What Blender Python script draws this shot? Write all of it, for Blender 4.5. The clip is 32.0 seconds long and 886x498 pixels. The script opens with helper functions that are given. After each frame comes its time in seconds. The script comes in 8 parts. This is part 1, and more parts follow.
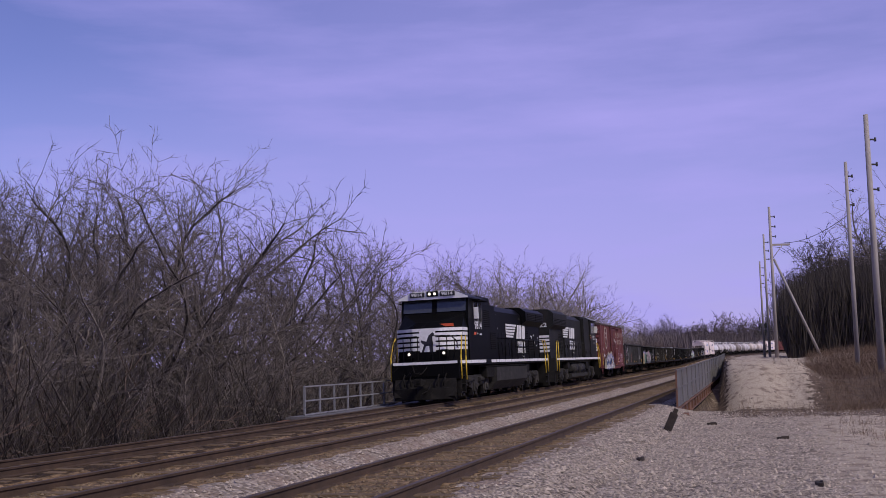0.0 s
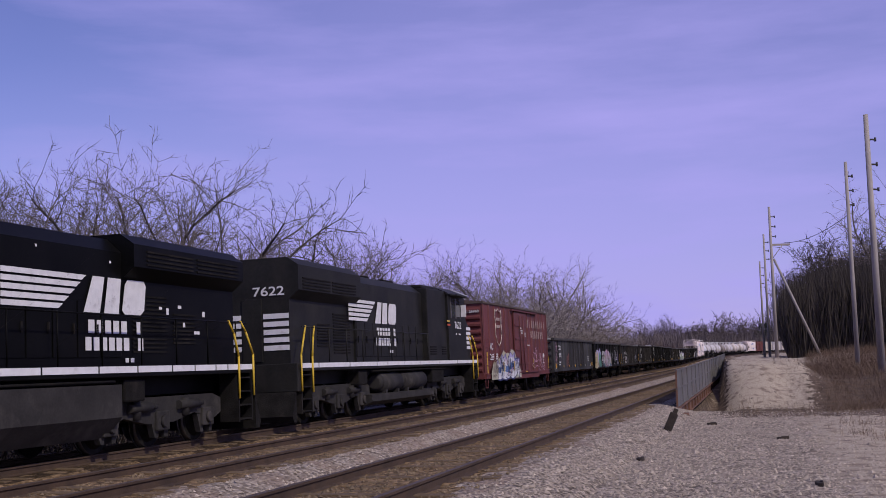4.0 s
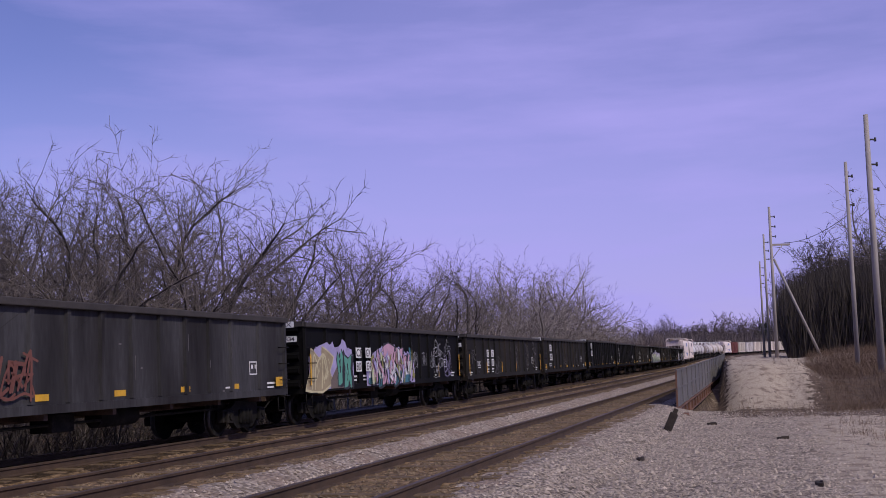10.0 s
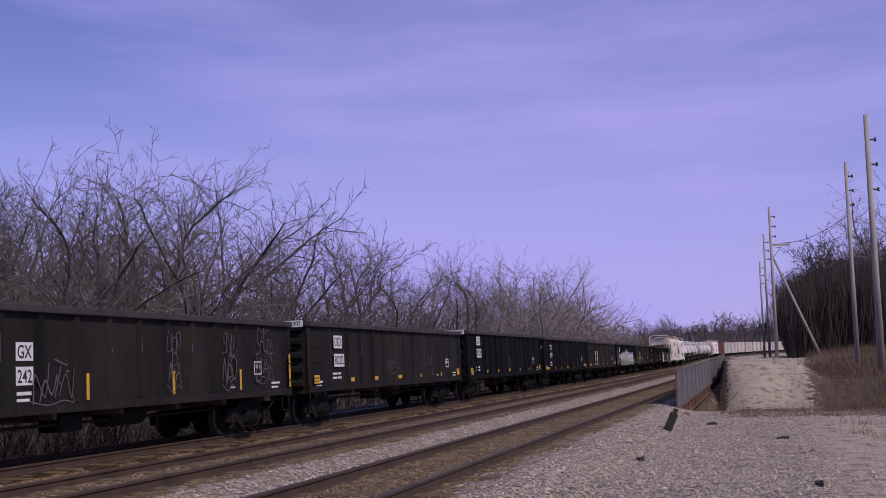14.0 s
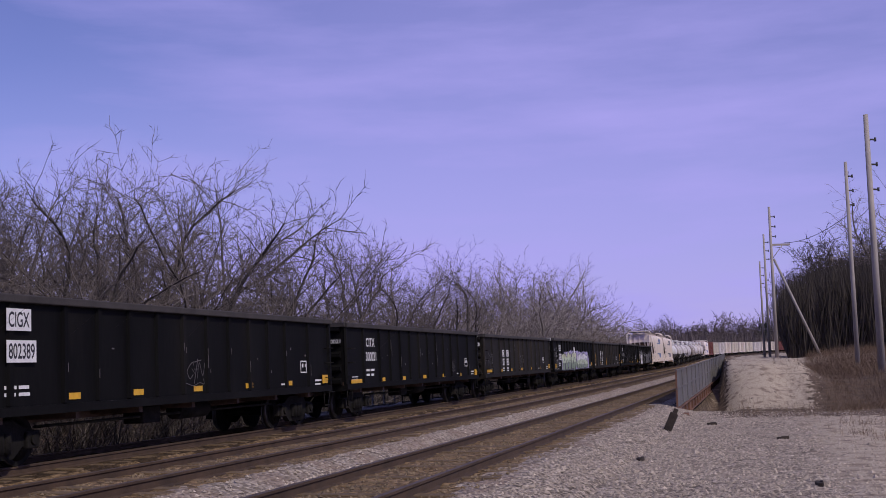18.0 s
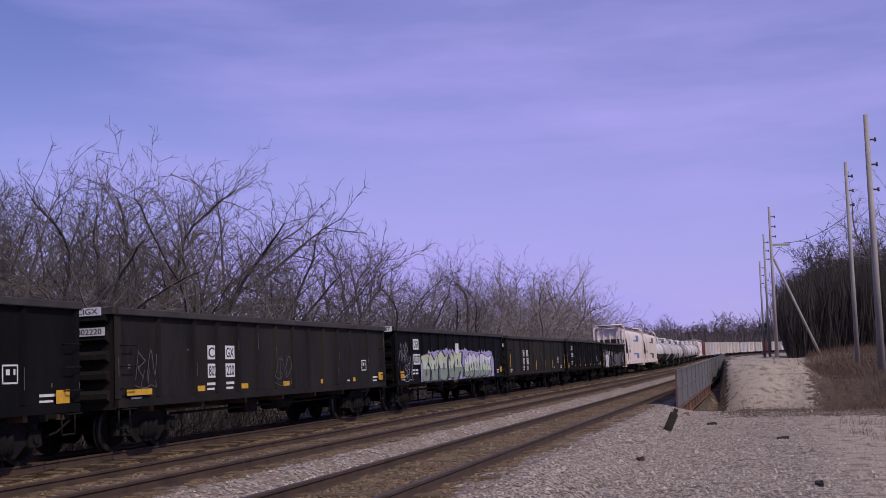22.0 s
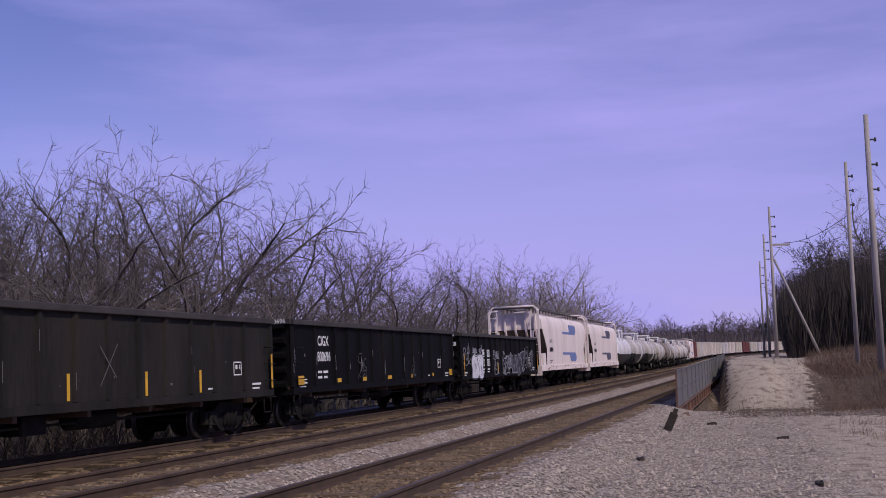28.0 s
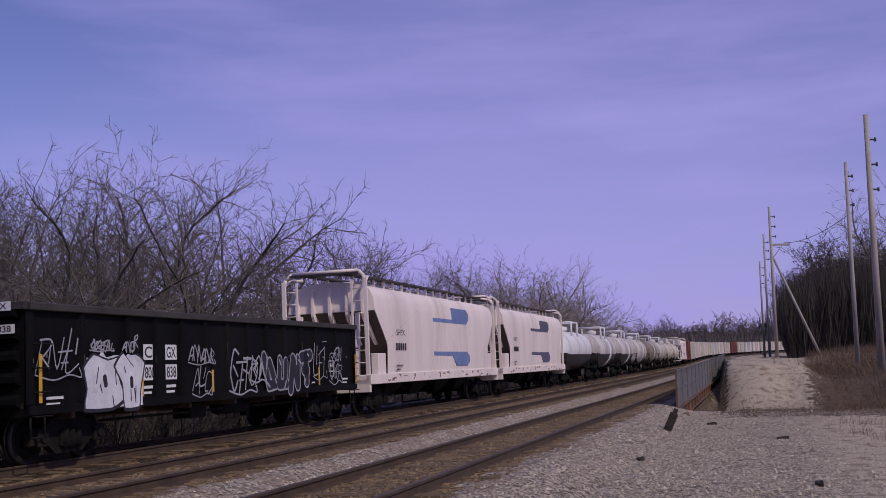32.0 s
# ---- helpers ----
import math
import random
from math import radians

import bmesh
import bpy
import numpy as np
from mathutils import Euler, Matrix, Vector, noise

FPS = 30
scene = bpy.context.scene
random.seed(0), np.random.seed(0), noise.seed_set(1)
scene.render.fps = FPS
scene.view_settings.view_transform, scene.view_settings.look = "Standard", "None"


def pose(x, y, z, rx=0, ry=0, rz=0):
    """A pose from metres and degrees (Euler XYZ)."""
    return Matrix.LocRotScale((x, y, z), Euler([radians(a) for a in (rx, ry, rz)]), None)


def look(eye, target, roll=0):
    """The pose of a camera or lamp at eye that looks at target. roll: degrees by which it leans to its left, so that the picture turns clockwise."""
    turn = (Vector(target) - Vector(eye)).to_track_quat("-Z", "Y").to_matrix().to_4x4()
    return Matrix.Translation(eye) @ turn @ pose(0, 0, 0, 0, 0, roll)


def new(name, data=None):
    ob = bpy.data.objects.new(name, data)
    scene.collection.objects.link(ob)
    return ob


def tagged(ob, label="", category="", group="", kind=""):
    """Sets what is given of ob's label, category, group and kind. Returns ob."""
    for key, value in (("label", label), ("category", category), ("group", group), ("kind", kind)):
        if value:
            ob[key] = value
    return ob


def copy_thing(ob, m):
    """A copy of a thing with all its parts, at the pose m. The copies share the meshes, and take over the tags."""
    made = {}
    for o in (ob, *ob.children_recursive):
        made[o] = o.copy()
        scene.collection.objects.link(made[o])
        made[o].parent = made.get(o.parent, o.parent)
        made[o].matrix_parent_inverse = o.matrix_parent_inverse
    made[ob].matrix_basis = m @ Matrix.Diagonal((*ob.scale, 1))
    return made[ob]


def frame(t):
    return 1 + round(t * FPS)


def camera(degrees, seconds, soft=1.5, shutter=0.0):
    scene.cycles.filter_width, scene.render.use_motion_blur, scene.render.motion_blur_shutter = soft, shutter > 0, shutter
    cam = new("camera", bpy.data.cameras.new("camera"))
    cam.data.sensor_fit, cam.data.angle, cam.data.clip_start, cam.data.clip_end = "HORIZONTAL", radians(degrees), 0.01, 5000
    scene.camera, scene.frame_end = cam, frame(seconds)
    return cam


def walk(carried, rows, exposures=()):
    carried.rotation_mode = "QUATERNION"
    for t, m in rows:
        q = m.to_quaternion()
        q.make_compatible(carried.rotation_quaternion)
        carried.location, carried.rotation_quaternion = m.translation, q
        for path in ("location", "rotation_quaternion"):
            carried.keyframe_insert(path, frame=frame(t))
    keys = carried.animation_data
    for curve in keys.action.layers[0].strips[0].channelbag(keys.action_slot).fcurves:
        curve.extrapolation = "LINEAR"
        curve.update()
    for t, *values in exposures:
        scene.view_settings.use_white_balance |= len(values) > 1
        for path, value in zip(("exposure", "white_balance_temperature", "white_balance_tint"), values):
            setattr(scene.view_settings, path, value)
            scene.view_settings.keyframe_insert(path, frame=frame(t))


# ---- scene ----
# ---------- camera: it stands still beside the line ----------
cam = camera(43.0, 32.0, soft=0.9)
EYE = 1.64


def aim(pitch, roll):
    return Matrix.Translation((0, 0, EYE)) @ pose(0, 0, 0, 90 + pitch) @ pose(0, 0, 0, 0, 0, roll)


walk(cam, [(0.0, aim(5.80, -1.5)), (32.0, aim(5.80, -1.5))],
     exposures=[(0.0, -0.55, 6500, 14), (30.5, -0.55, 6500, 14), (32.0, -0.78, 6500, 14)])

# ---------- sky, sun ----------
SUN_EL, SUN_AZ = 43.0, 138.0      # azimuth clockwise from the camera's forward axis
world = bpy.data.worlds.new("world")
scene.world = world
world.use_nodes = True
wn, wl = world.node_tree.nodes, world.node_tree.links
bg = wn["Background"]
sky = wn.new("ShaderNodeTexSky")
sky.sky_type = "NISHITA"
sky.sun_disc = False
sky.sun_elevation, sky.sun_rotation = radians(SUN_EL), radians(SUN_AZ)
sky.air_density, sky.dust_density, sky.ozone_density = 1.0, 0.35, 3.0
coord = wn.new("ShaderNodeTexCoord")
stretch = wn.new("ShaderNodeMapping")
stretch.inputs["Scale"].default_value = (1.0, 1.0, 5.5)
stretch.inputs["Rotation"].default_value = (0.0, radians(9), 0.0)
cloud = wn.new("ShaderNodeTexNoise")
cloud.inputs["Scale"].default_value, cloud.inputs["Detail"].default_value = 3.0, 9.0
cloud.inputs["Roughness"].default_value = 0.55
ramp = wn.new("ShaderNodeMapRange")
ramp.inputs["From Min"].default_value, ramp.inputs["From Max"].default_value = 0.42, 0.74
ramp.inputs["To Min"].default_value, ramp.inputs["To Max"].default_value = 0.20, 0.72
mixc = wn.new("ShaderNodeMix")
mixc.data_type = "RGBA"
tint = wn.new("ShaderNodeMix")
tint.data_type, tint.blend_type = "RGBA", "MULTIPLY"
tint.inputs["Factor"].default_value = 1.0
tint.inputs["B"].default_value = (1.02, 0.80, 1.24, 1)
mixc.inputs["B"].default_value = (4.74, 4.36, 9.8, 1)
wl.new(coord.outputs["Generated"], stretch.inputs["Vector"])
wl.new(stretch.outputs["Vector"], cloud.inputs["Vector"])
wl.new(cloud.outputs["Fac"], ramp.inputs["Value"])
wl.new(sky.outputs["Color"], tint.inputs["A"])
wl.new(tint.outputs["Result"], mixc.inputs["A"])
parts = wn.new("ShaderNodeSeparateXYZ")
wl.new(coord.outputs["Generated"], parts.inputs["Vector"])
haze = wn.new("ShaderNodeMapRange")
haze.inputs["From Min"].default_value, haze.inputs["From Max"].default_value = 0.0, 0.26
haze.inputs["To Min"].default_value, haze.inputs["To Max"].default_value = 0.50, 0.0
wl.new(parts.outputs["Z"], haze.inputs["Value"])
# thin cloud veil, centred on the camera's view to stand in for lens vignetting
apart = wn.new("ShaderNodeVectorMath")
apart.operation = "DISTANCE"
apart.inputs[1].default_value = (0.08, 0.98, 0.17)
wl.new(coord.outputs["Generated"], apart.inputs[0])
broad = wn.new("ShaderNodeMapRange")
broad.interpolation_type = "SMOOTHSTEP"
for k, v in (("From Min", 0.05), ("From Max", 0.52), ("To Min", 0.20), ("To Max", -0.24)):
    broad.inputs[k].default_value = v
wl.new(apart.outputs["Value"], broad.inputs["Value"])
drift = wn.new("ShaderNodeMath")
wl.new(broad.outputs["Result"], drift.inputs[0])
wl.new(haze.outputs["Result"], drift.inputs[1])
veil = wn.new("ShaderNodeMath")
veil.operation = "ADD"
veil.use_clamp = True
wl.new(ramp.outputs["Result"], veil.inputs[0])
wl.new(drift.outputs[0], veil.inputs[1])
wl.new(veil.outputs[0], mixc.inputs["Factor"])
wl.new(mixc.outputs["Result"], bg.inputs["Color"])
bg.inputs["Strength"].default_value = 0.128

sun = new("sun", bpy.data.lights.new("sun", "SUN"))
sun.data.energy, sun.data.angle, sun.data.color = 3.4, radians(0.6), (1.0, 0.91, 0.78)
sd = Vector((math.sin(radians(SUN_AZ)) * math.cos(radians(SUN_EL)), math.cos(radians(SUN_AZ)) * math.cos(radians(SUN_EL)), math.sin(radians(SUN_EL))))
sun.matrix_basis = look((0, 0, 60), Vector((0, 0, 60)) - sd)


# ---------- materials ----------
def mat(name, col, rough=0.7, metal=0.0, var=0.25, scale=6.0, fine=60.0, bump=0.0, dirt=None, dirt_amt=0.0,
        per=0.0, spec=0.5, streak=False, emit=0.0):
    """A painted or mineral surface: base colour varied at two scales, optional dirt, streaks and relief."""
    m = bpy.data.materials.new(name)
    m.use_nodes = True
    n, l = m.node_tree.nodes, m.node_tree.links
    b = n["Principled BSDF"]
    tc = n.new("ShaderNodeTexCoord")
    src = tc.outputs["Object"]
    mp = n.new("ShaderNodeMapping")
    mp.inputs["Scale"].default_value = (1, 1, 0.18) if streak else (1, 1, 1)
    l.new(src, mp.inputs["Vector"])
    n1 = n.new("ShaderNodeTexNoise")
    n1.inputs["Scale"].default_value, n1.inputs["Detail"].default_value = scale, 5
    n2 = n.new("ShaderNodeTexNoise")
    n2.inputs["Scale"].default_value, n2.inputs["Detail"].default_value = fine, 3
    l.new(mp.outputs["Vector"], n1.inputs["Vector"])
    l.new(mp.outputs["Vector"], n2.inputs["Vector"])
    r1 = n.new("ShaderNodeMapRange")
    r1.inputs["From Min"].default_value, r1.inputs["From Max"].default_value = 0.3, 0.7
    r1.inputs["To Min"].default_value, r1.inputs["To Max"].default_value = 1 - var, 1 + var
    r2 = n.new("ShaderNodeMapRange")
    r2.inputs["From Min"].default_value, r2.inputs["From Max"].default_value = 0.25, 0.75
    r2.inputs["To Min"].default_value, r2.inputs["To Max"].default_value = 1 - var * 0.6, 1 + var * 0.6
    l.new(n1.outputs["Fac"], r1.inputs["Value"])
    l.new(n2.outputs["Fac"], r2.inputs["Value"])
    mu = n.new("ShaderNodeMath")
    mu.operation = "MULTIPLY"
    l.new(r1.outputs["Result"], mu.inputs[0])
    l.new(r2.outputs["Result"], mu.inputs[1])
    fac = mu.outputs[0]
    if per:
        oi = n.new("ShaderNodeObjectInfo")
        ge = n.new("ShaderNodeNewGeometry")
        ad = n.new("ShaderNodeMath")
        ad.operation = "ADD"
        l.new(oi.outputs["Random"], ad.inputs[0])
        l.new(ge.outputs["Random Per Island"], ad.inputs[1])
        rr = n.new("ShaderNodeMapRange")
        rr.inputs["From Max"].default_value = 2.0
        rr.inputs["To Min"].default_value, rr.inputs["To Max"].default_value = 1 - per, 1 + per
        l.new(ad.outputs[0], rr.inputs["Value"])
        m2 = n.new("ShaderNodeMath")
        m2.operation = "MULTIPLY"
        l.new(fac, m2.inputs[0])
        l.new(rr.outputs["Result"], m2.inputs[1])
        fac = m2.outputs[0]
    vm = n.new("ShaderNodeVectorMath")
    vm.operation = "SCALE"
    vm.inputs[0].default_value = col
    l.new(fac, vm.inputs["Scale"])
    out = vm.outputs["Vector"]
    if dirt:
        n3 = n.new("ShaderNodeTexNoise")
        n3.inputs["Scale"].default_value, n3.inputs["Detail"].default_value, n3.inputs["Roughness"].default_value = scale * 0.7, 8, 0.65
        l.new(mp.outputs["Vector"], n3.inputs["Vector"])
        r3 = n.new("ShaderNodeMapRange")
        r3.inputs["From Min"].default_value, r3.inputs["From Max"].default_value = 0.62 - 0.35 * dirt_amt, 0.75 - 0.2 * dirt_amt
        r3.inputs["To Max"].default_value = min(1.0, 0.4 + dirt_amt)
        l.new(n3.outputs["Fac"], r3.inputs["Value"])
        mx = n.new("ShaderNodeMix")
        mx.data_type = "RGBA"
        mx.inputs["B"].default_value = (*dirt, 1)
        l.new(out, mx.inputs["A"])
        l.new(r3.outputs["Result"], mx.inputs["Factor"])
        out = mx.outputs["Result"]
    l.new(out, b.inputs["Base Color"])
    b.inputs["Roughness"].default_value, b.inputs["Metallic"].default_value = rough, metal
    b.inputs["Specular IOR Level"].default_value = spec
    if bump:
        bp = n.new("ShaderNodeBump")
        bp.inputs["Strength"].default_value, bp.inputs["Distance"].default_value = min(1.0, bump), 0.03
        l.new(n2.outputs["Fac"], bp.inputs["Height"])
        l.new(bp.outputs["Normal"], b.inputs["Normal"])
    if emit:
        b.inputs["Emission Color"].default_value = (1.0, 0.93, 0.8, 1)
        b.inputs["Emission Strength"].default_value = emit
    return m


def gravel_mat(name, a, b_, scale, bump=1.0, patch=None, dist=0.05):
    """Loose stones: cells of varied tone with relief, and wide patches of another tone."""
    m = bpy.data.materials.new(name)
    m.use_nodes = True
    n, l = m.node_tree.nodes, m.node_tree.links
    b = n["Principled BSDF"]
    tc = n.new("ShaderNodeTexCoord")
    vo = n.new("ShaderNodeTexVoronoi")
    vo.inputs["Scale"].default_value = scale
    l.new(tc.outputs["Object"], vo.inputs["Vector"])
    sep = n.new("ShaderNodeSeparateColor")
    l.new(vo.outputs["Color"], sep.inputs["Color"])
    mx = n.new("ShaderNodeMix")
    mx.data_type = "RGBA"
    mx.inputs["A"].default_value, mx.inputs["B"].default_value = (*a, 1), (*b_, 1)
    l.new(sep.outputs["Red"], mx.inputs["Factor"])
    out = mx.outputs["Result"]
    no = n.new("ShaderNodeTexNoise")
    no.inputs["Scale"].default_value, no.inputs["Detail"].default_value = 0.9, 6
    l.new(tc.outputs["Object"], no.inputs["Vector"])
    rg = n.new("ShaderNodeMapRange")
    rg.inputs["From Min"].default_value, rg.inputs["From Max"].default_value = 0.42, 0.66
    l.new(no.outputs["Fac"], rg.inputs["Value"])
    m2 = n.new("ShaderNodeMix")
    m2.data_type = "RGBA"
    m2.inputs["B"].default_value = (*(patch or [0.75 * c for c in a]), 1)
    l.new(out, m2.inputs["A"])
    sc = n.new("ShaderNodeMath")
    sc.operation = "MULTIPLY"
    sc.inputs[1].default_value = 0.7
    l.new(rg.outputs["Result"], sc.inputs[0])
    l.new(sc.outputs[0], m2.inputs["Factor"])
    l.new(m2.outputs["Result"], b.inputs["Base Color"])
    b.inputs["Roughness"].default_value = 0.95
    b.inputs["Specular IOR Level"].default_value = 0.2
    bp = n.new("ShaderNodeBump")
    bp.invert = True
    bp.inputs["Strength"].default_value, bp.inputs["Distance"].default_value = bump, dist
    l.new(vo.outputs["Distance"], bp.inputs["Height"])
    l.new(bp.outputs["Normal"], b.inputs["Normal"])
    return m


def ground_mat():
    """Grey gravel, pale dirt and leaf litter, blended by the sheet's own zones with ragged edges."""
    m = bpy.data.materials.new("gravel_dirt_litter")
    m.use_nodes = True
    n, l = m.node_tree.nodes, m.node_tree.links
    b = n["Principled BSDF"]
    tc = n.new("ShaderNodeTexCoord")

    def rng(src, f0, f1, t0=0.0, t1=1.0):
        r = n.new("ShaderNodeMapRange")
        for k, v in (("From Min", f0), ("From Max", f1), ("To Min", t0), ("To Max", t1)):
            r.inputs[k].default_value = v
        l.new(src, r.inputs["Value"])
        return r.outputs["Result"]

    def mix(fac, a, c):
        x = n.new("ShaderNodeMix")
        x.data_type = "RGBA"
        for k, v in (("A", a), ("B", c)):
            if isinstance(v, tuple):
                x.inputs[k].default_value = (*v, 1)
            else:
                l.new(v, x.inputs[k])
        l.new(fac, x.inputs["Factor"])
        return x.outputs["Result"]

    def tex(kind, scale, detail=5):
        t = n.new(kind)
        t.inputs["Scale"].default_value = scale
        if kind == "ShaderNodeTexNoise":
            t.inputs["Detail"].default_value = detail
        l.new(tc.outputs["Object"], t.inputs["Vector"])
        return t

    vo, vb = tex("ShaderNodeTexVoronoi", 16.0), tex("ShaderNodeTexVoronoi", 34.0)
    sep = n.new("ShaderNodeSeparateColor")
    l.new(vo.outputs["Color"], sep.inputs["Color"])
    wide, mid, fine = tex("ShaderNodeTexNoise", 0.45, 4), tex("ShaderNodeTexNoise", 2.6, 6), tex("ShaderNodeTexNoise", 22.0, 4)
    stone = mix(sep.outputs["Red"], (0.24, 0.197, 0.15), (0.68, 0.575, 0.45))
    # cell edges darkened: shade in the gaps between stones, put into the colour
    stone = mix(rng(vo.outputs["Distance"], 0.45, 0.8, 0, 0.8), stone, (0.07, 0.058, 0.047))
    stone = mix(rng(mid.outputs["Fac"], 0.52, 0.72, 0, 0.65), stone, (0.12, 0.095, 0.075))
    stone = mix(rng(wide.outputs["Fac"], 0.5, 0.68, 0, 0.55), stone, (0.44, 0.365, 0.282))
    dirt = mix(rng(fine.outputs["Fac"], 0.35, 0.65), (0.35, 0.292, 0.215), (0.52, 0.445, 0.34))
    dirt = mix(rng(mid.outputs["Fac"], 0.5, 0.66, 0, 0.75), dirt, (0.17, 0.125, 0.095))
    lit = mix(rng(fine.outputs["Fac"], 0.35, 0.65), (0.10, 0.072, 0.052), (0.19, 0.14, 0.10))
    lit = mix(rng(mid.outputs["Fac"], 0.45, 0.65, 0, 0.7), lit, (0.06, 0.045, 0.035))
    at = n.new("ShaderNodeAttribute")
    at.attribute_name = "zone"
    zs = n.new("ShaderNodeSeparateColor")
    l.new(at.outputs["Color"], zs.inputs["Color"])

    def ragged(src):
        ad = n.new("ShaderNodeMath")
        ad.operation = "ADD"
        l.new(src, ad.inputs[0])
        l.new(rng(mid.outputs["Fac"], 0.2, 0.8, -0.45, 0.45), ad.inputs[1])
        return rng(ad.outputs[0], 0.4, 0.6)

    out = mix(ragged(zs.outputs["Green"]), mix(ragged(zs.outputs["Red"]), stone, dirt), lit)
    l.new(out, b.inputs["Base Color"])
    b.inputs["Roughness"].default_value, b.inputs["Specular IOR Level"].default_value = 0.95, 0.15
    hs = n.new("ShaderNodeMath")
    hs.operation = "ADD"
    l.new(vo.outputs["Distance"], hs.inputs[0])
    l.new(rng(vb.outputs["Distance"], 0, 1, 0, 0.5), hs.inputs[1])
    bp = n.new("ShaderNodeBump")
    bp.invert = True
    bp.inputs["Strength"].default_value, bp.inputs["Distance"].default_value = 1.0, 0.05
    flat = n.new("ShaderNodeMath")
    flat.operation = "MULTIPLY"
    l.new(hs.outputs[0], flat.inputs[0])
    l.new(rng(zs.outputs["Red"], 0, 1, 1.0, 0.3), flat.inputs[1])
    l.new(flat.outputs[0], bp.inputs["Height"])
    l.new(bp.outputs["Normal"], b.inputs["Normal"])
    return m


M_GROUND = ground_mat()
M_BLACK = mat("black_locomotive_paint", (0.0042, 0.0042, 0.0042), 0.45, var=0.3, scale=1.2, fine=14, dirt=(0.009, 0.008, 0.007), dirt_amt=0.25, spec=0.06)
M_BLACKDUSTY = mat("dusty_black_locomotive_paint", (0.017, 0.0165, 0.0145), 0.6, var=0.3, scale=1.2, fine=14, dirt=(0.03, 0.027, 0.022), dirt_amt=0.35, spec=0.2)
M_UNDER = mat("grimy_running_gear", (0.013, 0.012, 0.011), 0.9, var=0.4, scale=3, fine=30, bump=0.3, dirt=(0.04, 0.034, 0.028), dirt_amt=0.25, spec=0.15)
M_TANKGREY = mat("dusty_fuel_tank", (0.033, 0.031, 0.029), 0.8, var=0.25, scale=2, fine=20, dirt=(0.08, 0.072, 0.065), dirt_amt=0.3, spec=0.2)
M_WHITE = mat("white_paint", (0.75, 0.75, 0.74), 0.55, var=0.08, scale=4, dirt=(0.4, 0.37, 0.34), dirt_amt=0.1)
M_LETTER = mat("white_lettering", (0.72, 0.72, 0.70), 0.6, var=0.08, scale=5, dirt=(0.3, 0.28, 0.26), dirt_amt=0.12)
M_YELLOW = mat("yellow_paint", (0.62, 0.42, 0.03), 0.5, var=0.12, scale=5, dirt=(0.3, 0.2, 0.05), dirt_amt=0.1)
M_ORANGE = mat("orange_reflector", (0.66, 0.37, 0.025), 0.45, var=0.15, scale=8)
M_REDPLATE = mat("red_orange_plate", (0.65, 0.10, 0.03), 0.5, var=0.15, scale=8)
# part of the sky's reflection is put into this grey base
M_GLASS = mat("dark_window_glass", (0.05, 0.055, 0.065), 0.08, var=0.1, spec=0.8)
M_CHAR = mat("charred_old_timber", (0.035, 0.026, 0.02), 0.95, var=0.35, scale=5, fine=40, bump=0.5)
M_SHADE = mat("grey_sun_shade", (0.16, 0.16, 0.18), 0.5, var=0.1)
M_LAMP = mat("lit_headlamp", (0.8, 0.66, 0.55), 0.3, var=0.02, emit=1.5)
M_MAROON = mat("maroon_boxcar_paint", (0.128, 0.033, 0.031), 0.6, var=0.22, scale=1.2, fine=22, dirt=(0.09, 0.03, 0.03), dirt_amt=0.3, streak=True)
M_GONDOLA = mat("black_gondola_paint", (0.0062, 0.0061, 0.0059), 0.65, var=0.35, scale=1.0, fine=18, dirt=(0.016, 0.0142, 0.0125), dirt_amt=0.25, streak=True, per=0.25, spec=0.09)
M_GONDOLA2 = mat("weathered_grey_gondola", (0.052, 0.051, 0.053), 0.7, var=0.4, scale=0.7, fine=18, dirt=(0.014, 0.012, 0.011), dirt_amt=0.55, streak=True, per=0.35, spec=0.2)
M_GONDOLA3 = mat("rusty_brown_black_gondola", (0.0175, 0.0158, 0.0135), 0.7, var=0.35, scale=1.0, fine=18, dirt=(0.036, 0.028, 0.021), dirt_amt=0.35, streak=True, per=0.3, spec=0.15)
M_COPING = mat("dusty_top_chord", (0.04, 0.035, 0.032), 0.8, var=0.3, scale=2, fine=30)
M_RUSTIN = mat("rusty_inside", (0.08, 0.05, 0.035), 0.9, var=0.4, scale=2, fine=30)
M_CREAM = mat("cream_hopper_paint", (0.82, 0.715, 0.65), 0.6, var=0.08, scale=0.8, fine=14, dirt=(0.5, 0.42, 0.36), dirt_amt=0.22, streak=True)
M_DARKMARK = mat("faded_navy_paint", (0.10, 0.10, 0.15), 0.65, var=0.15, scale=3)
M_BLUE = mat("faded_blue_paint", (0.16, 0.22, 0.42), 0.65, var=0.15, scale=3)
M_TANKWHITE = mat("white_tank_paint", (0.75, 0.73, 0.72), 0.5, var=0.08, scale=1, dirt=(0.35, 0.3, 0.28), dirt_amt=0.25, streak=True)
M_TANKDUST = mat("dusty_grey_tank_paint", (0.60, 0.56, 0.54), 0.6, var=0.2, scale=0.8, fine=10, dirt=(0.16, 0.13, 0.11), dirt_amt=0.4, streak=True)
M_TANKBROWN = mat("brown_grey_tank_paint", (0.27, 0.23, 0.20), 0.65, var=0.2, scale=0.8, fine=10, dirt=(0.10, 0.07, 0.05), dirt_amt=0.4, streak=True)
M_TANKCREAM = mat("cream_tank_paint", (0.66, 0.59, 0.52), 0.6, var=0.15, scale=0.8, fine=10, dirt=(0.2, 0.14, 0.1), dirt_amt=0.4, streak=True)
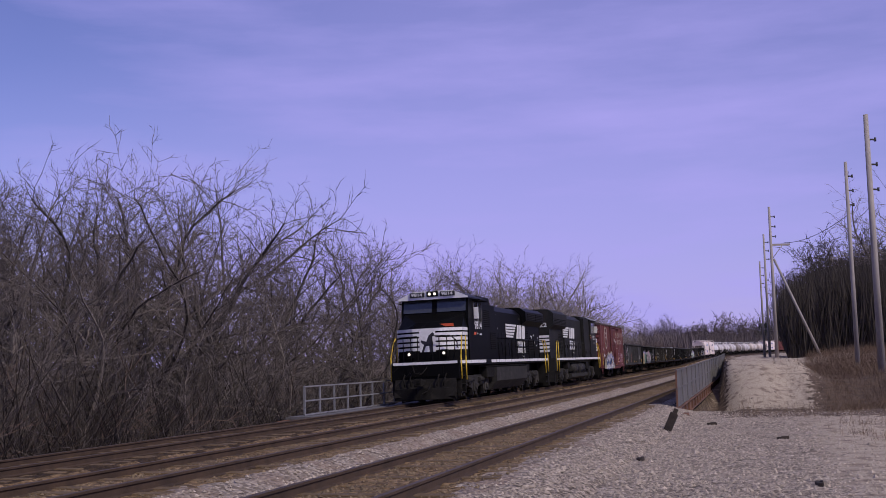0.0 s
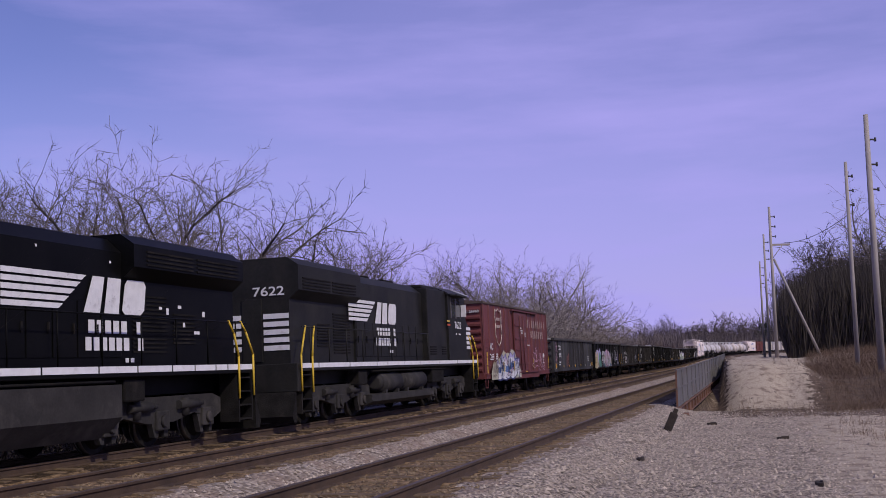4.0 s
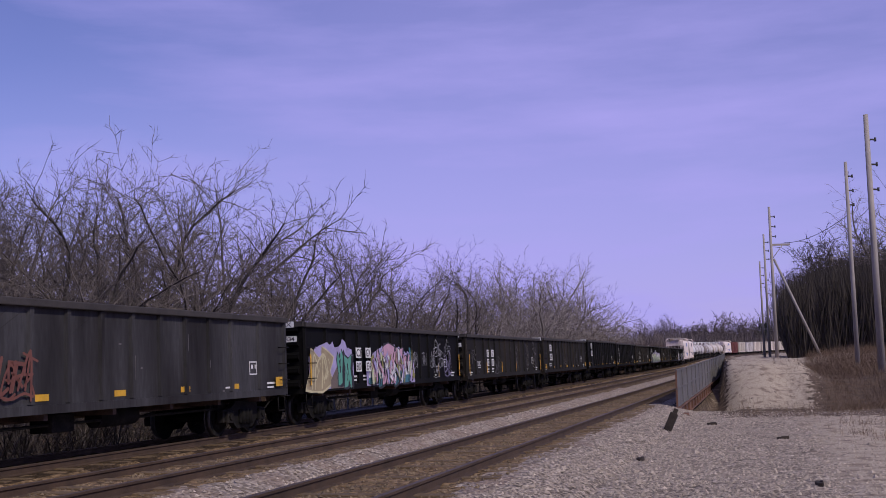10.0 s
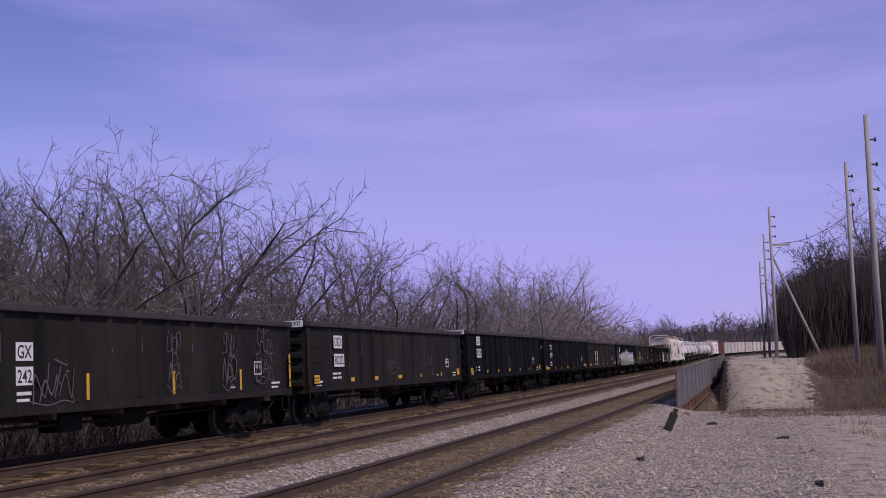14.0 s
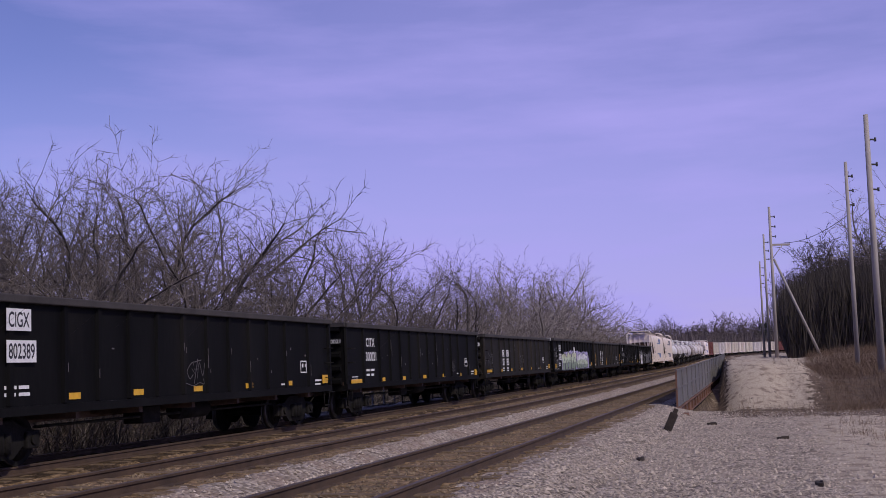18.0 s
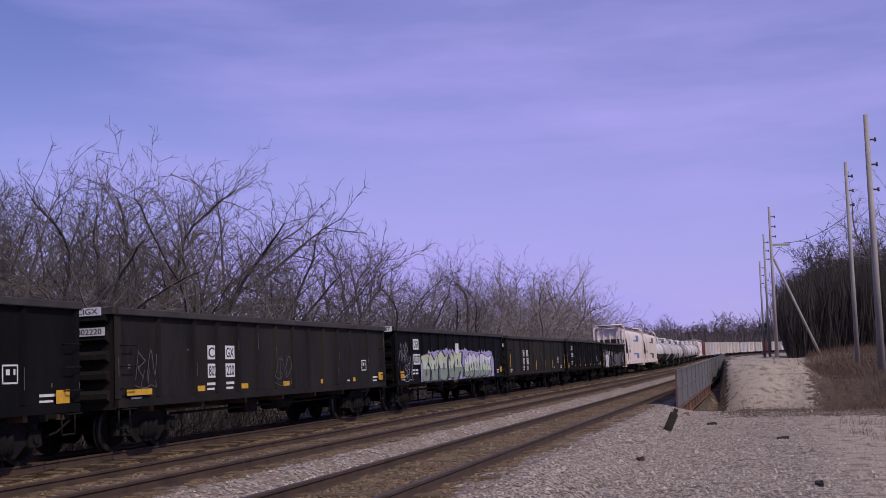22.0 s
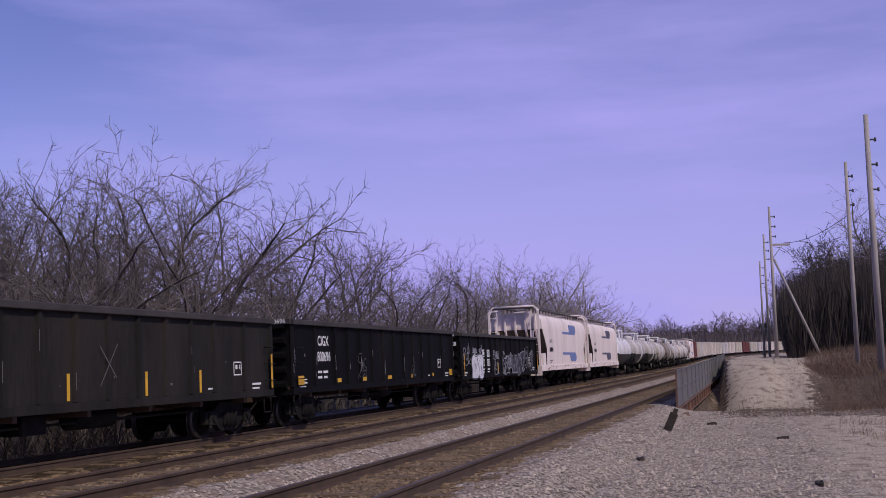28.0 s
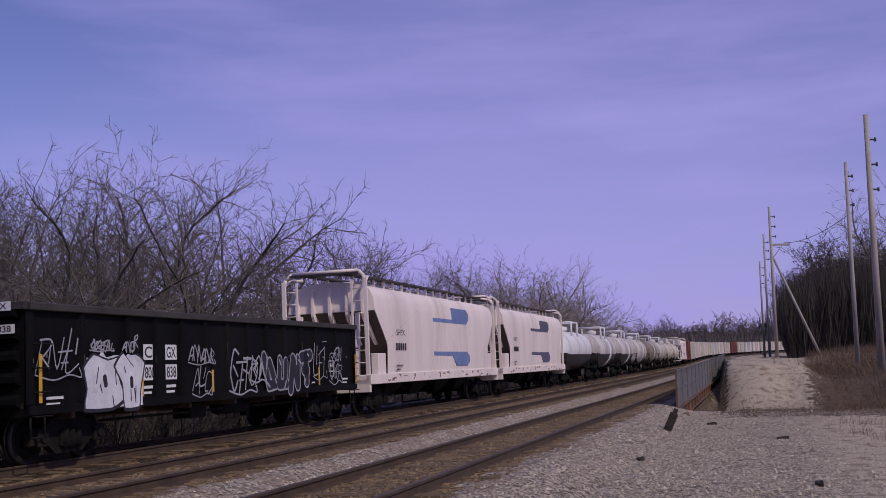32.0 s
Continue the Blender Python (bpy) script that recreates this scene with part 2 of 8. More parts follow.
# dark brown for the hopper slope sheets and the maroon car's roof
M_DARKBROWN = mat("dark_brown_steel", (0.085, 0.062, 0.05), 0.85, var=0.3, scale=1.2, fine=12)
M_RUSTSPOT = mat("rust_spots", (0.20, 0.10, 0.06), 0.85, var=0.3, scale=6, fine=30)
M_TANKBLACK = mat("black_tank_paint", (0.03, 0.03, 0.032), 0.5, var=0.25, scale=1)
M_BEIGE = mat("pale_beige_car_paint", (0.55, 0.50, 0.42), 0.7, var=0.2, scale=0.8, fine=12, dirt=(0.25, 0.2, 0.17), dirt_amt=0.35, streak=True, per=0.3)
M_BROWNCAR = mat("brown_red_car_paint", (0.14, 0.035, 0.028), 0.7, var=0.25, scale=1, dirt=(0.08, 0.03, 0.025), dirt_amt=0.3)
M_STEEL = mat("worn_wheel_steel", (0.10, 0.095, 0.09), 0.5, metal=0.6, var=0.2, scale=5)
M_RAILHEAD = mat("worn_rail_head", (0.085, 0.062, 0.045), 0.6, metal=0.1, var=0.2, scale=2, fine=40, spec=0.25)
M_RAILWEB = mat("rusty_rail_web", (0.060, 0.036, 0.021), 0.85, var=0.3, scale=3, fine=40, bump=0.2)
M_TIE = mat("weathered_timber_tie", (0.14, 0.095, 0.05), 0.95, var=0.35, scale=4, fine=50, bump=0.6, per=0.3)
M_BALLAST = gravel_mat("track_ballast", (0.47, 0.40, 0.325), (0.15, 0.12, 0.09), 15, 1.0, (0.26, 0.19, 0.14))
M_STONEBROWN = mat("brown_stained_stone", (0.20, 0.148, 0.088), 0.95, var=0.25, scale=20, per=0.6)
M_CLOD = mat("pale_earth_clods", (0.36, 0.30, 0.235), 0.95, var=0.3, scale=8, per=0.6)
M_STONE = mat("ballast_stone", (0.45, 0.38, 0.30), 0.95, var=0.2, scale=20, per=0.55)
M_LITTER = gravel_mat("leaf_litter", (0.15, 0.11, 0.085), (0.08, 0.06, 0.05), 6, 0.8, (0.10, 0.085, 0.06))
M_DRYGRASS = mat("dry_grass", (0.20, 0.14, 0.09), 0.95, var=0.3, scale=1.5, fine=20, per=0.4)
M_DRYBRUSH = mat("reddish_dry_brush", (0.15, 0.10, 0.066), 0.95, var=0.3, scale=0.8, fine=10, per=0.5)
M_BARK = mat("grey_brown_bark", (0.062, 0.051, 0.043), 0.95, var=0.3, scale=2, fine=12, per=0.35)
M_BARKPALE = mat("pale_bark", (0.17, 0.142, 0.12), 0.9, var=0.25, scale=3, fine=14, per=0.2)
M_TWIG = mat("brown_twigs", (0.122, 0.102, 0.090), 0.95, var=0.25, scale=0.6, fine=6, per=0.4)
# shade inside the wood is put into this dark brown stem colour
M_UNDERBRUSH = mat("shade_brown_underbrush", (0.045, 0.035, 0.028), 0.95, var=0.3, scale=0.6, fine=6, per=0.5)
# paleness of haze over distant crowns, put into the twig colour
M_TWIGHAZE = mat("haze_pale_twigs", (0.25, 0.215, 0.19), 0.95, var=0.25, scale=0.6, fine=6, per=0.4)
M_TWIGRED = mat("reddish_twigs", (0.10, 0.068, 0.051), 0.95, var=0.25, scale=0.6, fine=6, per=0.4)
# distance haze is put into this lighter twig colour
M_FARHAZETWIG = mat("far_haze_twigs", (0.125, 0.10, 0.095), 0.95, var=0.25, scale=0.3, fine=2, per=0.4)
# thicket lies in shadow; that shade is put into its bark and twig colour
M_BRUSHSHADE = mat("shade_dark_thicket", (0.056, 0.046, 0.038), 0.95, var=0.2, scale=0.6, fine=6, per=0.15)
M_PINE = mat("dark_pine_needles", (0.014, 0.018, 0.014), 0.9, var=0.3, scale=2, per=0.3)
M_POLE = mat("grey_weathered_pole", (0.35, 0.315, 0.285), 0.9, var=0.2, scale=2, fine=20, streak=True)
M_WIRE = mat("dark_wire", (0.05, 0.05, 0.05), 0.7, var=0.1)
M_GALV = mat("galvanised_railing", (0.27, 0.27, 0.275), 0.55, metal=0.3, var=0.15, scale=3, fine=20)
M_GIRDER = mat("rusty_girder", (0.15, 0.075, 0.045), 0.85, var=0.35, scale=1.5, fine=12, dirt=(0.12, 0.06, 0.04), dirt_amt=0.4, streak=True)
M_GREYSTEEL = mat("grey_bridge_steel", (0.135, 0.13, 0.128), 0.7, var=0.2, scale=1.5, fine=12, dirt=(0.13, 0.10, 0.08), dirt_amt=0.25)
M_CONC = mat("stained_concrete", (0.36, 0.33, 0.30), 0.9, var=0.2, scale=1, fine=14, dirt=(0.2, 0.16, 0.13), dirt_amt=0.3, streak=True)


# ---------- small mesh tools ----------
def box(bm, x0, x1, y0, y1, z0, z1, bev=0.0, mi=0):
    vs = [bm.verts.new((x, y, z)) for x in (x0, x1) for y in (y0, y1) for z in (z0, z1)]
    f = []
    for q in ((0, 1, 3, 2), (4, 6, 7, 5), (0, 4, 5, 1), (2, 3, 7, 6), (0, 2, 6, 4), (1, 5, 7, 3)):
        fc = bm.faces.new([vs[i] for i in q])
        fc.material_index = mi
        f.append(fc)
    if bev:
        ed = list({e for fc in f for e in fc.edges})
        bmesh.ops.bevel(bm, geom=ed, offset=bev, segments=2, affect="EDGES", profile=0.5)
    return f


def prism(bm, pts, axis, a0, a1, mi=0):
    """Extrudes a closed outline of 2D points along an axis from a0 to a1."""
    def at(p, a):
        return {"x": (a, p[0], p[1]), "y": (p[0], a, p[1]), "z": (p[0], p[1], a)}[axis]
    v0 = [bm.verts.new(at(p, a0)) for p in pts]
    v1 = [bm.verts.new(at(p, a1)) for p in pts]
    k = len(pts)
    fs = [bm.faces.new(v0[::-1]), bm.faces.new(v1)]
    for i in range(k):
        fs.append(bm.faces.new((v0[i], v0[(i + 1) % k], v1[(i + 1) % k], v1[i])))
    for fc in fs:
        fc.material_index = mi
    return fs


def tube(bm, p, q, r0, r1=None, sides=8, mi=0, caps=True):
    """A tapered round bar from p to q."""
    p, q = Vector(p), Vector(q)
    r1 = r0 if r1 is None else r1
    w = (q - p)
    if w.length < 1e-6:
        return
    w.normalize()
    a = w.orthogonal().normalized()
    b = w.cross(a)
    ring = lambda c, r: [bm.verts.new(c + a * (r * math.cos(2 * math.pi * i / sides)) + b * (r * math.sin(2 * math.pi * i / sides))) for i in range(sides)]
    u, v = ring(p, r0), ring(q, r1)
    for i in range(sides):
        fc = bm.faces.new((u[i], u[(i + 1) % sides], v[(i + 1) % sides], v[i]))
        fc.material_index, fc.smooth = mi, True
    if caps:
        bm.faces.new(u[::-1]).material_index = mi
        bm.faces.new(v).material_index = mi


def pipe(bm, pts, r, sides=6, mi=0):
    for p, q in zip(pts, pts[1:]):
        tube(bm, p, q, r, r, sides, mi)


def mesh_of(name, bm, *mats):
    bmesh.ops.recalc_face_normals(bm, faces=bm.faces)
    me = bpy.data.meshes.new(name)
    bm.to_mesh(me)
    bm.free()
    for m in mats:
        me.materials.append(m)
    return me


def part(name, bm, material, parent, label="", at=None):
    mats = material if isinstance(material, (tuple, list)) else (material,)
    ob = new(name, bm if isinstance(bm, bpy.types.Mesh) else mesh_of(name, bm, *mats))
    ob.parent = parent
    if at is not None:
        ob.matrix_basis = at
    if label:
        tagged(ob, label)
    return ob


def thing(name, label, category, group="", kind="", at=None):
    ob = new(name)
    ob.empty_display_size = 0.3
    if at is not None:
        ob.matrix_basis = at
    return tagged(ob, label, category, group, kind)


# ---------- the line: a path of u (metres along) and l (metres to the right of the foot of the camera) ----------
THETA = radians(15.93)
A_OFF, B_OFF, C_OFF = -13.72, -8.85, -4.98
A_Z, B_Z, C_Z = 0.0, 0.2, 0.2
GRADE = 0.0012
_du = 2.0
_path = []


def _bend(u):
    """Heading of the line, radians to the right of its near stretch."""
    a = -0.016 * min(1.0, max(0.0, (u - 45.0) / 60.0))
    if u > 280:
        a += min(0.42, (u - 280) * 0.00114)
    return a


_p = Vector((-60 * math.sin(THETA), -60 * math.cos(THETA)))
_u = -60.0
while _u <= 1300:
    _h = THETA + _bend(_u)
    _path.append((_p.x, _p.y, _h))
    _p = _p + Vector((math.sin(_h), math.cos(_h))) * _du
    _u += _du


def line(u, l=0.0, z=0.0):
    """World place at u along the line and l to its right."""
    k = max(0.0, min((u + 60) / _du, len(_path) - 1.001))
    i = int(k)
    f = k - i
    x0, y0, h0 = _path[i]
    x1, y1, h1 = _path[i + 1]
    x, y, h = x0 + f * (x1 - x0), y0 + f * (y1 - y0), h0 + f * (h1 - h0)
    if u < -60:
        x, y = x + (u + 60) * math.sin(h), y + (u + 60) * math.cos(h)
    return Vector((x + l * math.cos(h), y - l * math.sin(h), z + rise(u)))


def heading(u):
    return THETA + _bend(u)


def rise(u):
    far = max(0.0, u - 185.0)
    return GRADE * max(0.0, u - 40.0) + 0.008 * far * far / (far + 25.0)


# ---------- ground ----------
def smooth(a, b, x):
    t = max(0.0, min(1.0, (x - a) / (b - a)))
    return t * t * (3 - 2 * t)


def ground_z(u, l):
    p = line(u, l)
    nz = noise.noise(Vector((p.x * 0.35, p.y * 0.35, 0))) * 0.10 + noise.noise(Vector((p.x * 0.07, p.y * 0.07, 3))) * 0.25
    r = rise(u)
    z = -0.28 + r
    if l < -15.0:
        z = -0.45 + r - 2.4 * smooth(-15.5, -21, l) + nz * smooth(-18, -24, l) * 2
    elif l > -3.0:
        z = -0.20 - 0.08 * smooth(-3, 0, l) + r + nz * 0.5 * smooth(-3, 2, l) + 0.5 * smooth(3.0, 9.0, l) + 2.0 * smooth(10, 60, l)
    else:
        z = -0.5 + r
    # the cutting that the bridge spans, and the bank beyond it
    if 38 < u < 130:
        near = smooth(39.5, 44.0, u)
        start = 56.0 + 1.0 * smooth(-0.8, -3.2, l) + 1.2 * noise.noise(Vector((l * 0.5, 7, 1)))
        far = 1 - smooth(start, start + 8.5, u) if l > -3.2 else 1 - smooth(88, 94, u)
        deep = 1.25 if l < -3.4 else 1.25 - 0.6 * smooth(-3.0, -1.2, l)
        deep *= 1 - smooth(4.0, 9.0, l) if l > 0 else 1
        deep *= 1 - smooth(-24, -34, l) if l < -20 else 1
        z -= deep * near * far
    if -3.45 < l < -3.05 and 43 < u < 91:
        z = -0.62 + 0.0105 * (u - 39) - 0.45 * smooth(60, 84, u)
    if l > -3.2 and u > 50:
        start = 56.0 + 1.0 * smooth(-0.8, -3.2, l) + 1.2 * noise.noise(Vector((l * 0.5, 7, 1)))
        up = smooth(start, start + 8.5, u)
        z += (1.55 - r * 0.9) * up * (1 - smooth(300, 420, u)) * smooth(-0.036 * u - 0.3, -0.036 * u + 0.15, l) * (1 - 0.7 * smooth(1.0, 3.4, l) * (1 - smooth(95, 120, u)))
        z += (0.22 * noise.noise(Vector((p.x * 0.3, p.y * 0.3, 9))) + 0.12 * noise.noise(Vector((p.x * 0.8, p.y * 0.8, 4))) + 0.03 * noise.noise(Vector((p.x * 2.7, p.y * 2.7, 2)))) * up
    return z


us = [-400, -150, -80, -50, -30] + [-20 + 1.0 * i for i in range(56)] + [36 + 0.4 * i for i in range(85)] + [70 + 1.2 * i for i in range(50)] + [132 + 6 * i for i in range(30)] + [330, 380, 450, 550, 700, 900, 1250]
ls = [-2500, -900, -400, -200, -120, -80, -60, -48] + [-40 + 1.4 * i for i in range(16)] + [-17.5 + 0.7 * i for i in range(19)] + [-4.3 + 0.35 * i for i in range(36)] + [8.4 + 0.9 * i for i in range(9)] + [17, 19, 22, 26, 32, 40, 55, 80, 130, 220, 450, 1000, 2500]
verts, faces, zones = [], [], []
for u in us:
    for l in ls:
        p = line(u, l)
        verts.append((p.x, p.y, ground_z(u, l)))
        if l < -15.2 or (l < -3.4 and u > 40):
            z = (0.0, 1.0)
        elif u < 41:
            edge = 0.9 + 0.012 * (44 - u)
            weedy = smooth(34.5, 37.5, u) * smooth(-2.4, -1.0, l) + 0.5 * smooth(24, 30, u) * smooth(2.6, 4.2, l)
            z = (smooth(edge - 1.4, edge + 1.0, l), smooth(5.0, 8.0, l) + weedy)
        else:
            top = smooth(54, 58.5, u)
            z = (1.0, max((1 - top) * (1 - 0.5 * smooth(-1.8, -2.6, l)), smooth(1.3, 2.6, l) * (1 - smooth(95, 120, u)), 0.75 * smooth(-1.7, -2.4, l) * (1 - smooth(88, 96, u))))
        zones.append(z)
nl = len(ls)
for i in range(len(us) - 1):
    for j in range(nl - 1):
        faces.append((i * nl + j, i * nl + j + 1, (i + 1) * nl + j + 1, (i + 1) * nl + j))
me = bpy.data.meshes.new("ground")
me.from_pydata(verts, [], faces)
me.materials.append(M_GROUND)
zone = me.color_attributes.new("zone", "FLOAT_COLOR", "POINT")
for i, (r, g) in enumerate(zones):
    zone.data[i].color = (r, min(1.0, g), 0, 1)
me.polygons.foreach_set("use_smooth", [True] * len(faces))
tagged(new("ground", me), "grey gravel, pale dirt and brown leaf litter", kind="structure")

# far land beyond the sheet's curve, out to the horizon
bm = bmesh.new()
vs = [bm.verts.new((x, y, -6)) for x, y in ((-4500, -4500), (4500, -4500), (4500, 4500), (-4500, 4500))]
bm.faces.new(vs)
tagged(new("ground_distance", mesh_of("ground_distance", bm, M_LITTER)), "distant brown land", kind="structure")

# ---------- ballast beds under the three tracks ----------
prof = []
l = -16.6
while l < -1.8:
    prof.append(round(l, 3))
    l += 0.18


def ballast_z(l, u):
    z = -0.30
    for off, tz in ((A_OFF, A_Z), (B_OFF, B_Z), (C_OFF, C_Z)):
        d = abs(l - off)
        z = max(z, tz - 0.155 - max(0.0, d - 1.45) * (0.42 if l < C_OFF else 0.2))
    lo = smooth(-16.6, -15.6, l) * smooth(-1.9, -2.6, l)
    return -0.52 + (z + 0.52) * lo


bus = [-60 + 3 * i for i in range(22)] + [5 + 0.25 * i for i in range(160)] + [45 + 1.0 * i for i in range(60)] + [105 + 8 * i for i in range(110)]
verts, faces, fm = [], [], []
for u in bus:
    for l in prof:
        p = line(u, l)
        g = 0.035 * noise.noise(Vector((p.x * 2.1, p.y * 2.1, 1))) + 0.022 * noise.noise(Vector((p.x * 7, p.y * 7, 5)))
        verts.append((p.x, p.y, ballast_z(l, u) + g + p.z))
nl = len(prof)
for i in range(len(bus) - 1):
    for j in range(nl - 1):
        l = (prof[j] + prof[j + 1]) / 2
        if l > -3.3 and bus[i] > 38.9:
            continue
        faces.append((i * nl + j, i * nl + j + 1, (i + 1) * nl + j + 1, (i + 1) * nl + j))
        w = 0.22 * noise.noise(Vector((bus[i] * 1.1, l * 2, 2)))
        near_track = min(abs(l - A_OFF), abs(l - B_OFF), abs(l - C_OFF) + 0.12)
        fm.append(2 if l > -3.45 + w else 3 if l < A_OFF + 1.5 + w else 1 if near_track < 1.22 + w or l < A_OFF + 1.7 + w else 0)
me = bpy.data.meshes.new("ballast")
me.from_pydata(verts, [], faces)
M_BALLASTB = gravel_mat("rust_stained_ballast", (0.34, 0.235, 0.13), (0.08, 0.052, 0.027), 13, 1.0, (0.155, 0.10, 0.046))
me.materials.append(M_BALLAST)
me.materials.append(M_BALLASTB)
me.materials.append(M_GROUND)
# far track's bed, darker than the other ballast
me.materials.append(gravel_mat("dark_brown_ballast", (0.10, 0.066, 0.036), (0.032, 0.021, 0.012), 15, 1.0, (0.045, 0.029, 0.016)))
me.polygons.foreach_set("material_index", fm)
me.polygons.foreach_set("use_smooth", [True] * len(fm))
tagged(new("ballast", me), "light stone ballast stained rusty brown along the rails", kind="structure")

# ---------- rails and ties ----------
RAIL = [(-0.07, -0.17), (0.07, -0.17), (0.07, -0.155), (0.016, -0.135), (0.012, -0.05), (0.036, -0.035), (0.036, -0.004),
        (0.03, 0.0), (-0.03, 0.0), (-0.036, -0.004), (-0.036, -0.035), (-0.012, -0.05), (-0.016, -0.135), (-0.07, -0.155)]
rus = [-50 + 5 * i for i in range(11)] + [5 + 1.5 * i for i in range(70)] + [112 + 8 * i for i in range(105)]
CANT = math.tan(radians(1.2))


def rail_mesh(l0, z0):
    bm = bmesh.new()
    rows = []
    for u in rus:
        rows.append([bm.verts.new(line(u, l0 + a, z0 + b)) for a, b in RAIL])
    k = len(RAIL)
    for r, s in zip(rows, rows[1:]):
        for i in range(k):
            fc = bm.faces.new((r[i], r[(i + 1) % k], s[(i + 1) % k], s[i]))
            fc.material_index = 1 if i in (6, 7, 8) else 0
    return mesh_of("rail", bm, M_RAILWEB, M_RAILHEAD)


def tie_mesh():
    bm = bmesh.new()
    box(bm, -0.115, 0.115, -1.3, 1.3, -0.17, 0.0, bev=0.015)
    return mesh_of("tie", bm, M_TIE)


TIE = tie_mesh()
rnd = random.Random(4)
for nm, off, tz, cant in (("track_far", A_OFF, A_Z, CANT), ("track_middle", B_OFF, B_Z, CANT * 0.6), ("track_near", C_OFF, C_Z, 0)):
    tr = thing(nm, "railway track with rusty rails on timber ties", "railway track", "parallel tracks", kind="structure")
    for s in (-1, 1):
        part("rail", rail_mesh(off + s * 0.7525, tz + s * 0.7525 * cant), None, tr, "steel rail with rusty web and polished head")
    u = 9.0
    while u < 62:
        p = line(u, off, tz - 0.142 + rnd.uniform(-0.02, 0.012))
        t = new("tie", TIE)
        t.parent = tr
        t.matrix_basis = Matrix.Translation(p) @ pose(0, 0, 0, 0, -math.degrees(math.atan(cant)), -math.degrees(heading(u)) + 90 + rnd.uniform(-1.2, 1.2)) @ Matrix.Translation((0, rnd.uniform(-0.06, 0.06), 0))
        u += 0.53
    bm = bmesh.new()
    while u < 260:
        p = line(u, off, tz - 0.142)
        h = heading(u)
        d, n = Vector((math.sin(h), math.cos(h), 0)), Vector((math.cos(h), -math.sin(h), 0))
        vs = [bm.verts.new(p + d * a + n * b + Vector((0, 0, c))) for c in (-0.1, 0) for a, b in ((-0.11, -1.3), (0.11, -1.3), (0.11, 1.3), (-0.11, 1.3))]
        bm.faces.new(vs[4:])
        for i in range(4):
            bm.faces.new((vs[i], vs[(i + 1) % 4], vs[4 + (i + 1) % 4], vs[4 + i]))
        u += 0.53
    tagged(part("ties_far", bm, M_TIE, tr), kind="stuff")

# loose stones on the ballast and the gravel
rnd = random.Random(11)
verts, faces, brown = [], [], []
for i in range(40000):
    u = 9 + 38 * rnd.random() ** 1.5
    l = rnd.uniform(-16.0, -3.0) if i % 5 < 2 else rnd.uniform(-3.2, 5.0)
    if (l > 1.0 and rnd.random() < 0.55) or (u > 38.5 and l > -3.2 and rnd.random() < 0.7):
        continue
    if l < A_OFF + 1.7:
        continue
    if l < -3.1:
        if any(abs(abs(l - o) - 0.7525) < 0.1 for o in (A_OFF, B_OFF, C_OFF)):
            continue
        z = ballast_z(l, u) + rise(u)
        s = rnd.uniform(0.018, 0.045)
    else:
        z = max(ground_z(u, l), ballast_z(l, u) + rise(u) if l < -2.0 and u < 38.5 else -9)
        s = rnd.uniform(0.014, 0.036) * (2.0 if rnd.random() < 0.04 else 1)
    p = line(u, l)
    k = len(verts)
    a = rnd.uniform(0, 6.28)
    ca, sa = math.cos(a), math.sin(a)
    for x, y, h in ((1, 0, 0.1), (0.2, 0.9, 0.0), (-0.9, 0.3, 0.15), (-0.3, -0.8, 0.0), (0.15, 0.05, 0.85), (-0.2, -0.1, 0.7)):
        x, y = x * s * rnd.uniform(0.7, 1.25), y * s * rnd.uniform(0.7, 1.25)
        verts.append((p.x + x * ca - y * sa, p.y + x * sa + y * ca, z + h * s))
    brown += [1 if min(abs(l - A_OFF), abs(l - B_OFF), abs(l - C_OFF)) < 1.35 or l < A_OFF + 1.7 else 0] * 6
    faces += [(k, k + 1, k + 4), (k + 1, k + 2, k + 5), (k + 1, k + 5, k + 4), (k + 2, k + 3, k + 5), (k + 3, k, k + 4), (k + 3, k + 4, k + 5)]
me = bpy.data.meshes.new("loose_stones")
me.from_pydata(verts, [], faces)
me.materials.append(M_STONE)
me.materials.append(M_STONEBROWN)
me.polygons.foreach_set("material_index", brown)
tagged(new("loose_stones", me), "loose broken grey ballast stones", "stones", kind="stuff")

# clods and stones on the raw earth bank
rnd = random.Random(23)
verts, faces = [], []
for i in range(1300):
    u, l = rnd.uniform(55, 72), rnd.uniform(-2.4, 2.6)
    p = line(u, l)
    z, s = ground_z(u, l), rnd.uniform(0.015, 0.045) * (2.2 if rnd.random() < 0.08 else 1)
    k = len(verts)
    for x, y, h in ((1, 0, -0.2), (0.2, 0.9, -0.2), (-0.9, 0.3, -0.2), (-0.3, -0.8, -0.2), (0.15, 0.05, 0.8), (-0.2, -0.1, 0.65)):
        verts.append((p.x + x * s * rnd.uniform(0.7, 1.3), p.y + y * s * rnd.uniform(0.7, 1.3), z + h * s))
    faces += [(k, k + 1, k + 4), (k + 1, k + 2, k + 5), (k + 1, k + 5, k + 4), (k + 2, k + 3, k + 5), (k + 3, k, k + 4), (k + 3, k + 4, k + 5)]
me = bpy.data.meshes.new("earth_clods")
me.from_pydata(verts, [], faces)
me.materials.append(M_CLOD)
tagged(new("earth_clods", me), "pale earth clods on the raw bank", "clods", kind="stuff")

# ---------- bridge over the cutting ----------
bridge = thing("bridge", "steel girder railway bridge with grey railings and rusty side girder", "bridge", kind="structure")
B0, B1 = 39.0, 92.0
CLIMB = 0.0105      # slope of the near girder and its railing


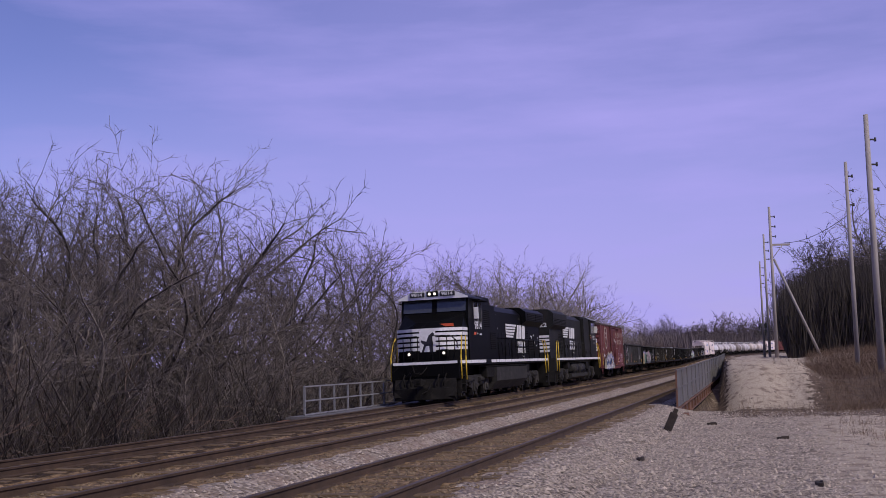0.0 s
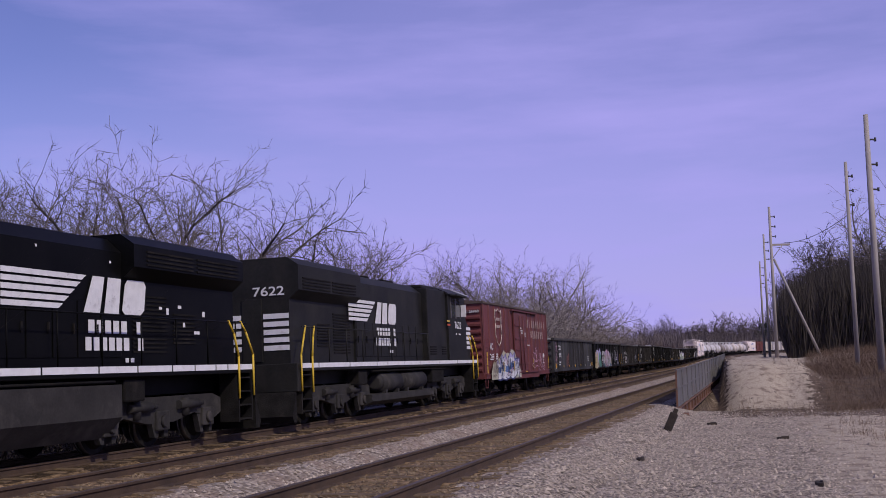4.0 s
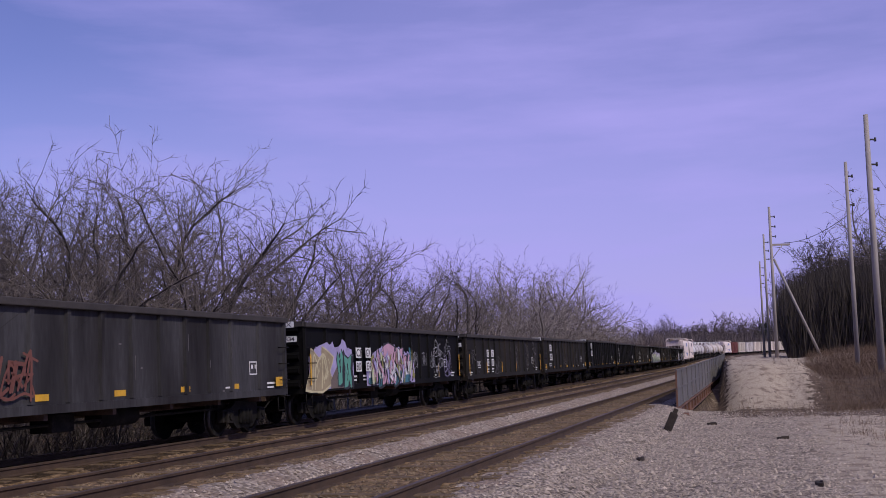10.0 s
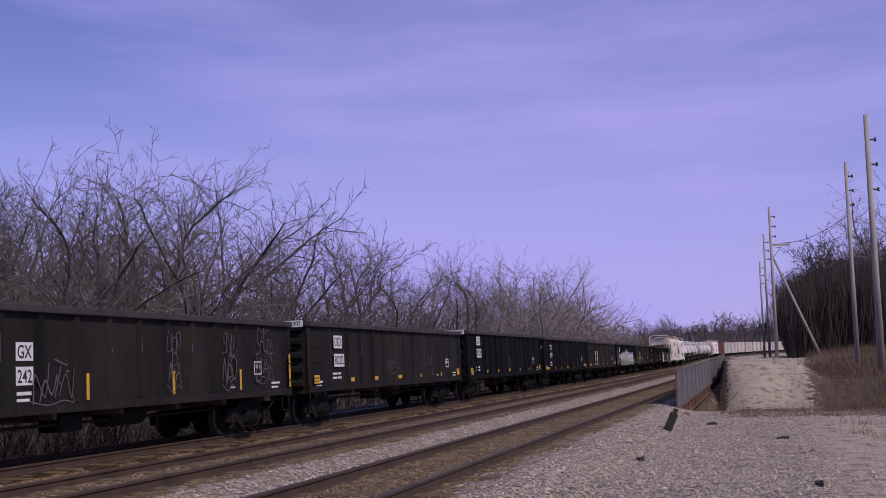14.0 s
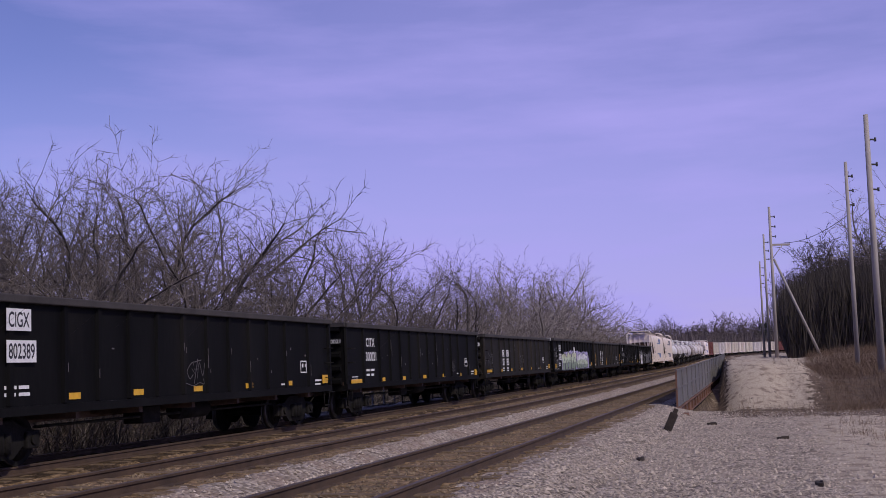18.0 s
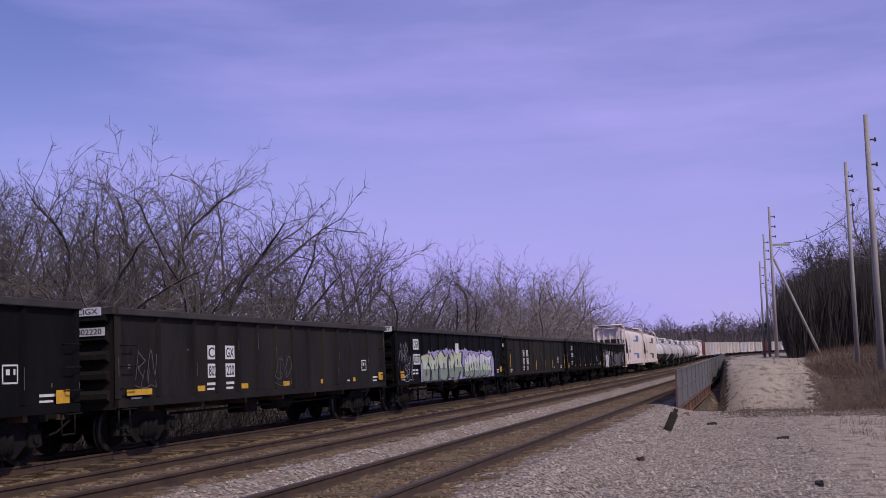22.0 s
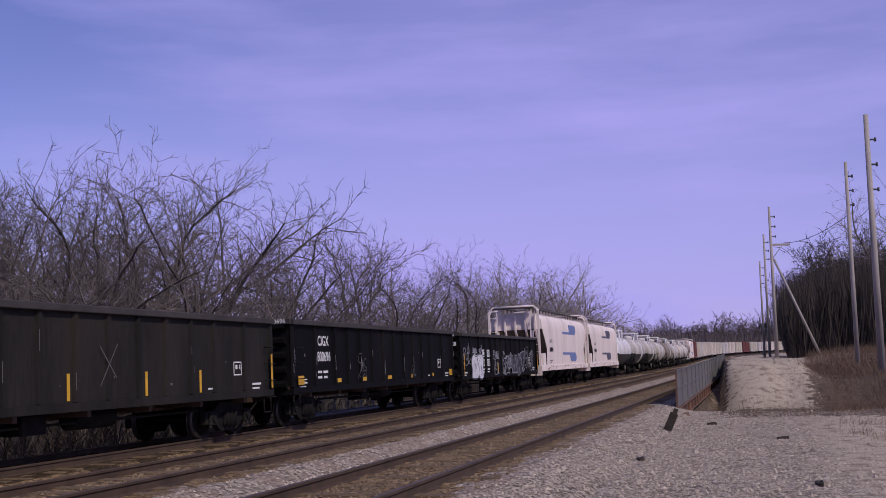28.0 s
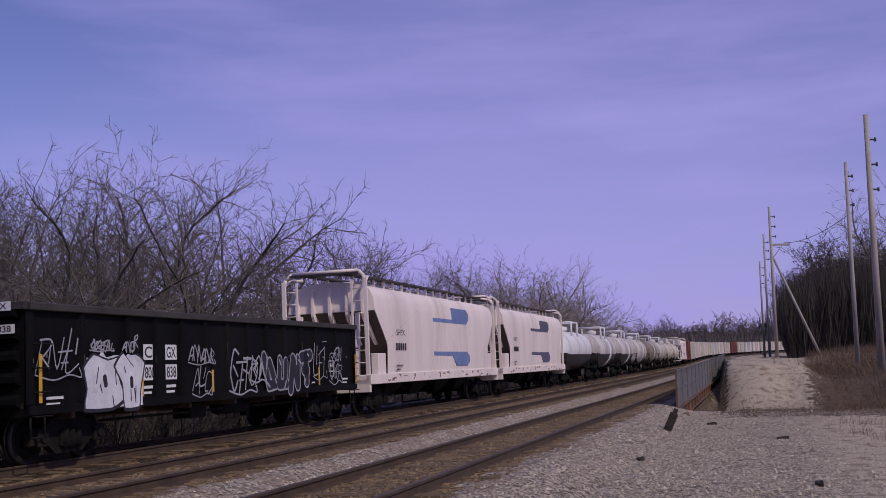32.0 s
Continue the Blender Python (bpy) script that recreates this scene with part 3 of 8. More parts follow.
def sweep(bm, l0, l1, z0, z1, u0, u1, step=4.0, mi=0, climb=0.0):
    """A straight-sided bar that follows the line."""
    k = max(1, int((u1 - u0) / step))
    rows = []
    for i in range(k + 1):
        u = u0 + (u1 - u0) * i / k
        rows.append([bm.verts.new(line(u, a, b + climb * (u - 39.0))) for a, b in ((l0, z0), (l1, z0), (l1, z1), (l0, z1))])
    for r, s in zip(rows, rows[1:]):
        for i in range(4):
            bm.faces.new((r[i], r[(i + 1) % 4], s[(i + 1) % 4], s[i])).material_index = mi
    bm.faces.new(rows[0][::-1]).material_index = mi
    bm.faces.new(rows[-1]).material_index = mi


bm = bmesh.new()
sweep(bm, -16.3, -3.2, -0.64, -0.54, B0, B1)
part("deck", bm, M_UNDER, bridge, "dark steel deck")
bm = bmesh.new()
sweep(bm, -3.16, -3.1, -0.50, -0.12, B0, B1, climb=CLIMB)
sweep(bm, -3.22, -3.02, -0.55, -0.50, B0, B1, climb=CLIMB)
sweep(bm, -3.25, -2.98, -0.12, -0.07, B0, B1, climb=CLIMB)
u = B0 + 0.3
while u < B1:
    sweep(bm, -3.1, -3.04, -0.50, -0.12, u, u + 0.03, climb=CLIMB)
    u += 1.9
part("girder", bm, M_GIRDER, bridge, "rusty riveted plate girder")
bm = bmesh.new()
sweep(bm, -16.4, -16.34, -1.5, -0.2, B0 - 3, B1)
part("far_girder", bm, M_GIRDER, bridge, "rusty plate girder")
for nm, l, ua, ub, h, mt, gap in (("near_railing", -3.05, B0, B1, 1.28, M_GREYSTEEL, 2.6), ("far_railing", -16.0, 37.5, 47.6, 1.06, M_GALV, 1.442), ("dark_far_railing", -15.9, 48.4, B1, 1.06, M_UNDER, 2.4)):
    fence = part(nm, bmesh.new(), mt, bridge, "grey steel bridge railing with mesh infill" if nm == "near_railing" else "galvanised walkway railing")
    u = ua
    up = CLIMB if nm == "near_railing" else 0.0
    z0 = -0.07 if nm == "near_railing" else -0.10
    while u <= ub + 0.01:
        bm = bmesh.new()
        sweep(bm, l - 0.03, l + 0.03, z0, z0 + h, u, u + 0.06, climb=up)
        part("post", bm, M_GIRDER if nm == "near_railing" and u == ua else mt, fence)
        u += gap
    for k, zz in enumerate((1.0, 0.52, 0.06)):
        bm = bmesh.new()
        sweep(bm, l - 0.025, l + 0.025, z0 + h * zz - 0.05, z0 + h * zz, ua, ub, climb=up)
        part("rail_bar", bm, mt, fence)
    if nm == "near_railing":
        bm = bmesh.new()
        sweep(bm, l - 0.012, l - 0.006, z0 + 0.05, z0 + h - 0.06, ua, ub, climb=up)
        part("mesh_panel", bm, M_GREYSTEEL, fence, "fine grey mesh infill")
bm = bmesh.new()
sweep(bm, -16.5, -15.5, -0.2, -0.11, 37.0, 56.0)
part("walkway", bm, M_GREYSTEEL, bridge, "galvanised grating walkway")
for u0, u1 in ((B0 - 1.2, B0), (B1, B1 + 1.4)):
    bm = bmesh.new()
    sweep(bm, -17.0, -2.6, -7.0, -0.6, u0, u1)
    part("abutment", bm, M_CONC, bridge, "stained concrete abutment")

# tilted timber and bits of scrap by the bridge end
scrap = thing("timber_block", "dark old timber stub leaning in the gravel", "timber", at=Matrix.Translation(line(29.0, -2.62, -0.36)))
bm = bmesh.new()
box(bm, -0.10, 0.10, -0.09, 0.09, 0.0, 0.66, bev=0.025)
box(bm, -0.05, 0.06, -0.05, 0.05, 0.64, 0.78, bev=0.02)
part("stub", bm, M_CHAR, scrap, at=pose(0, 0, 0, -8, 24, -16))
sheet = thing("scrap_plate", "rusty flat steel plate lying on gravel", "scrap", at=Matrix.Translation(line(36.6, -3.35, -0.22)))
bm = bmesh.new()
box(bm, -0.85, 0.85, -0.35, 0.35, 0, 0.1, bev=0.02)
part("flat_sheet", bm, M_GIRDER, sheet, at=pose(0, 0, 0, 0, 0, -12))
for u, l, w, a in ((19.3, -3.0, 0.42, 60), (16.4, -2.72, 0.22, 10), (20.8, -2.35, 0.3, 75), (26.5, 0.2, 0.35, 30), (17.5, 0.6, 0.4, 80), (32.0, -1.6, 0.3, 15)):
    st = thing("wood_scrap", "splintered dark piece of old tie on gravel", "scrap", at=Matrix.Translation(line(u, l, 0)) @ pose(0, 0, ground_z(u, l) - rise(u) + 0.02, 0, 0, a))
    bm = bmesh.new()
    prism(bm, [(-w / 2, -0.03), (-w / 3, -0.06), (w / 2, -0.025), (w / 2.4, 0.03), (0, 0.05), (-w / 2.2, 0.02)], "z", -0.03, 0.035)
    prism(bm, [(-w / 4, -0.05), (w / 3, -0.09), (w / 2.6, -0.05), (0, -0.02)], "z", -0.03, 0.05)
    part("splinter", bm, M_CHAR, st)


# ---------- trees ----------
def grow(rnd, height, r0, spread, clear, forks, fine, rmin, lean=0.0):
    """A bare vase-crowned tree as a list of tapered limbs: (p, q, r0, r1, level, tip). fine: how many orders of twigs it carries."""
    segs = []

    def limb(p, d, length, r, lev, step, crook, lift):
        n = max(2, round(length / step))
        curl = Vector((rnd.gauss(0, 0.05), rnd.gauss(0, 0.05), rnd.gauss(0, 0.03)))
        pts = []
        for i in range(n):
            d = (d + curl + Vector((rnd.gauss(0, crook), rnd.gauss(0, crook), rnd.gauss(0, crook) + lift))).normalized()
            q = p + d * (length / n) * rnd.uniform(0.8, 1.2)
            ra, rb = r * (1 - 0.78 * i / n), r * (1 - 0.78 * (i + 1) / n)
            segs.append((p, q, ra, rb, lev, False))
            pts.append((q, d, rb, (i + 1) / n))
            p = q
        return pts

    def side(d, lo, hi, az):
        u = d.orthogonal().normalized()
        v = d.cross(u)
        a = rnd.uniform(lo, hi)
        return (d * math.cos(a) + (u * math.cos(az) + v * math.sin(az)) * math.sin(a)).normalized()

    def bristle(pts, length, count):
        for p, d, r, f in pts:
            for _ in range(count):
                segs.append((p, p + side(d, 0.15, 0.9, rnd.uniform(0, 6.28)) * length * rnd.uniform(0.6, 1.3), rmin * 0.8, 0, 4, True))

    gold = rnd.uniform(0, 6.28)
    up = Vector((lean, 0.0, 1.0)).normalized()
    trunk = limb(Vector((0, 0, -0.4)), up, clear * height + 0.4, r0, 0, 0.9, 0.05, 0.0)
    top, td, tr, _ = trunk[-1]
    r_top = r0 * 0.8
    leaders = [(top, td, r_top)]
    if clear < 0.12:
        leaders = []
    for k in range(forks):
        a = gold + 6.28 * k / forks + rnd.uniform(-0.5, 0.5)
        el = spread * rnd.uniform(0.5, 1.15)
        p = trunk[max(0, len(trunk) - 1 - k % 2)][0]
        leaders.append((p, Vector((math.sin(el) * math.cos(a) + lean, math.sin(el) * math.sin(a), math.cos(el))).normalized(), r_top * rnd.uniform(0.5, 0.75)))
    for p, d, r in leaders:
        ll = height * (1 - clear) * rnd.uniform(0.75, 0.95)
        main = limb(p, d, ll, r, 1, 0.8, 0.15, 0.0)
        az = rnd.uniform(0, 6.28)
        for q, dq, rq, f in main:
            if f < 0.16:
                continue
            for _ in range(1 if f < 0.3 else 2 if f < 0.8 or fine < 3 else 3):
                az += 2.4 + rnd.uniform(-0.5, 0.5)
                l1 = ll * rnd.uniform(0.2, 0.4) * (1.02 - 0.36 * f)
                first = limb(q, side(dq, 0.5, 1.15, az), l1, max(rq * 0.6, rmin), 2, 0.66, 0.15, 0.03)
                az2 = rnd.uniform(0, 6.28)
                for q2, d2, r2, f2 in first:
                    if f2 < 0.2 and l1 > 1.6:
                        continue
                    for _ in range(2 if fine > 2 and rnd.random() < 0.4 else 1):
                        az2 += 2.4 + rnd.uniform(-0.6, 0.6)
                        l2 = max(0.5, l1 * rnd.uniform(0.22, 0.42) * (1.1 - 0.6 * f2))
                        second = limb(q2, side(d2, 0.45, 1.1, az2), l2, max(r2 * 0.5, rmin), 3, 0.55, 0.15, 0.02)
                        if fine < 2:
                            bristle(second[-1:], 0.5, 1)
                            continue
                        az3 = rnd.uniform(0, 6.28)
                        for q3, d3, r3, f3 in second:
                            az3 += 2.4
                            third = side(d3, 0.35, 0.9, az3)
                            l3 = rnd.uniform(0.3, 0.6)
                            q4 = q3 + third * l3
                            segs.append((q3, q4, rmin * 0.9, 0, 4, True))
                            if fine > 2:
                                bristle([(q3 + third * l3 * 0.5, third, rmin, 0)], 0.24, 1)
                        bristle(second[-1:], 0.35, 1)
                bristle(first[-1:], 0.45, 2)
        bristle(main[-1:], 0.6, 3)
    tops = sorted(q.z for p, q, *_ in segs)
    k = height / tops[int(len(tops) * 0.996)]
    return [(a * k, b * k, max(c, rmin), max(e, rmin * 0.85), lv, tip) for a, b, c, e, lv, tip in segs]


def limbs_mesh(name, segs, mt):
    verts, faces = [], []
    for p, q, r0, r1, lv, tip in segs:
        k = 6 if lv == 0 else (4 if lv == 1 else 3)
        w = (q - p).normalized()
        a = w.orthogonal().normalized()
        b = w.cross(a)
        s = len(verts)
        for c, r in ((p, r0),) if tip else ((p, r0), (q, r1)):
            for i in range(k):
                t = 2 * math.pi * i / k
                verts.append(c + a * (r * math.cos(t)) + b * (r * math.sin(t)))
        if tip:
            verts.append(q)
            faces += [(s + i, s + (i + 1) % k, s + k) for i in range(k)]
        else:
            faces += [(s + i, s + (i + 1) % k, s + k + (i + 1) % k, s + k + i) for i in range(k)]
    me = bpy.data.meshes.new(name)
    me.from_pydata([tuple(v) for v in verts], [], faces)
    me.materials.append(mt)
    return me


def make_tree(seed, height, r0, spread, clear, forks, fine, rmin, lean, bark, twig, label):
    rnd = random.Random(seed)
    segs = grow(rnd, height, r0, spread, clear, forks, fine, rmin, lean)
    t = thing("tree", label, "tree", "bare trees")
    part("trunk", limbs_mesh("trunk", [s for s in segs if s[4] <= 1], bark), None, t)
    part("crown", limbs_mesh("crown", [s for s in segs if s[4] > 1], twig), None, t)
    return t


LBL = "leafless deciduous tree with grey-brown branches"
protos = [
    make_tree(1, 17.0, 0.25, 0.62, 0.20, 3, 3, 0.0105, 0.0, M_BARK, M_TWIG, LBL),
    make_tree(2, 15.5, 0.22, 0.80, 0.14, 3, 3, 0.0105, 0.12, M_BARK, M_TWIG, LBL),
    make_tree(3, 17.5, 0.27, 0.55, 0.24, 3, 3, 0.0105, 0.0, M_BARK, M_TWIG, LBL),
    make_tree(4, 15.0, 0.24, 0.85, 0.16, 4, 3, 0.0105, 0.30, M_BARK, M_TWIG, "leafless deciduous tree leaning over with wide branches"),
    make_tree(5, 16.0, 0.15, 0.45, 0.30, 2, 2, 0.011, 0.05, M_BARKPALE, M_TWIG, "leafless tree with a pale slender trunk"),
]
lesser = [make_tree(71 + i, 14.0, 0.18, 0.7, 0.18, 3, 2, 0.0125, 0.0, M_BARK, M_TWIG, "smaller leafless tree with grey-brown branches") for i in range(2)]
# haze and sunlit tone are put into these trees' bark and twig colours
airy = [make_tree(61 + i, 16.0, 0.26, (0.55, 0.7, 0.45)[i], 0.18, 3, 2, 0.0125, 0.0, M_BARKPALE, M_TWIGHAZE, "tall leafless tree with open, haze-paled branches") for i in range(3)]
bushes = [make_tree(21 + i, 5.0, 0.055, 0.8, 0.05, 4, 1, 0.011, 0.0, M_BARK, M_TWIGRED if i != 1 else M_TWIG, "leafless reddish-brown undergrowth shrub") for i in range(3)]
dark = [make_tree(31 + i, 12.0, 0.14, 0.55, 0.06, 4, 2, 0.026, 0.0, M_BRUSHSHADE, M_BRUSHSHADE, "dark leafless tree in a shaded thicket") for i in range(2)]
back = [make_tree(41 + i, 15.5, 0.22, 0.6, 0.2, 2, 1, 0.019, 0.0, M_BARK, M_TWIG, "leafless tree deep in the wood") for i in range(2)]
faraway = [make_tree(51 + i, 14.0, 0.30, 1.05, 0.14, 6, 2, 0.046, 0.0, M_BARK, M_FARHAZETWIG, "distant leafless round-crowned tree") for i in range(2)]
used = set()


def planted(u, l, s, rnd, turn=None):
    p = line(u, l)
    p.z = ground_z(u, l)
    return Matrix.Translation(p) @ pose(0, 0, 0, rnd.uniform(-4, 4), rnd.uniform(-4, 4), rnd.uniform(0, 360) if turn is None else turn) @ Matrix.Diagonal((s, s, s * rnd.uniform(0.92, 1.08), 1))


def plant(kind, u, l, s, rnd, turn=None):
    m = planted(u, l, s, rnd, turn)
    if kind.name not in used:
        used.add(kind.name)
        kind.matrix_basis = m
        return kind
    t = copy_thing(kind, pose(0, 0, 0))
    t.matrix_basis = m
    return t


def woodland(name, rows, kinds, label):
    """Many far trees that nobody could count, as one mesh."""
    verts, faces, slots, mats, base = [], [], [], [], 0
    for kind, m in rows:
        for c in kind.children:
            co = np.empty(len(c.data.vertices) * 3)
            c.data.vertices.foreach_get("co", co)
            r = np.array(m)
            verts.append(co.reshape(-1, 3) @ r[:3, :3].T + r[:3, 3])
            mt = c.data.materials[0]
            if mt not in mats:
                mats.append(mt)
            for f in c.data.polygons:
                faces.append([base + v for v in f.vertices])
            slots += [mats.index(mt)] * len(c.data.polygons)
            base += len(c.data.vertices)
    me = bpy.data.meshes.new(name)
    me.from_pydata(np.concatenate(verts).tolist(), [], faces)
    for mt in mats:
        me.materials.append(mt)
    me.polygons.foreach_set("material_index", slots)
    tagged(new(name, me), label, "woods", kind="stuff")
    for kind in kinds:
        for c in list(kind.children):
            bpy.data.objects.remove(c)
        bpy.data.objects.remove(kind)


far_rows, thicket_rows = [], []
# wood's outline fitted to the camera's view: picture x, and rise above eye level, per 1990 of distance
VIEW_SKYLINE = [(0, 362), (200, 358), (330, 362), (400, 318), (470, 264), (520, 238), (620, 234), (700, 212), (740, 182), (770, 145), (800, 158), (880, 190), (960, 186), (1010, 142), (1060, 98), (1150, 78)]
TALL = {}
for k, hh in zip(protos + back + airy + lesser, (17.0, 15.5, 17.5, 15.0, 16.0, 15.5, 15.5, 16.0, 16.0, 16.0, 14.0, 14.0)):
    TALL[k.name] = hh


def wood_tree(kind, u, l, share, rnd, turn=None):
    """A tree scaled so that its top meets that outline in the camera's view."""
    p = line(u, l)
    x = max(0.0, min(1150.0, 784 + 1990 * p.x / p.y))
    for (a, va), (b, vb) in zip(VIEW_SKYLINE, VIEW_SKYLINE[1:]):
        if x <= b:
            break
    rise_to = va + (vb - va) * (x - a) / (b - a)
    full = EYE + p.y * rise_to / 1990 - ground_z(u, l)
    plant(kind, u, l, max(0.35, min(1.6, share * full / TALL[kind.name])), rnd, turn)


rnd = random.Random(77)
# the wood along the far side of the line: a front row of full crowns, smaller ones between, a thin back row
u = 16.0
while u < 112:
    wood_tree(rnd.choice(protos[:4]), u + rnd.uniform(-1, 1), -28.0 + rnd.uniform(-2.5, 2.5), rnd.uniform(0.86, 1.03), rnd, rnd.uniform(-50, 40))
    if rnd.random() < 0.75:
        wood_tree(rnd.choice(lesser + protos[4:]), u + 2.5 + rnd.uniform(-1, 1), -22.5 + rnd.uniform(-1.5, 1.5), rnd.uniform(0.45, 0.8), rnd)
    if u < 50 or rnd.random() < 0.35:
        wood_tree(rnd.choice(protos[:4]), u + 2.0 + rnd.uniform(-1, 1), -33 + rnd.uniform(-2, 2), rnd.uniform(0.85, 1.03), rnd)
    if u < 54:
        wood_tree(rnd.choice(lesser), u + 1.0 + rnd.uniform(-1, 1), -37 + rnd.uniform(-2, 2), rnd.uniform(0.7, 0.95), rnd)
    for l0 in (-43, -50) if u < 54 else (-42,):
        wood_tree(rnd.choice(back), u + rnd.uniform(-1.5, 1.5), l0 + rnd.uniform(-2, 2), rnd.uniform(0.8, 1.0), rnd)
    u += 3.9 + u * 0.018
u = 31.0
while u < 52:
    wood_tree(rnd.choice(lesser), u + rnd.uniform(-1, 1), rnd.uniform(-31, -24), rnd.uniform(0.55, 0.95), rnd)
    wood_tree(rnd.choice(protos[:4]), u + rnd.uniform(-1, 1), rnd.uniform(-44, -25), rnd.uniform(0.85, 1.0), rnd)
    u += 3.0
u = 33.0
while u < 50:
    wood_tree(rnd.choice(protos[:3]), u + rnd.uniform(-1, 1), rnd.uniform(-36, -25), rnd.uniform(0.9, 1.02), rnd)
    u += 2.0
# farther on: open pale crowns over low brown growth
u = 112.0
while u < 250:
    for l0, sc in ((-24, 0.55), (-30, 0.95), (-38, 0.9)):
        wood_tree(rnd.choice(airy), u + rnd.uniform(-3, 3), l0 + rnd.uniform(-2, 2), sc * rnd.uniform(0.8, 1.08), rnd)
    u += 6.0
u = 15.0
while u < 150:
    for l0 in (-18.8, -21):
        plant(rnd.choice(bushes), u + rnd.uniform(-1, 1), l0 + rnd.uniform(-0.8, 0.8), rnd.uniform(0.55, 1.1), rnd)
    u += 4.4 + u * 0.02
for u, l, s in ((24, -20.5, 0.5), (31.5, -21.2, 0.62), (38.2, -20.0, 0.4), (29, -24, 0.6), (43.5, -21.5, 0.6), (33, -23.5, 0.75), (47, -22.0, 0.6), (58, -21.0, 0.55)):
    plant(protos[4], u, l, s, rnd)
for i in range(24):
    plant(rnd.choice(back), rnd.uniform(225, 330), rnd.uniform(-70, -24), rnd.uniform(0.55, 0.9), rnd)
# far trees where the line bends away
for i in range(90):
    u = rnd.uniform(400, 520) if i < 40 else rnd.uniform(480, 660)
    l = rnd.uniform(-62, -22) if i < 40 else rnd.uniform(-60, -20)
    tall = rnd.uniform(0.9, 1.2) if i < 40 else rnd.uniform(1.15, 1.62)
    far_rows.append((rnd.choice(faraway), planted(u, l, tall * (0.9 + 0.16 * math.sin(u * 0.09 + l * 0.12)), rnd)))
far_rows.append((faraway[0], planted(335, -52, 1.1, rnd)))
for i in range(26):
    plant(rnd.choice(bushes), rnd.uniform(80, 290), rnd.uniform(-30, -18), rnd.uniform(1.0, 1.8), rnd)
# dark evergreens among the far trees
def polar(az, dist):
    """u and l of the place at a bearing and distance from the camera's foot."""
    p = Vector((math.sin(radians(az)) * dist, math.cos(radians(az)) * dist))
    u, l = dist * math.cos(radians(az) - THETA), dist * math.sin(radians(az) - THETA)
    for _ in range(6):
        e = p - line(u, l).xy
        h = heading(u)
        u, l = u + e.x * math.sin(h) + e.y * math.cos(h), l + e.x * math.cos(h) - e.y * math.sin(h)
    return u, l


for u, l, hp in ((518, -27, 15.5), (530, -30, 13.0), (541, -26, 14.0)):
    p = line(u, l)
    p.z = ground_z(u, l)
    pine = thing("pine_tree", "dark evergreen pine among distant trees", "tree", "far evergreens", at=Matrix.Translation(p))
    bm = bmesh.new()
    tube(bm, (0, 0, 0), (0, 0, hp * 0.96), 0.25, 0.06, 8)
    part("trunk", bm, M_BARK, pine)
    bm = bmesh.new()
    for i in range(420):
        z = hp * rnd.uniform(0.2, 1.0)
        r = hp * 0.22 * math.sqrt(max(0.0, 1 - ((z / hp - 0.5) / 0.52) ** 2)) * rnd.random() ** 0.5 + 0.2
        a = rnd.uniform(0, 6.28)
        c = Vector((r * math.cos(a), r * math.sin(a), z))
        vs = [bm.verts.new(c + Vector((rnd.uniform(-0.6, 0.6), rnd.uniform(-0.6, 0.6), rnd.uniform(-0.35, 0.4)))) for _ in range(4)]
        for t in ((0, 1, 2), (0, 2, 3), (0, 3, 1), (1, 3, 2)):
            bm.faces.new([vs[j] for j in t])
    part("crown", bm, M_PINE, pine)
# thicket on the near side beyond the cutting
for i in range(38):
    dist = rnd.uniform(124, 178)
    az = 18.7 + 6.0 * (i + rnd.random()) / 38
    thicket_rows.append((rnd.choice(dark), planted(*polar(az, dist), rnd.uniform(1.0, 1.14) * (dist / 140) * (0.66 + 0.36 * smooth(18.4, 20.6, az)), rnd)))
for az, dist, s in ((21.5, 146, 1.2), (22.3, 142, 1.3), (23.8, 142, 1.4)):
    plant(airy[2], *polar(az, dist), s, rnd)


woodland("far_wood", far_rows, faraway, "distant leafless round-crowned woods along the skyline")
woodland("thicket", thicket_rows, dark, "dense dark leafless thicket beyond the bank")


def strands(name, n, place, mt, label, cat, r=0.012, lean=0.35):
    """Countless thin stems in one mesh."""
    verts, faces = [], []
    rr = random.Random(name)
    for i in range(n):
        p, h = place(rr)
        a = rr.uniform(0, 6.28)
        d = Vector((math.cos(a) * lean * rr.random(), math.sin(a) * lean * rr.random(), 1)) * h
        b = Vector((-math.sin(a), math.cos(a), 0)) * r
        mid = p + d * 0.55 + Vector((rr.uniform(-1, 1), rr.uniform(-1, 1), 0)) * 0.12 * h
        k = len(verts)
        verts += [tuple(v) for v in (p - b, p + b, mid - b * 0.8, mid + b * 0.8, p + d)]
        faces += [(k, k + 1, k + 3, k + 2), (k + 2, k + 3, k + 4)]
    me = bpy.data.meshes.new(name)
    me.from_pydata(verts, [], faces)
    me.materials.append(mt)
    return tagged(new(name, me), label, cat, kind="stuff")


def in_wood(rr):
    u, l = 12 + 138 * rr.random() ** 1.6, -17.6 - 32 * rr.random() ** 1.2
    p = line(u, l)
    p.z = ground_z(u, l) - 0.1
    return p, rr.uniform(0.6, 3.4) * (1 + 0.6 * (1 - smooth(40, 52, u)))


def in_deep_wood(rr):
    u, l = rr.uniform(12, 190), rr.uniform(-85, -44)
    p = line(u, l)
    p.z = ground_z(u, l) - 0.1
    return p, rr.uniform(2.0, 6.0) * (1 - 0.35 * smooth(85, 130, u))


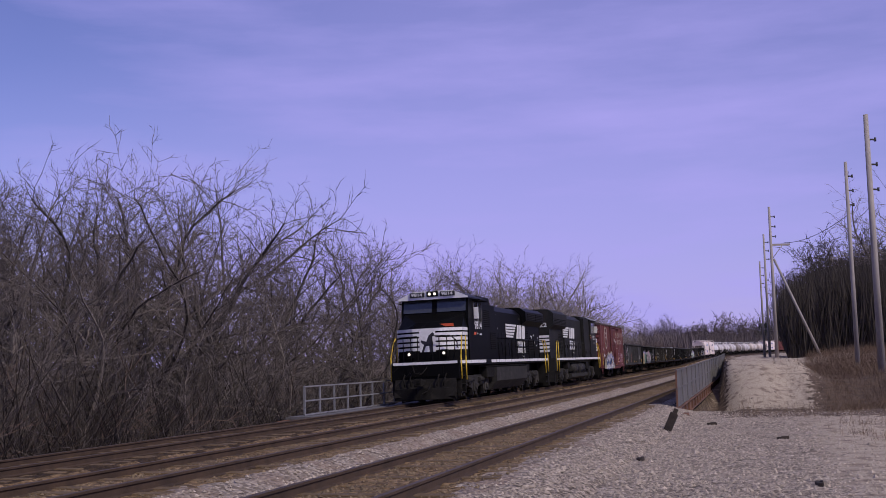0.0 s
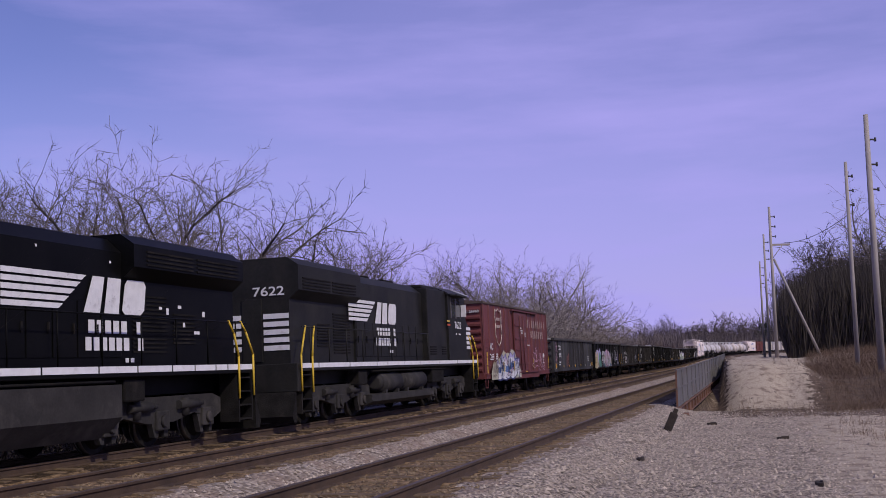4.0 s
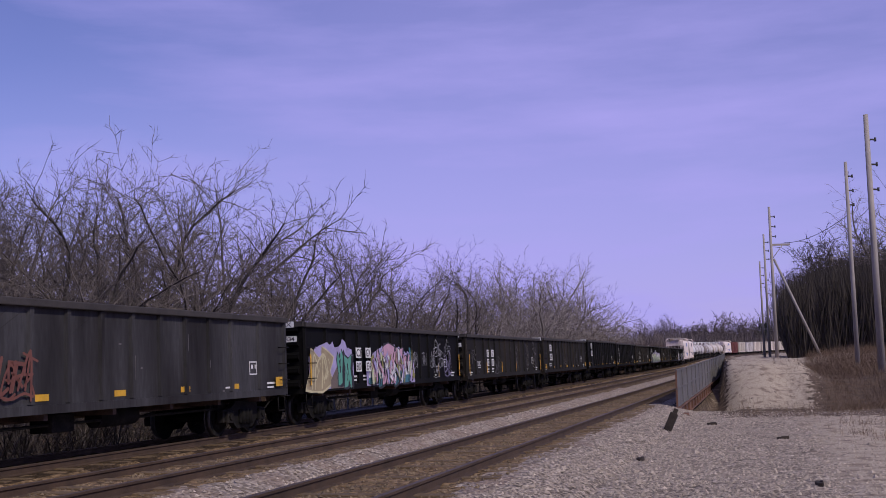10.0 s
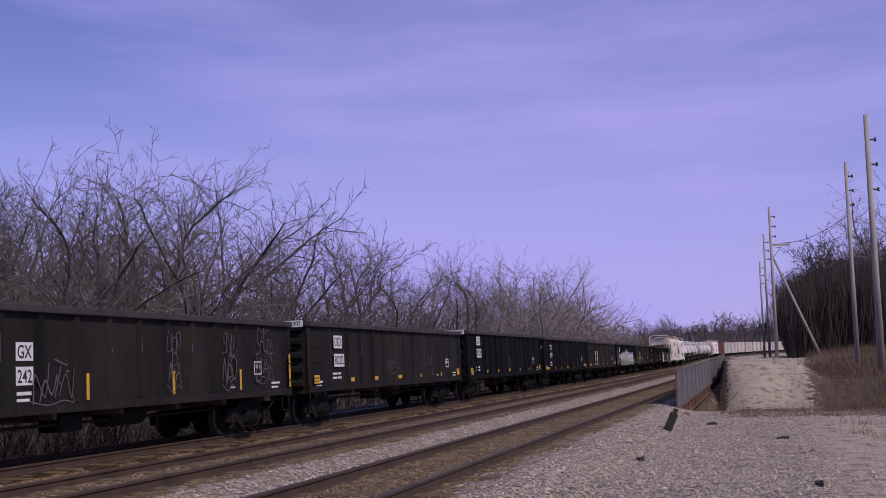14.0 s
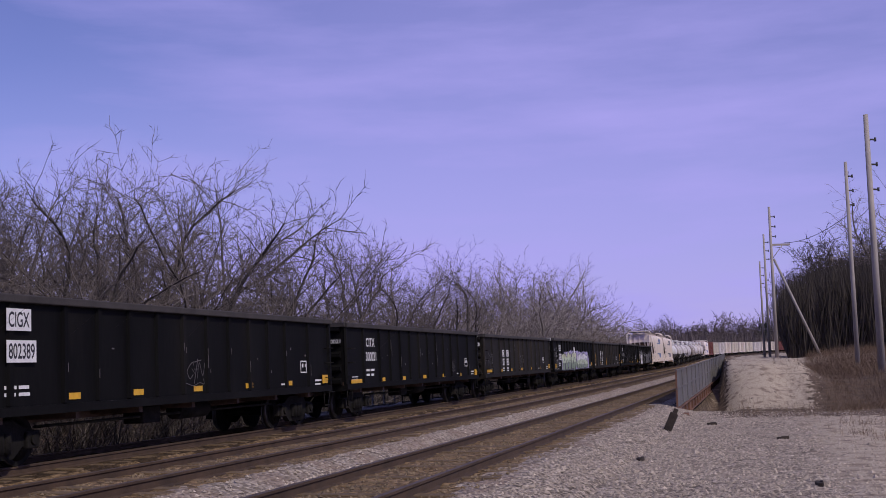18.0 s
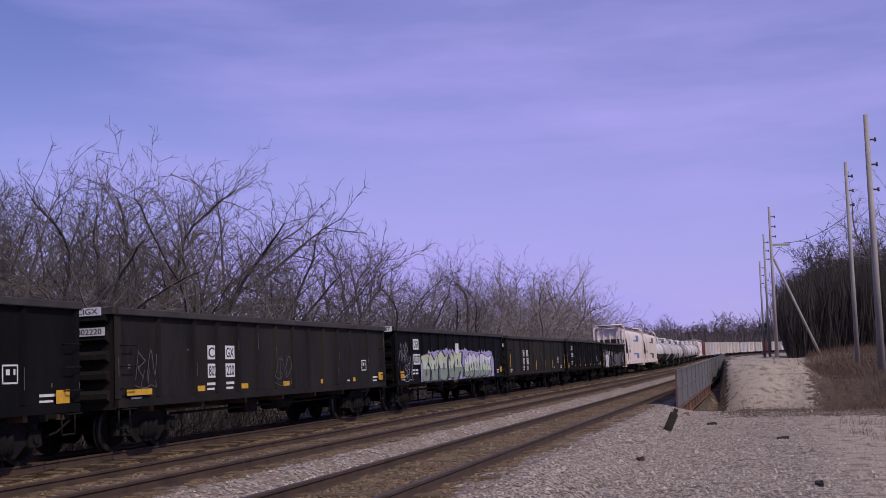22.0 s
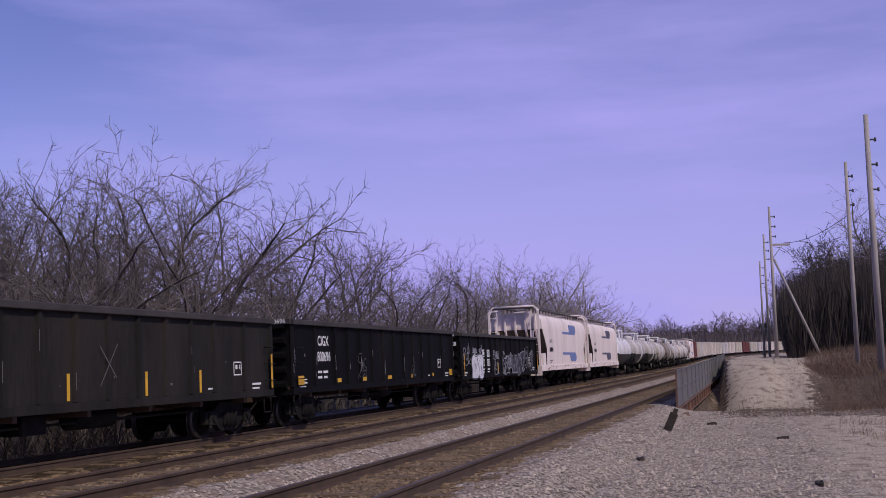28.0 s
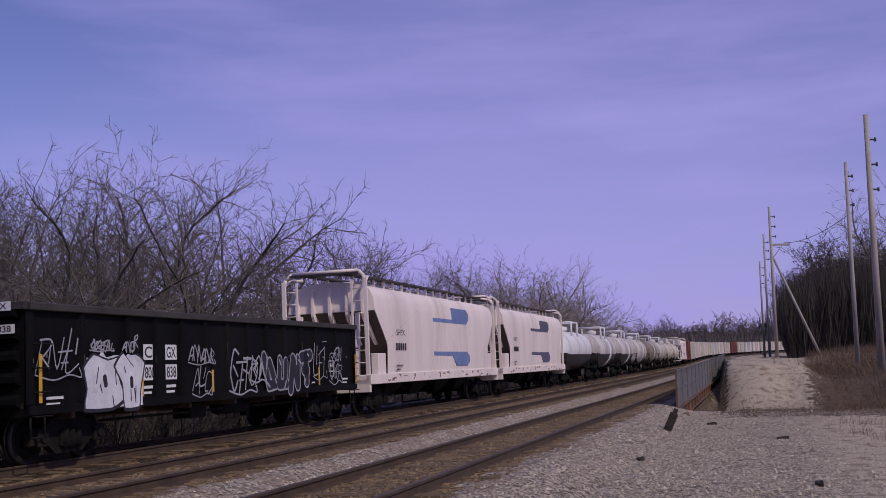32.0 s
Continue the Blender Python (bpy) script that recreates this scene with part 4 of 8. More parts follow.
def in_thicket(rr):
    dist = rr.uniform(120, 185)
    az = rr.uniform(16.85, 25.5)
    u, l = polar(az, dist)
    p = line(u, l)
    p.z = ground_z(u, l) - 0.1
    return p, rr.uniform(3.0, 12.5) * (0.82 + 0.13 * smooth(16.9, 19.0, az)) * dist / 140


def in_brush(rr):
    az = 17.6 + 7.4 * rr.random()
    dist = rr.uniform(52, 122)
    u, l = polar(az, dist)
    l = max(l, 2.3 + rr.uniform(0, 1.5))
    p = line(u, l)
    p.z = ground_z(u, l) - 0.05
    return p, 0.8 * (rr.uniform(0.2, 0.7) + rr.uniform(0, 0.9) * smooth(2.5, 6, l)) * (0.5 + 0.5 * smooth(55, 95, dist))


TUFTS = [(26.6, 2.7, 0.5), (27.3, 3.4, 0.5), (28.4, 2.0, 0.35), (31.5, 2.2, 0.6), (33.5, 3.6, 0.9), (35.5, 1.2, 0.7), (36.8, -0.4, 0.8), (37.5, 2.4, 1.0), (24.0, 3.8, 0.5), (22.5, 3.3, 0.3), (38.8, 0.8, 0.9)]


def in_grass(rr):
    if rr.random() < 0.05:
        a, b, w = rr.choice(TUFTS)
        u, l = a + rr.gauss(0, w), b + rr.gauss(0, w * 0.7)
        h = rr.uniform(0.06, 0.28)
    else:
        u = rr.uniform(37.5, 62)
        l = -0.6 + 1.8 * smooth(44, 52, u) + 10 * rr.random() ** 1.3
        h = rr.uniform(0.03, 0.13) * (0.6 + smooth(1.5, 4.0, l))
    p = line(u, l)
    p.z = ground_z(u, l) - 0.03
    return p, h


def in_far_wood(rr):
    u, l = rr.uniform(320, 700), -20 - 75 * rr.random()
    p = line(u, l)
    p.z = ground_z(u, l) - 0.1
    return p, rr.uniform(4, 12) * (1 + 0.5 * smooth(450, 800, u))


def in_brown_growth(rr):
    u, l = rr.uniform(120, 320), -19 - 16 * rr.random()
    p = line(u, l)
    p.z = ground_z(u, l) - 0.1
    return p, rr.uniform(3.0, 9.5) * (0.75 + 0.35 * noise.noise(Vector((u * 0.08, l * 0.1, 3))))


def on_bank(rr):
    u, l = rr.uniform(43, 58), rr.uniform(-2.6, 4.5)
    if rr.random() < 0.25:
        u, l = rr.uniform(56, 72), rr.uniform(0.2, 3.4)
    p = line(u, l)
    p.z = ground_z(u, l) - 0.03
    return p, rr.uniform(0.1, 0.45)


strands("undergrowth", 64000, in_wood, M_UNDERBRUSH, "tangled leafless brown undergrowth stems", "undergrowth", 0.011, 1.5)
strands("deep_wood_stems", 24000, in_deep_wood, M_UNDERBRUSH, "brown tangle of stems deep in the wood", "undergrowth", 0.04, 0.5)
strands("thicket_stems", 48000, in_thicket, M_BRUSHSHADE, "dark tangled leafless thicket stems", "undergrowth", 0.045, 0.3)
strands("dry_brush", 60000, in_brush, M_DRYBRUSH, "reddish-brown dry brush before the thicket", "undergrowth", 0.0045, 1.5)
strands("far_wood_stems", 30000, in_far_wood, M_FARHAZETWIG, "distant dark leafless wood", "undergrowth", 0.16, 0.5)
strands("brown_growth", 34000, in_brown_growth, M_DRYBRUSH, "reddish-brown leafless shrubs along the far line", "undergrowth", 0.022, 0.9)
strands("dry_grass", 22000, in_grass, M_DRYGRASS, "dry straw-brown grass and weeds", "grass", 0.005, 1.6)
strands("bank_weeds", 1600, on_bank, M_DRYGRASS, "low dead weeds on the bank", "grass", 0.006, 1.4)

# ---------- utility poles ----------
def utility_pole(name, az, dist, top_el, label, arms, brace=False, r=0.15):
    p = Vector((math.sin(radians(az)) * dist, math.cos(radians(az)) * dist, 0))
    h_top = EYE + dist * math.tan(radians(top_el))
    d, n = Vector((math.sin(THETA), math.cos(THETA))), Vector((math.cos(THETA), -math.sin(THETA)))
    z0 = ground_z(p.xy.dot(d), p.xy.dot(n)) - 0.2
    t = thing(name, label, "utility pole", "utility poles", at=Matrix.Translation((p.x, p.y, z0)))
    h = h_top - z0
    bm = bmesh.new()
    tube(bm, (0, 0, 0), (0, 0, h), r, r * 0.62, 10)
    part("shaft", bm, M_POLE, t)
    for zz, w in arms:
        bm = bmesh.new()
        tube(bm, (0, 0, h - zz), (w, 0, h - zz - 0.02), 0.05, 0.05, 6)
        tube(bm, (w, 0, h - zz + 0.1), (w, 0, h - zz - 0.12), 0.06, 0.06, 6)
        part("insulator", bm, M_WIRE, t, "dark stand-off insulator")
    if brace:
        bm = bmesh.new()
        tube(bm, (0.2, 0, h * 0.66), (4.2, -1.0, 0.0), 0.12, 0.14, 8)
        part("brace", bm, M_POLE, t, "slanting pole brace")
        bm = bmesh.new()
        box(bm, 0.0, 1.9, -0.06, 0.06, h * 0.745, h * 0.755 + 0.05)
        tube(bm, (0.05, 0, h * 0.66), (1.1, 0, h * 0.745), 0.04, 0.04, 6)
        part("crossarm", bm, M_POLE, t)
    return t


utility_pole("utility_pole", 21.05, 66, 11.27, "tall grey wooden utility pole with side insulators", [(1.4, 0.45), (2.8, 0.45), (4.2, 0.45)], r=0.21)
utility_pole("utility_pole", 20.0, 82, 9.12, "tall grey wooden utility pole with side insulators", [(1.0, 0.4), (2.0, 0.4), (3.0, 0.4)], r=0.17)
utility_pole("utility_pole", 16.33, 117, 7.21, "braced grey wooden utility pole with a crossarm", [(1.0, 0.5), (2.0, 0.5), (3.0, 0.5)], brace=True, r=0.19)
utility_pole("utility_pole", 16.0, 138, 5.90, "grey wooden utility pole with side insulators", [(1.0, 0.5), (2.0, 0.5), (3.0, 0.5)], r=0.17)
utility_pole("utility_pole", 15.75, 180, 4.57, "grey wooden utility pole with side insulators", [(1.0, 0.5), (2.2, 0.5), (3.4, 0.5)], r=0.19)


def wire(a, b, sag, label="thin sagging overhead wire"):
    a, b = Vector(a), Vector(b)
    bm = bmesh.new()
    pts = []
    for i in range(13):
        t = i / 12
        p = a.lerp(b, t)
        p.z -= sag * 4 * t * (1 - t)
        pts.append(p)
    rings = [[bm.verts.new(p + Vector((0, 0.03 * math.cos(a), 0.03 * math.sin(a)))) for a in (0, 2.09, 4.19)] for p in pts]
    for r, s in zip(rings, rings[1:]):
        for i in range(3):
            bm.faces.new((r[i], r[(i + 1) % 3], s[(i + 1) % 3], s[i]))
    return tagged(new("overhead_wire", mesh_of("overhead_wire", bm, M_WIRE)), label, "wire", "overhead wires")


def sky_point(az, dist, el):
    return (math.sin(radians(az)) * dist, math.cos(radians(az)) * dist, EYE + dist * math.tan(radians(el)))


wire(sky_point(16.95, 117, 5.42), sky_point(20.0, 82, 6.6), 0.5)


# ---------- the train ----------
def wheelset_mesh(r):
    bm = bmesh.new()
    for s in (-1, 1):
        tube(bm, (0, s * 0.68, 0), (0, s * 0.80, 0), r, r * 0.985, 28)
        tube(bm, (0, s * 0.655, 0), (0, s * 0.68, 0), r + 0.028, r + 0.02, 28)
        tube(bm, (0, s * 0.80, 0), (0, s * 0.815, 0), r * 0.80, r * 0.3, 20)
        tube(bm, (0, s * 0.80, 0), (0, s * 0.95, 0), 0.10, 0.09, 12)
        for k in range(3):
            a = 2.094 * k
            tube(bm, (math.cos(a) * r * 0.5, s * 0.80, math.sin(a) * r * 0.5), (math.cos(a) * r * 0.5, s * 0.822, math.sin(a) * r * 0.5), 0.05, 0.05, 8)
    tube(bm, (0, -0.8, 0), (0, 0.8, 0), 0.085, 0.085, 10)
    for fc in bm.faces:
        c = fc.calc_center_median()
        if abs(c.y) < 0.83 and math.hypot(c.x, c.z) > r * 0.9:
            fc.material_index = 1
    return mesh_of("wheelset", bm, M_UNDER, M_STEEL)


WHEEL_R, LOCO_R = 0.457, 0.53
WHEELS, WHEELS_LOCO = wheelset_mesh(WHEEL_R), wheelset_mesh(LOCO_R)
ROLLING = []


def side_frame_mesh(wb, r):
    """Cast side frame of a two-axle truck: bowed upper bar, lower bar, spring nest, journal boxes."""
    bm = bmesh.new()
    h = wb / 2
    pts = [(-h - 0.28, r - 0.12), (-h - 0.28, r + 0.16), (-h + 0.15, r + 0.2), (-0.45, r + 0.36), (0.45, r + 0.36), (h - 0.15, r + 0.2), (h + 0.28, r + 0.16), (h + 0.28, r - 0.12), (h - 0.2, r - 0.1), (0.42, r - 0.30), (-0.42, r - 0.30), (-h + 0.2, r - 0.1)]
    prism(bm, pts, "y", -0.07, 0.07)
    box(bm, -0.33, 0.33, -0.1, 0.13, r - 0.18, r + 0.14, bev=0.02)
    for k in (-0.2, 0, 0.2):
        tube(bm, (k, 0.10, r - 0.2), (k, 0.10, r + 0.16), 0.085, 0.085, 10)
    for s in (-h, h):
        box(bm, s - 0.17, s + 0.17, -0.09, 0.15, r - 0.15, r + 0.15, bev=0.03)
        tube(bm, (s, 0.15, r), (s, 0.19, r), 0.09, 0.08, 10)
    return mesh_of("side_frame", bm, M_UNDER)


SIDE_FRAME = side_frame_mesh(1.78, WHEEL_R)


def add_truck(car, x, rolls=True):
    bm = bmesh.new()
    box(bm, -0.22, 0.22, -0.95, 0.95, 0.42, 0.74, bev=0.03)
    tube(bm, (0, 0, 0.72), (0, 0, 0.86), 0.25, 0.25, 14)
    t = part("truck", bm, M_UNDER, car, "grimy two-axle freight truck", at=pose(x, 0, 0))
    part("side_frame", SIDE_FRAME, None, t, at=pose(0, 0.99, 0))
    part("side_frame", SIDE_FRAME, None, t, at=pose(0, -0.99, 0, 0, 0, 180))
    for s in (-0.89, 0.89):
        w = part("wheelset", WHEELS, None, t, "worn steel wheelset", at=pose(s, 0, WHEEL_R))
        if rolls:
            ROLLING.append((w, WHEEL_R))
    return t


def add_coupler(car, L, z=0.84):
    for s in (-1, 1):
        bm = bmesh.new()
        x0 = s * (L / 2 - 0.95)
        x1 = s * (L / 2 - 0.02)
        box(bm, min(x0, x1), max(x0, x1), -0.09, 0.09, z - 0.1, z + 0.1, bev=0.02)
        box(bm, min(x1 - s * 0.3, x1), max(x1 - s * 0.3, x1), -0.17, 0.14, z - 0.15, z + 0.17, bev=0.03)
        pipe(bm, [(x0, 0.3, z - 0.05), (s * (L / 2 - 0.3), 0.32, z - 0.35), (x1, 0.15, z - 0.45)], 0.025)
        part("coupler", bm, M_UNDER, car, "cast knuckle coupler with air hose")


def text_mesh(body, size, width=None):
    """Flat lettering as a mesh, its lower left corner at the origin."""
    cu = bpy.data.curves.new("lettering", "FONT")
    cu.body, cu.size, cu.extrude, cu.offset = body, size * 1.34, 0.0, size * 0.02
    ob = new("lettering", cu)
    bpy.context.view_layer.update()
    me = bpy.data.meshes.new_from_object(ob.evaluated_get(bpy.context.evaluated_depsgraph_get()))
    bpy.data.objects.remove(ob)
    xs = [v.co.x for v in me.vertices]
    ys = [v.co.y for v in me.vertices]
    w = (max(xs) - min(xs)) or 1
    k = width / w if width else 1.0
    for v in me.vertices:
        v.co.x, v.co.y = (v.co.x - min(xs)) * k, v.co.y - min(ys)
    return me


def side_pose(L, s, y, z):
    """Pose for flat work on the camera's side, s metres behind the front coupler: its x runs to the rear, its y up."""
    return Matrix(((-1, 0, 0, L / 2 - s), (0, 0, 1, y), (0, 1, 0, z), (0, 0, 0, 1)))


def end_pose(L, gap, y, z):
    """Pose for flat work on the car's front end: its x runs to the camera's side."""
    return Matrix(((0, 0, 1, L / 2 - gap), (1, 0, 0, y), (0, 1, 0, z), (0, 0, 0, 1)))


def letter(car, L, body, s, y, z, size, width=None, mt=None, at=None, name="lettering"):
    me = text_mesh(body, size, width)
    me.materials.append(mt or M_LETTER)
    return part(name, me, None, car, "painted white lettering", at=at or side_pose(L, s, y, z))


def bars(car, L, y, rows, mt=None, name="lettering", label="small painted data line"):
    """Small unreadable lines as plain bars: rows of (s, z, width, height)."""
    bm = bmesh.new()
    for s, z, w, h in rows:
        x = L / 2 - s
        box(bm, x - w, x, y, y + 0.003, z, z + h)
        if name == "lettering":
            part(name, bm, mt or M_LETTER, car, label)
            bm = bmesh.new()
    if name != "lettering":
        return part(name, bm, mt or M_LETTER, car, label)


def plate(car, L, s, y, z, w, h, mt, name="reflector", label="orange reflective plate"):
    bm = bmesh.new()
    x = L / 2 - s
    box(bm, x - w, x, y, y + 0.006, z, z + h)
    return part(name, bm, mt, car, label)


def blob(rnd, w, h, n=22, rough=0.10):
    a0 = rnd.uniform(0, 6.28)
    k1, k2 = rnd.choice((2, 3)), rnd.choice((3, 4, 5))
    out = []
    for i in range(n):
        t = 2 * math.pi * i / n
        r = 1 + rough * math.sin(k1 * t + a0) + rough * 0.8 * math.sin(k2 * t + a0 * 1.7)
        c, s = math.cos(t), math.sin(t)
        q = 0.72
        out.append((w / 2 * r * math.copysign(abs(c) ** q, c), h / 2 * r * math.copysign(abs(s) ** q, s)))
    return out


# strokes of loose letter forms in a unit box
FORMS = [
    [[(0.1, 0), (0.1, 1)], [(0.1, 0.95), (0.75, 0.9), (0.85, 0.65), (0.3, 0.5)], [(0.3, 0.5), (0.95, 0.05)]],
    [[(0.9, 0.9), (0.4, 1.0), (0.1, 0.6), (0.15, 0.2), (0.6, 0.0), (0.95, 0.15)], [(0.5, 0.5), (0.9, 0.45)]],
    [[(0.1, 0), (0.45, 1.0), (0.9, 0)], [(0.25, 0.38), (0.75, 0.42)]],
    [[(0.5, 0.02), (0.1, 0.3), (0.12, 0.75), (0.5, 1.0), (0.88, 0.75), (0.9, 0.3), (0.5, 0.02)]],
    [[(0.1, 1.0), (0.12, 0.0), (0.9, 0.06)], [(0.6, 0.9), (0.7, 0.3)]],
    [[(0.9, 0.95), (0.25, 0.95), (0.2, 0.6), (0.8, 0.45), (0.85, 0.1), (0.1, 0.02)]],
    [[(0.05, 0.95), (0.95, 1.0)], [(0.5, 0.95), (0.45, 0.0)], [(0.2, 0.5), (0.75, 0.4)]],
    [[(0.1, 0.0), (0.15, 0.95), (0.85, 0.05), (0.9, 1.0)]],
]


def ribbon(bm, pts, r, y, mi):
    """A thick painted stroke with round ends, flat on the panel."""
    for i, ((a, b), (c, d)) in enumerate(zip(pts, pts[1:])):
        ln = math.hypot(c - a, d - b) or 1
        nx, nz = -(d - b) / ln * r, (c - a) / ln * r
        vs = []
        t0 = math.atan2(d - b, c - a)
        for k in range(7):
            t = t0 + math.pi / 2 + math.pi * k / 6
            vs.append(bm.verts.new((a + r * math.cos(t), y + 0.0001 * i, b + r * math.sin(t))))
        for k in range(7):
            t = t0 - math.pi / 2 + math.pi * k / 6
            vs.append(bm.verts.new((c + r * math.cos(t), y + 0.0001 * i, d + r * math.sin(t))))
        bm.faces.new(vs).material_index = mi


def graffiti(car, L, y, s0, s1, z0, z1, letters, fills, seed, outline=None, back=None, label="large spray-painted lettering shapes", fat=0.2):
    """Wild-style spray paint: a cloud of base colour, then fat letter-like strokes with outlines and flecks."""
    rnd = random.Random(seed)
    mats = [outline or M_SPRAYBLACK, back or fills[0]] + list(fills)
    w, H = (s1 - s0) / letters, z1 - z0
    first = None
    if back:
        bm = bmesh.new()
        for i in range(letters * 2 + 1):
            cx, cz = s0 + (s1 - s0) * i / (letters * 2), (z0 + z1) / 2 + rnd.uniform(-0.1, 0.1) * H
            pts = blob(rnd, w * 0.95, H * rnd.uniform(0.65, 1.0), rough=0.2)
            bm.faces.new([bm.verts.new((L / 2 - cx - a, y + 0.001 + 0.0001 * i, max(z0, min(z1 + 0.1, cz + b)))) for a, b in pts]).material_index = 1
        first = part("graffiti_cloud", bm, mats, car, label)
    for i in range(letters):
        bm = bmesh.new()
        form = rnd.choice(FORMS)
        ww, hh = w * rnd.uniform(0.78, 0.95), H * rnd.uniform(0.70, 0.84)
        zb = z0 + H * rnd.uniform(0.08, 0.16)
        sh = rnd.uniform(-0.12, 0.12)
        r = fat * min(w, H) * rnd.uniform(0.8, 1.1)
        lines = [[(L / 2 - (s0 + w * i + w * 0.05 + ww * (p + sh * (q - 0.5) + rnd.uniform(-0.16, 0.16))), zb + hh * (q + rnd.uniform(-0.1, 0.1))) for p, q in st] for st in form]
        d = 0.0028 + 0.0009 * (i % 3)
        for st in lines:
            ribbon(bm, st, r + 0.045, y + d, 0)
        for st in lines:
            ribbon(bm, st, r, y + d + 0.0009, 2 + i % len(fills))
        for k in range(3):
            st = rnd.choice(lines)
            q = rnd.choice(st)
            ribbon(bm, [(q[0] + rnd.uniform(-0.1, 0.1), q[1] + rnd.uniform(-0.1, 0.1)), (q[0] + rnd.uniform(-0.25, 0.25), q[1] + rnd.uniform(-0.25, 0.25))], 0.03, y + d + 0.0018, 0 if k else 2 + (i + 1) % len(fills))
        part("graffiti_letter", bm, mats, car, label)
    return first


def shards(car, L, y, s0, s1, z0, z1, n, mats, seed, size=0.5, label="jagged interlocking graffiti shapes"):
    """Sharp overlapping sprayed pieces with thin dark edges."""
    rnd = random.Random(seed)
    bm = bmesh.new()
    for i in range(n):
        cx, cz = rnd.uniform(s0 + 0.1, s1 - 0.1), rnd.uniform(z0 + 0.1, z1 - 0.15)
        a, ln, wd = rnd.choice((1.2, 1.5, 1.75, 0.5, 2.4)) + rnd.uniform(-0.25, 0.25), size * rnd.uniform(0.5, 1.3), size * rnd.uniform(0.15, 0.4)
        pts = []
        for p, q in ((-0.5, -0.5), (0.1, -0.62), (0.5, -0.35), (0.42, 0.2), (0.62, 0.5), (-0.1, 0.42), (-0.55, 0.55), (-0.35, 0.0)):
            p, q = p * ln * rnd.uniform(0.8, 1.2), q * wd * rnd.uniform(0.8, 1.2)
            pts.append((cx + p * math.cos(a) - q * math.sin(a), max(z0, min(z1 + 0.1, cz + p * math.sin(a) + q * math.cos(a)))))
        d = y + 0.0006 * i
        mid = (sum(p[0] for p in pts) / 8, sum(p[1] for p in pts) / 8)
        if i % 2:
            big = [(mid[0] + (p[0] - mid[0]) * 1.12, mid[1] + (p[1] - mid[1]) * 1.12) for p in pts]
            bm.faces.new([bm.verts.new((L / 2 - p, d, q)) for p, q in big]).material_index = 0
        bm.faces.new([bm.verts.new((L / 2 - p, d + 0.0003, q)) for p, q in pts]).material_index = 1 + rnd.randrange(len(mats))
    return tagged(part("graffiti_piece", bm, [M_SPRAYBLACK] + list(mats), car), label, kind="stuff")


def curved(pts, k=4):
    """Points rounded into a flowing stroke."""
    if len(pts) < 3:
        return pts
    ext = [pts[0]] + list(pts) + [pts[-1]]
    res = []
    for a, b, c, d in zip(ext, ext[1:], ext[2:], ext[3:]):
        for i in range(k):
            t = i / k
            res.append(tuple(0.5 * (2 * b[j] + (c[j] - a[j]) * t + (2 * a[j] - 5 * b[j] + 4 * c[j] - d[j]) * t * t + (3 * b[j] - a[j] - 3 * c[j] + d[j]) * t ** 3) for j in (0, 1)))
    return res + [pts[-1]]


def tag(car, L, y, s, z, w, h, seed, mt=None, r=0.022):
    """A scrawled spray tag: several joined letter-like strokes and a flourish."""
    rnd = random.Random(seed)
    bm = bmesh.new()
    rows = 1 if h < 1.0 else 2
    hr = h / rows
    for row in range(rows):
        n = max(3, min(7, round(w / (hr * 0.42))))
        lw = w / n
        for i in range(n):
            hh, zb = hr * rnd.uniform(0.6, 1.0), z + hr * (row + rnd.uniform(0.0, 0.25))
            for st in rnd.choice(FORMS):
                pts = [(L / 2 - (s + lw * i + lw * 1.5 * (p + 0.3 * (q - 0.5)) + rnd.uniform(-0.10, 0.10) * lw * 2), zb + hh * (q + rnd.uniform(-0.16, 0.16))) for p, q in st]
                ribbon(bm, curved(pts), r * rnd.uniform(0.6, 1.15), y + 0.003 + 0.0004 * (i % 3), 0)
    if rnd.random() < 0.7:
        x = L / 2 - s
        ribbon(bm, curved([(x + 0.05, z + h * 0.05), (x - w * 0.4, z - h * 0.08), (x - w * 0.8, z + h * 0.04), (x - w * 1.1, z - h * 0.03), (x - w * 1.05, z + h * 0.2)]), r * 0.7, y + 0.004, 0)
    return part("spray_tag", bm, (mt or M_TAG,), car, "scrawled white spray tag")


def closed(pts, k=3):
    """A closed outline with its corners rounded."""
    n, res = len(pts), []
    for i in range(n):
        a, b, c, d = pts[i - 1], pts[i], pts[(i + 1) % n], pts[(i + 2) % n]
        for j in range(k):
            t = j / k
            res.append(tuple(b[m] + (c[m] - b[m]) * t + 0.10 * ((c[m] - a[m]) * t * (1 - t) ** 2 - (d[m] - b[m]) * t * t * (1 - t)) * 2 for m in (0, 1)))
    return res


def halo(car, L, y, tops, z0, mt, seed, label):
    """A sprayed ground with a jagged upper edge: tops are (s, z) along it."""
    rnd = random.Random(seed)
    bm = bmesh.new()
    s, up = tops[0][0], []
    while s <= tops[-1][0]:
        for (a, za), (b, zb) in zip(tops, tops[1:]):
            if s <= b:
                break
        up.append((L / 2 - s, za + (zb - za) * (s - a) / (b - a) + rnd.choice((-0.05, 0.0, 0.03, 0.12)) * rnd.random()))
        s += 0.13
    for (xa, za), (xb, zb) in zip(up, up[1:]):
        bm.faces.new([bm.verts.new((x, y, z)) for x, z in ((xa, z0), (xb, z0), (xb, zb), (xa, za))])
    return part("graffiti_ground", bm, mt, car, label)


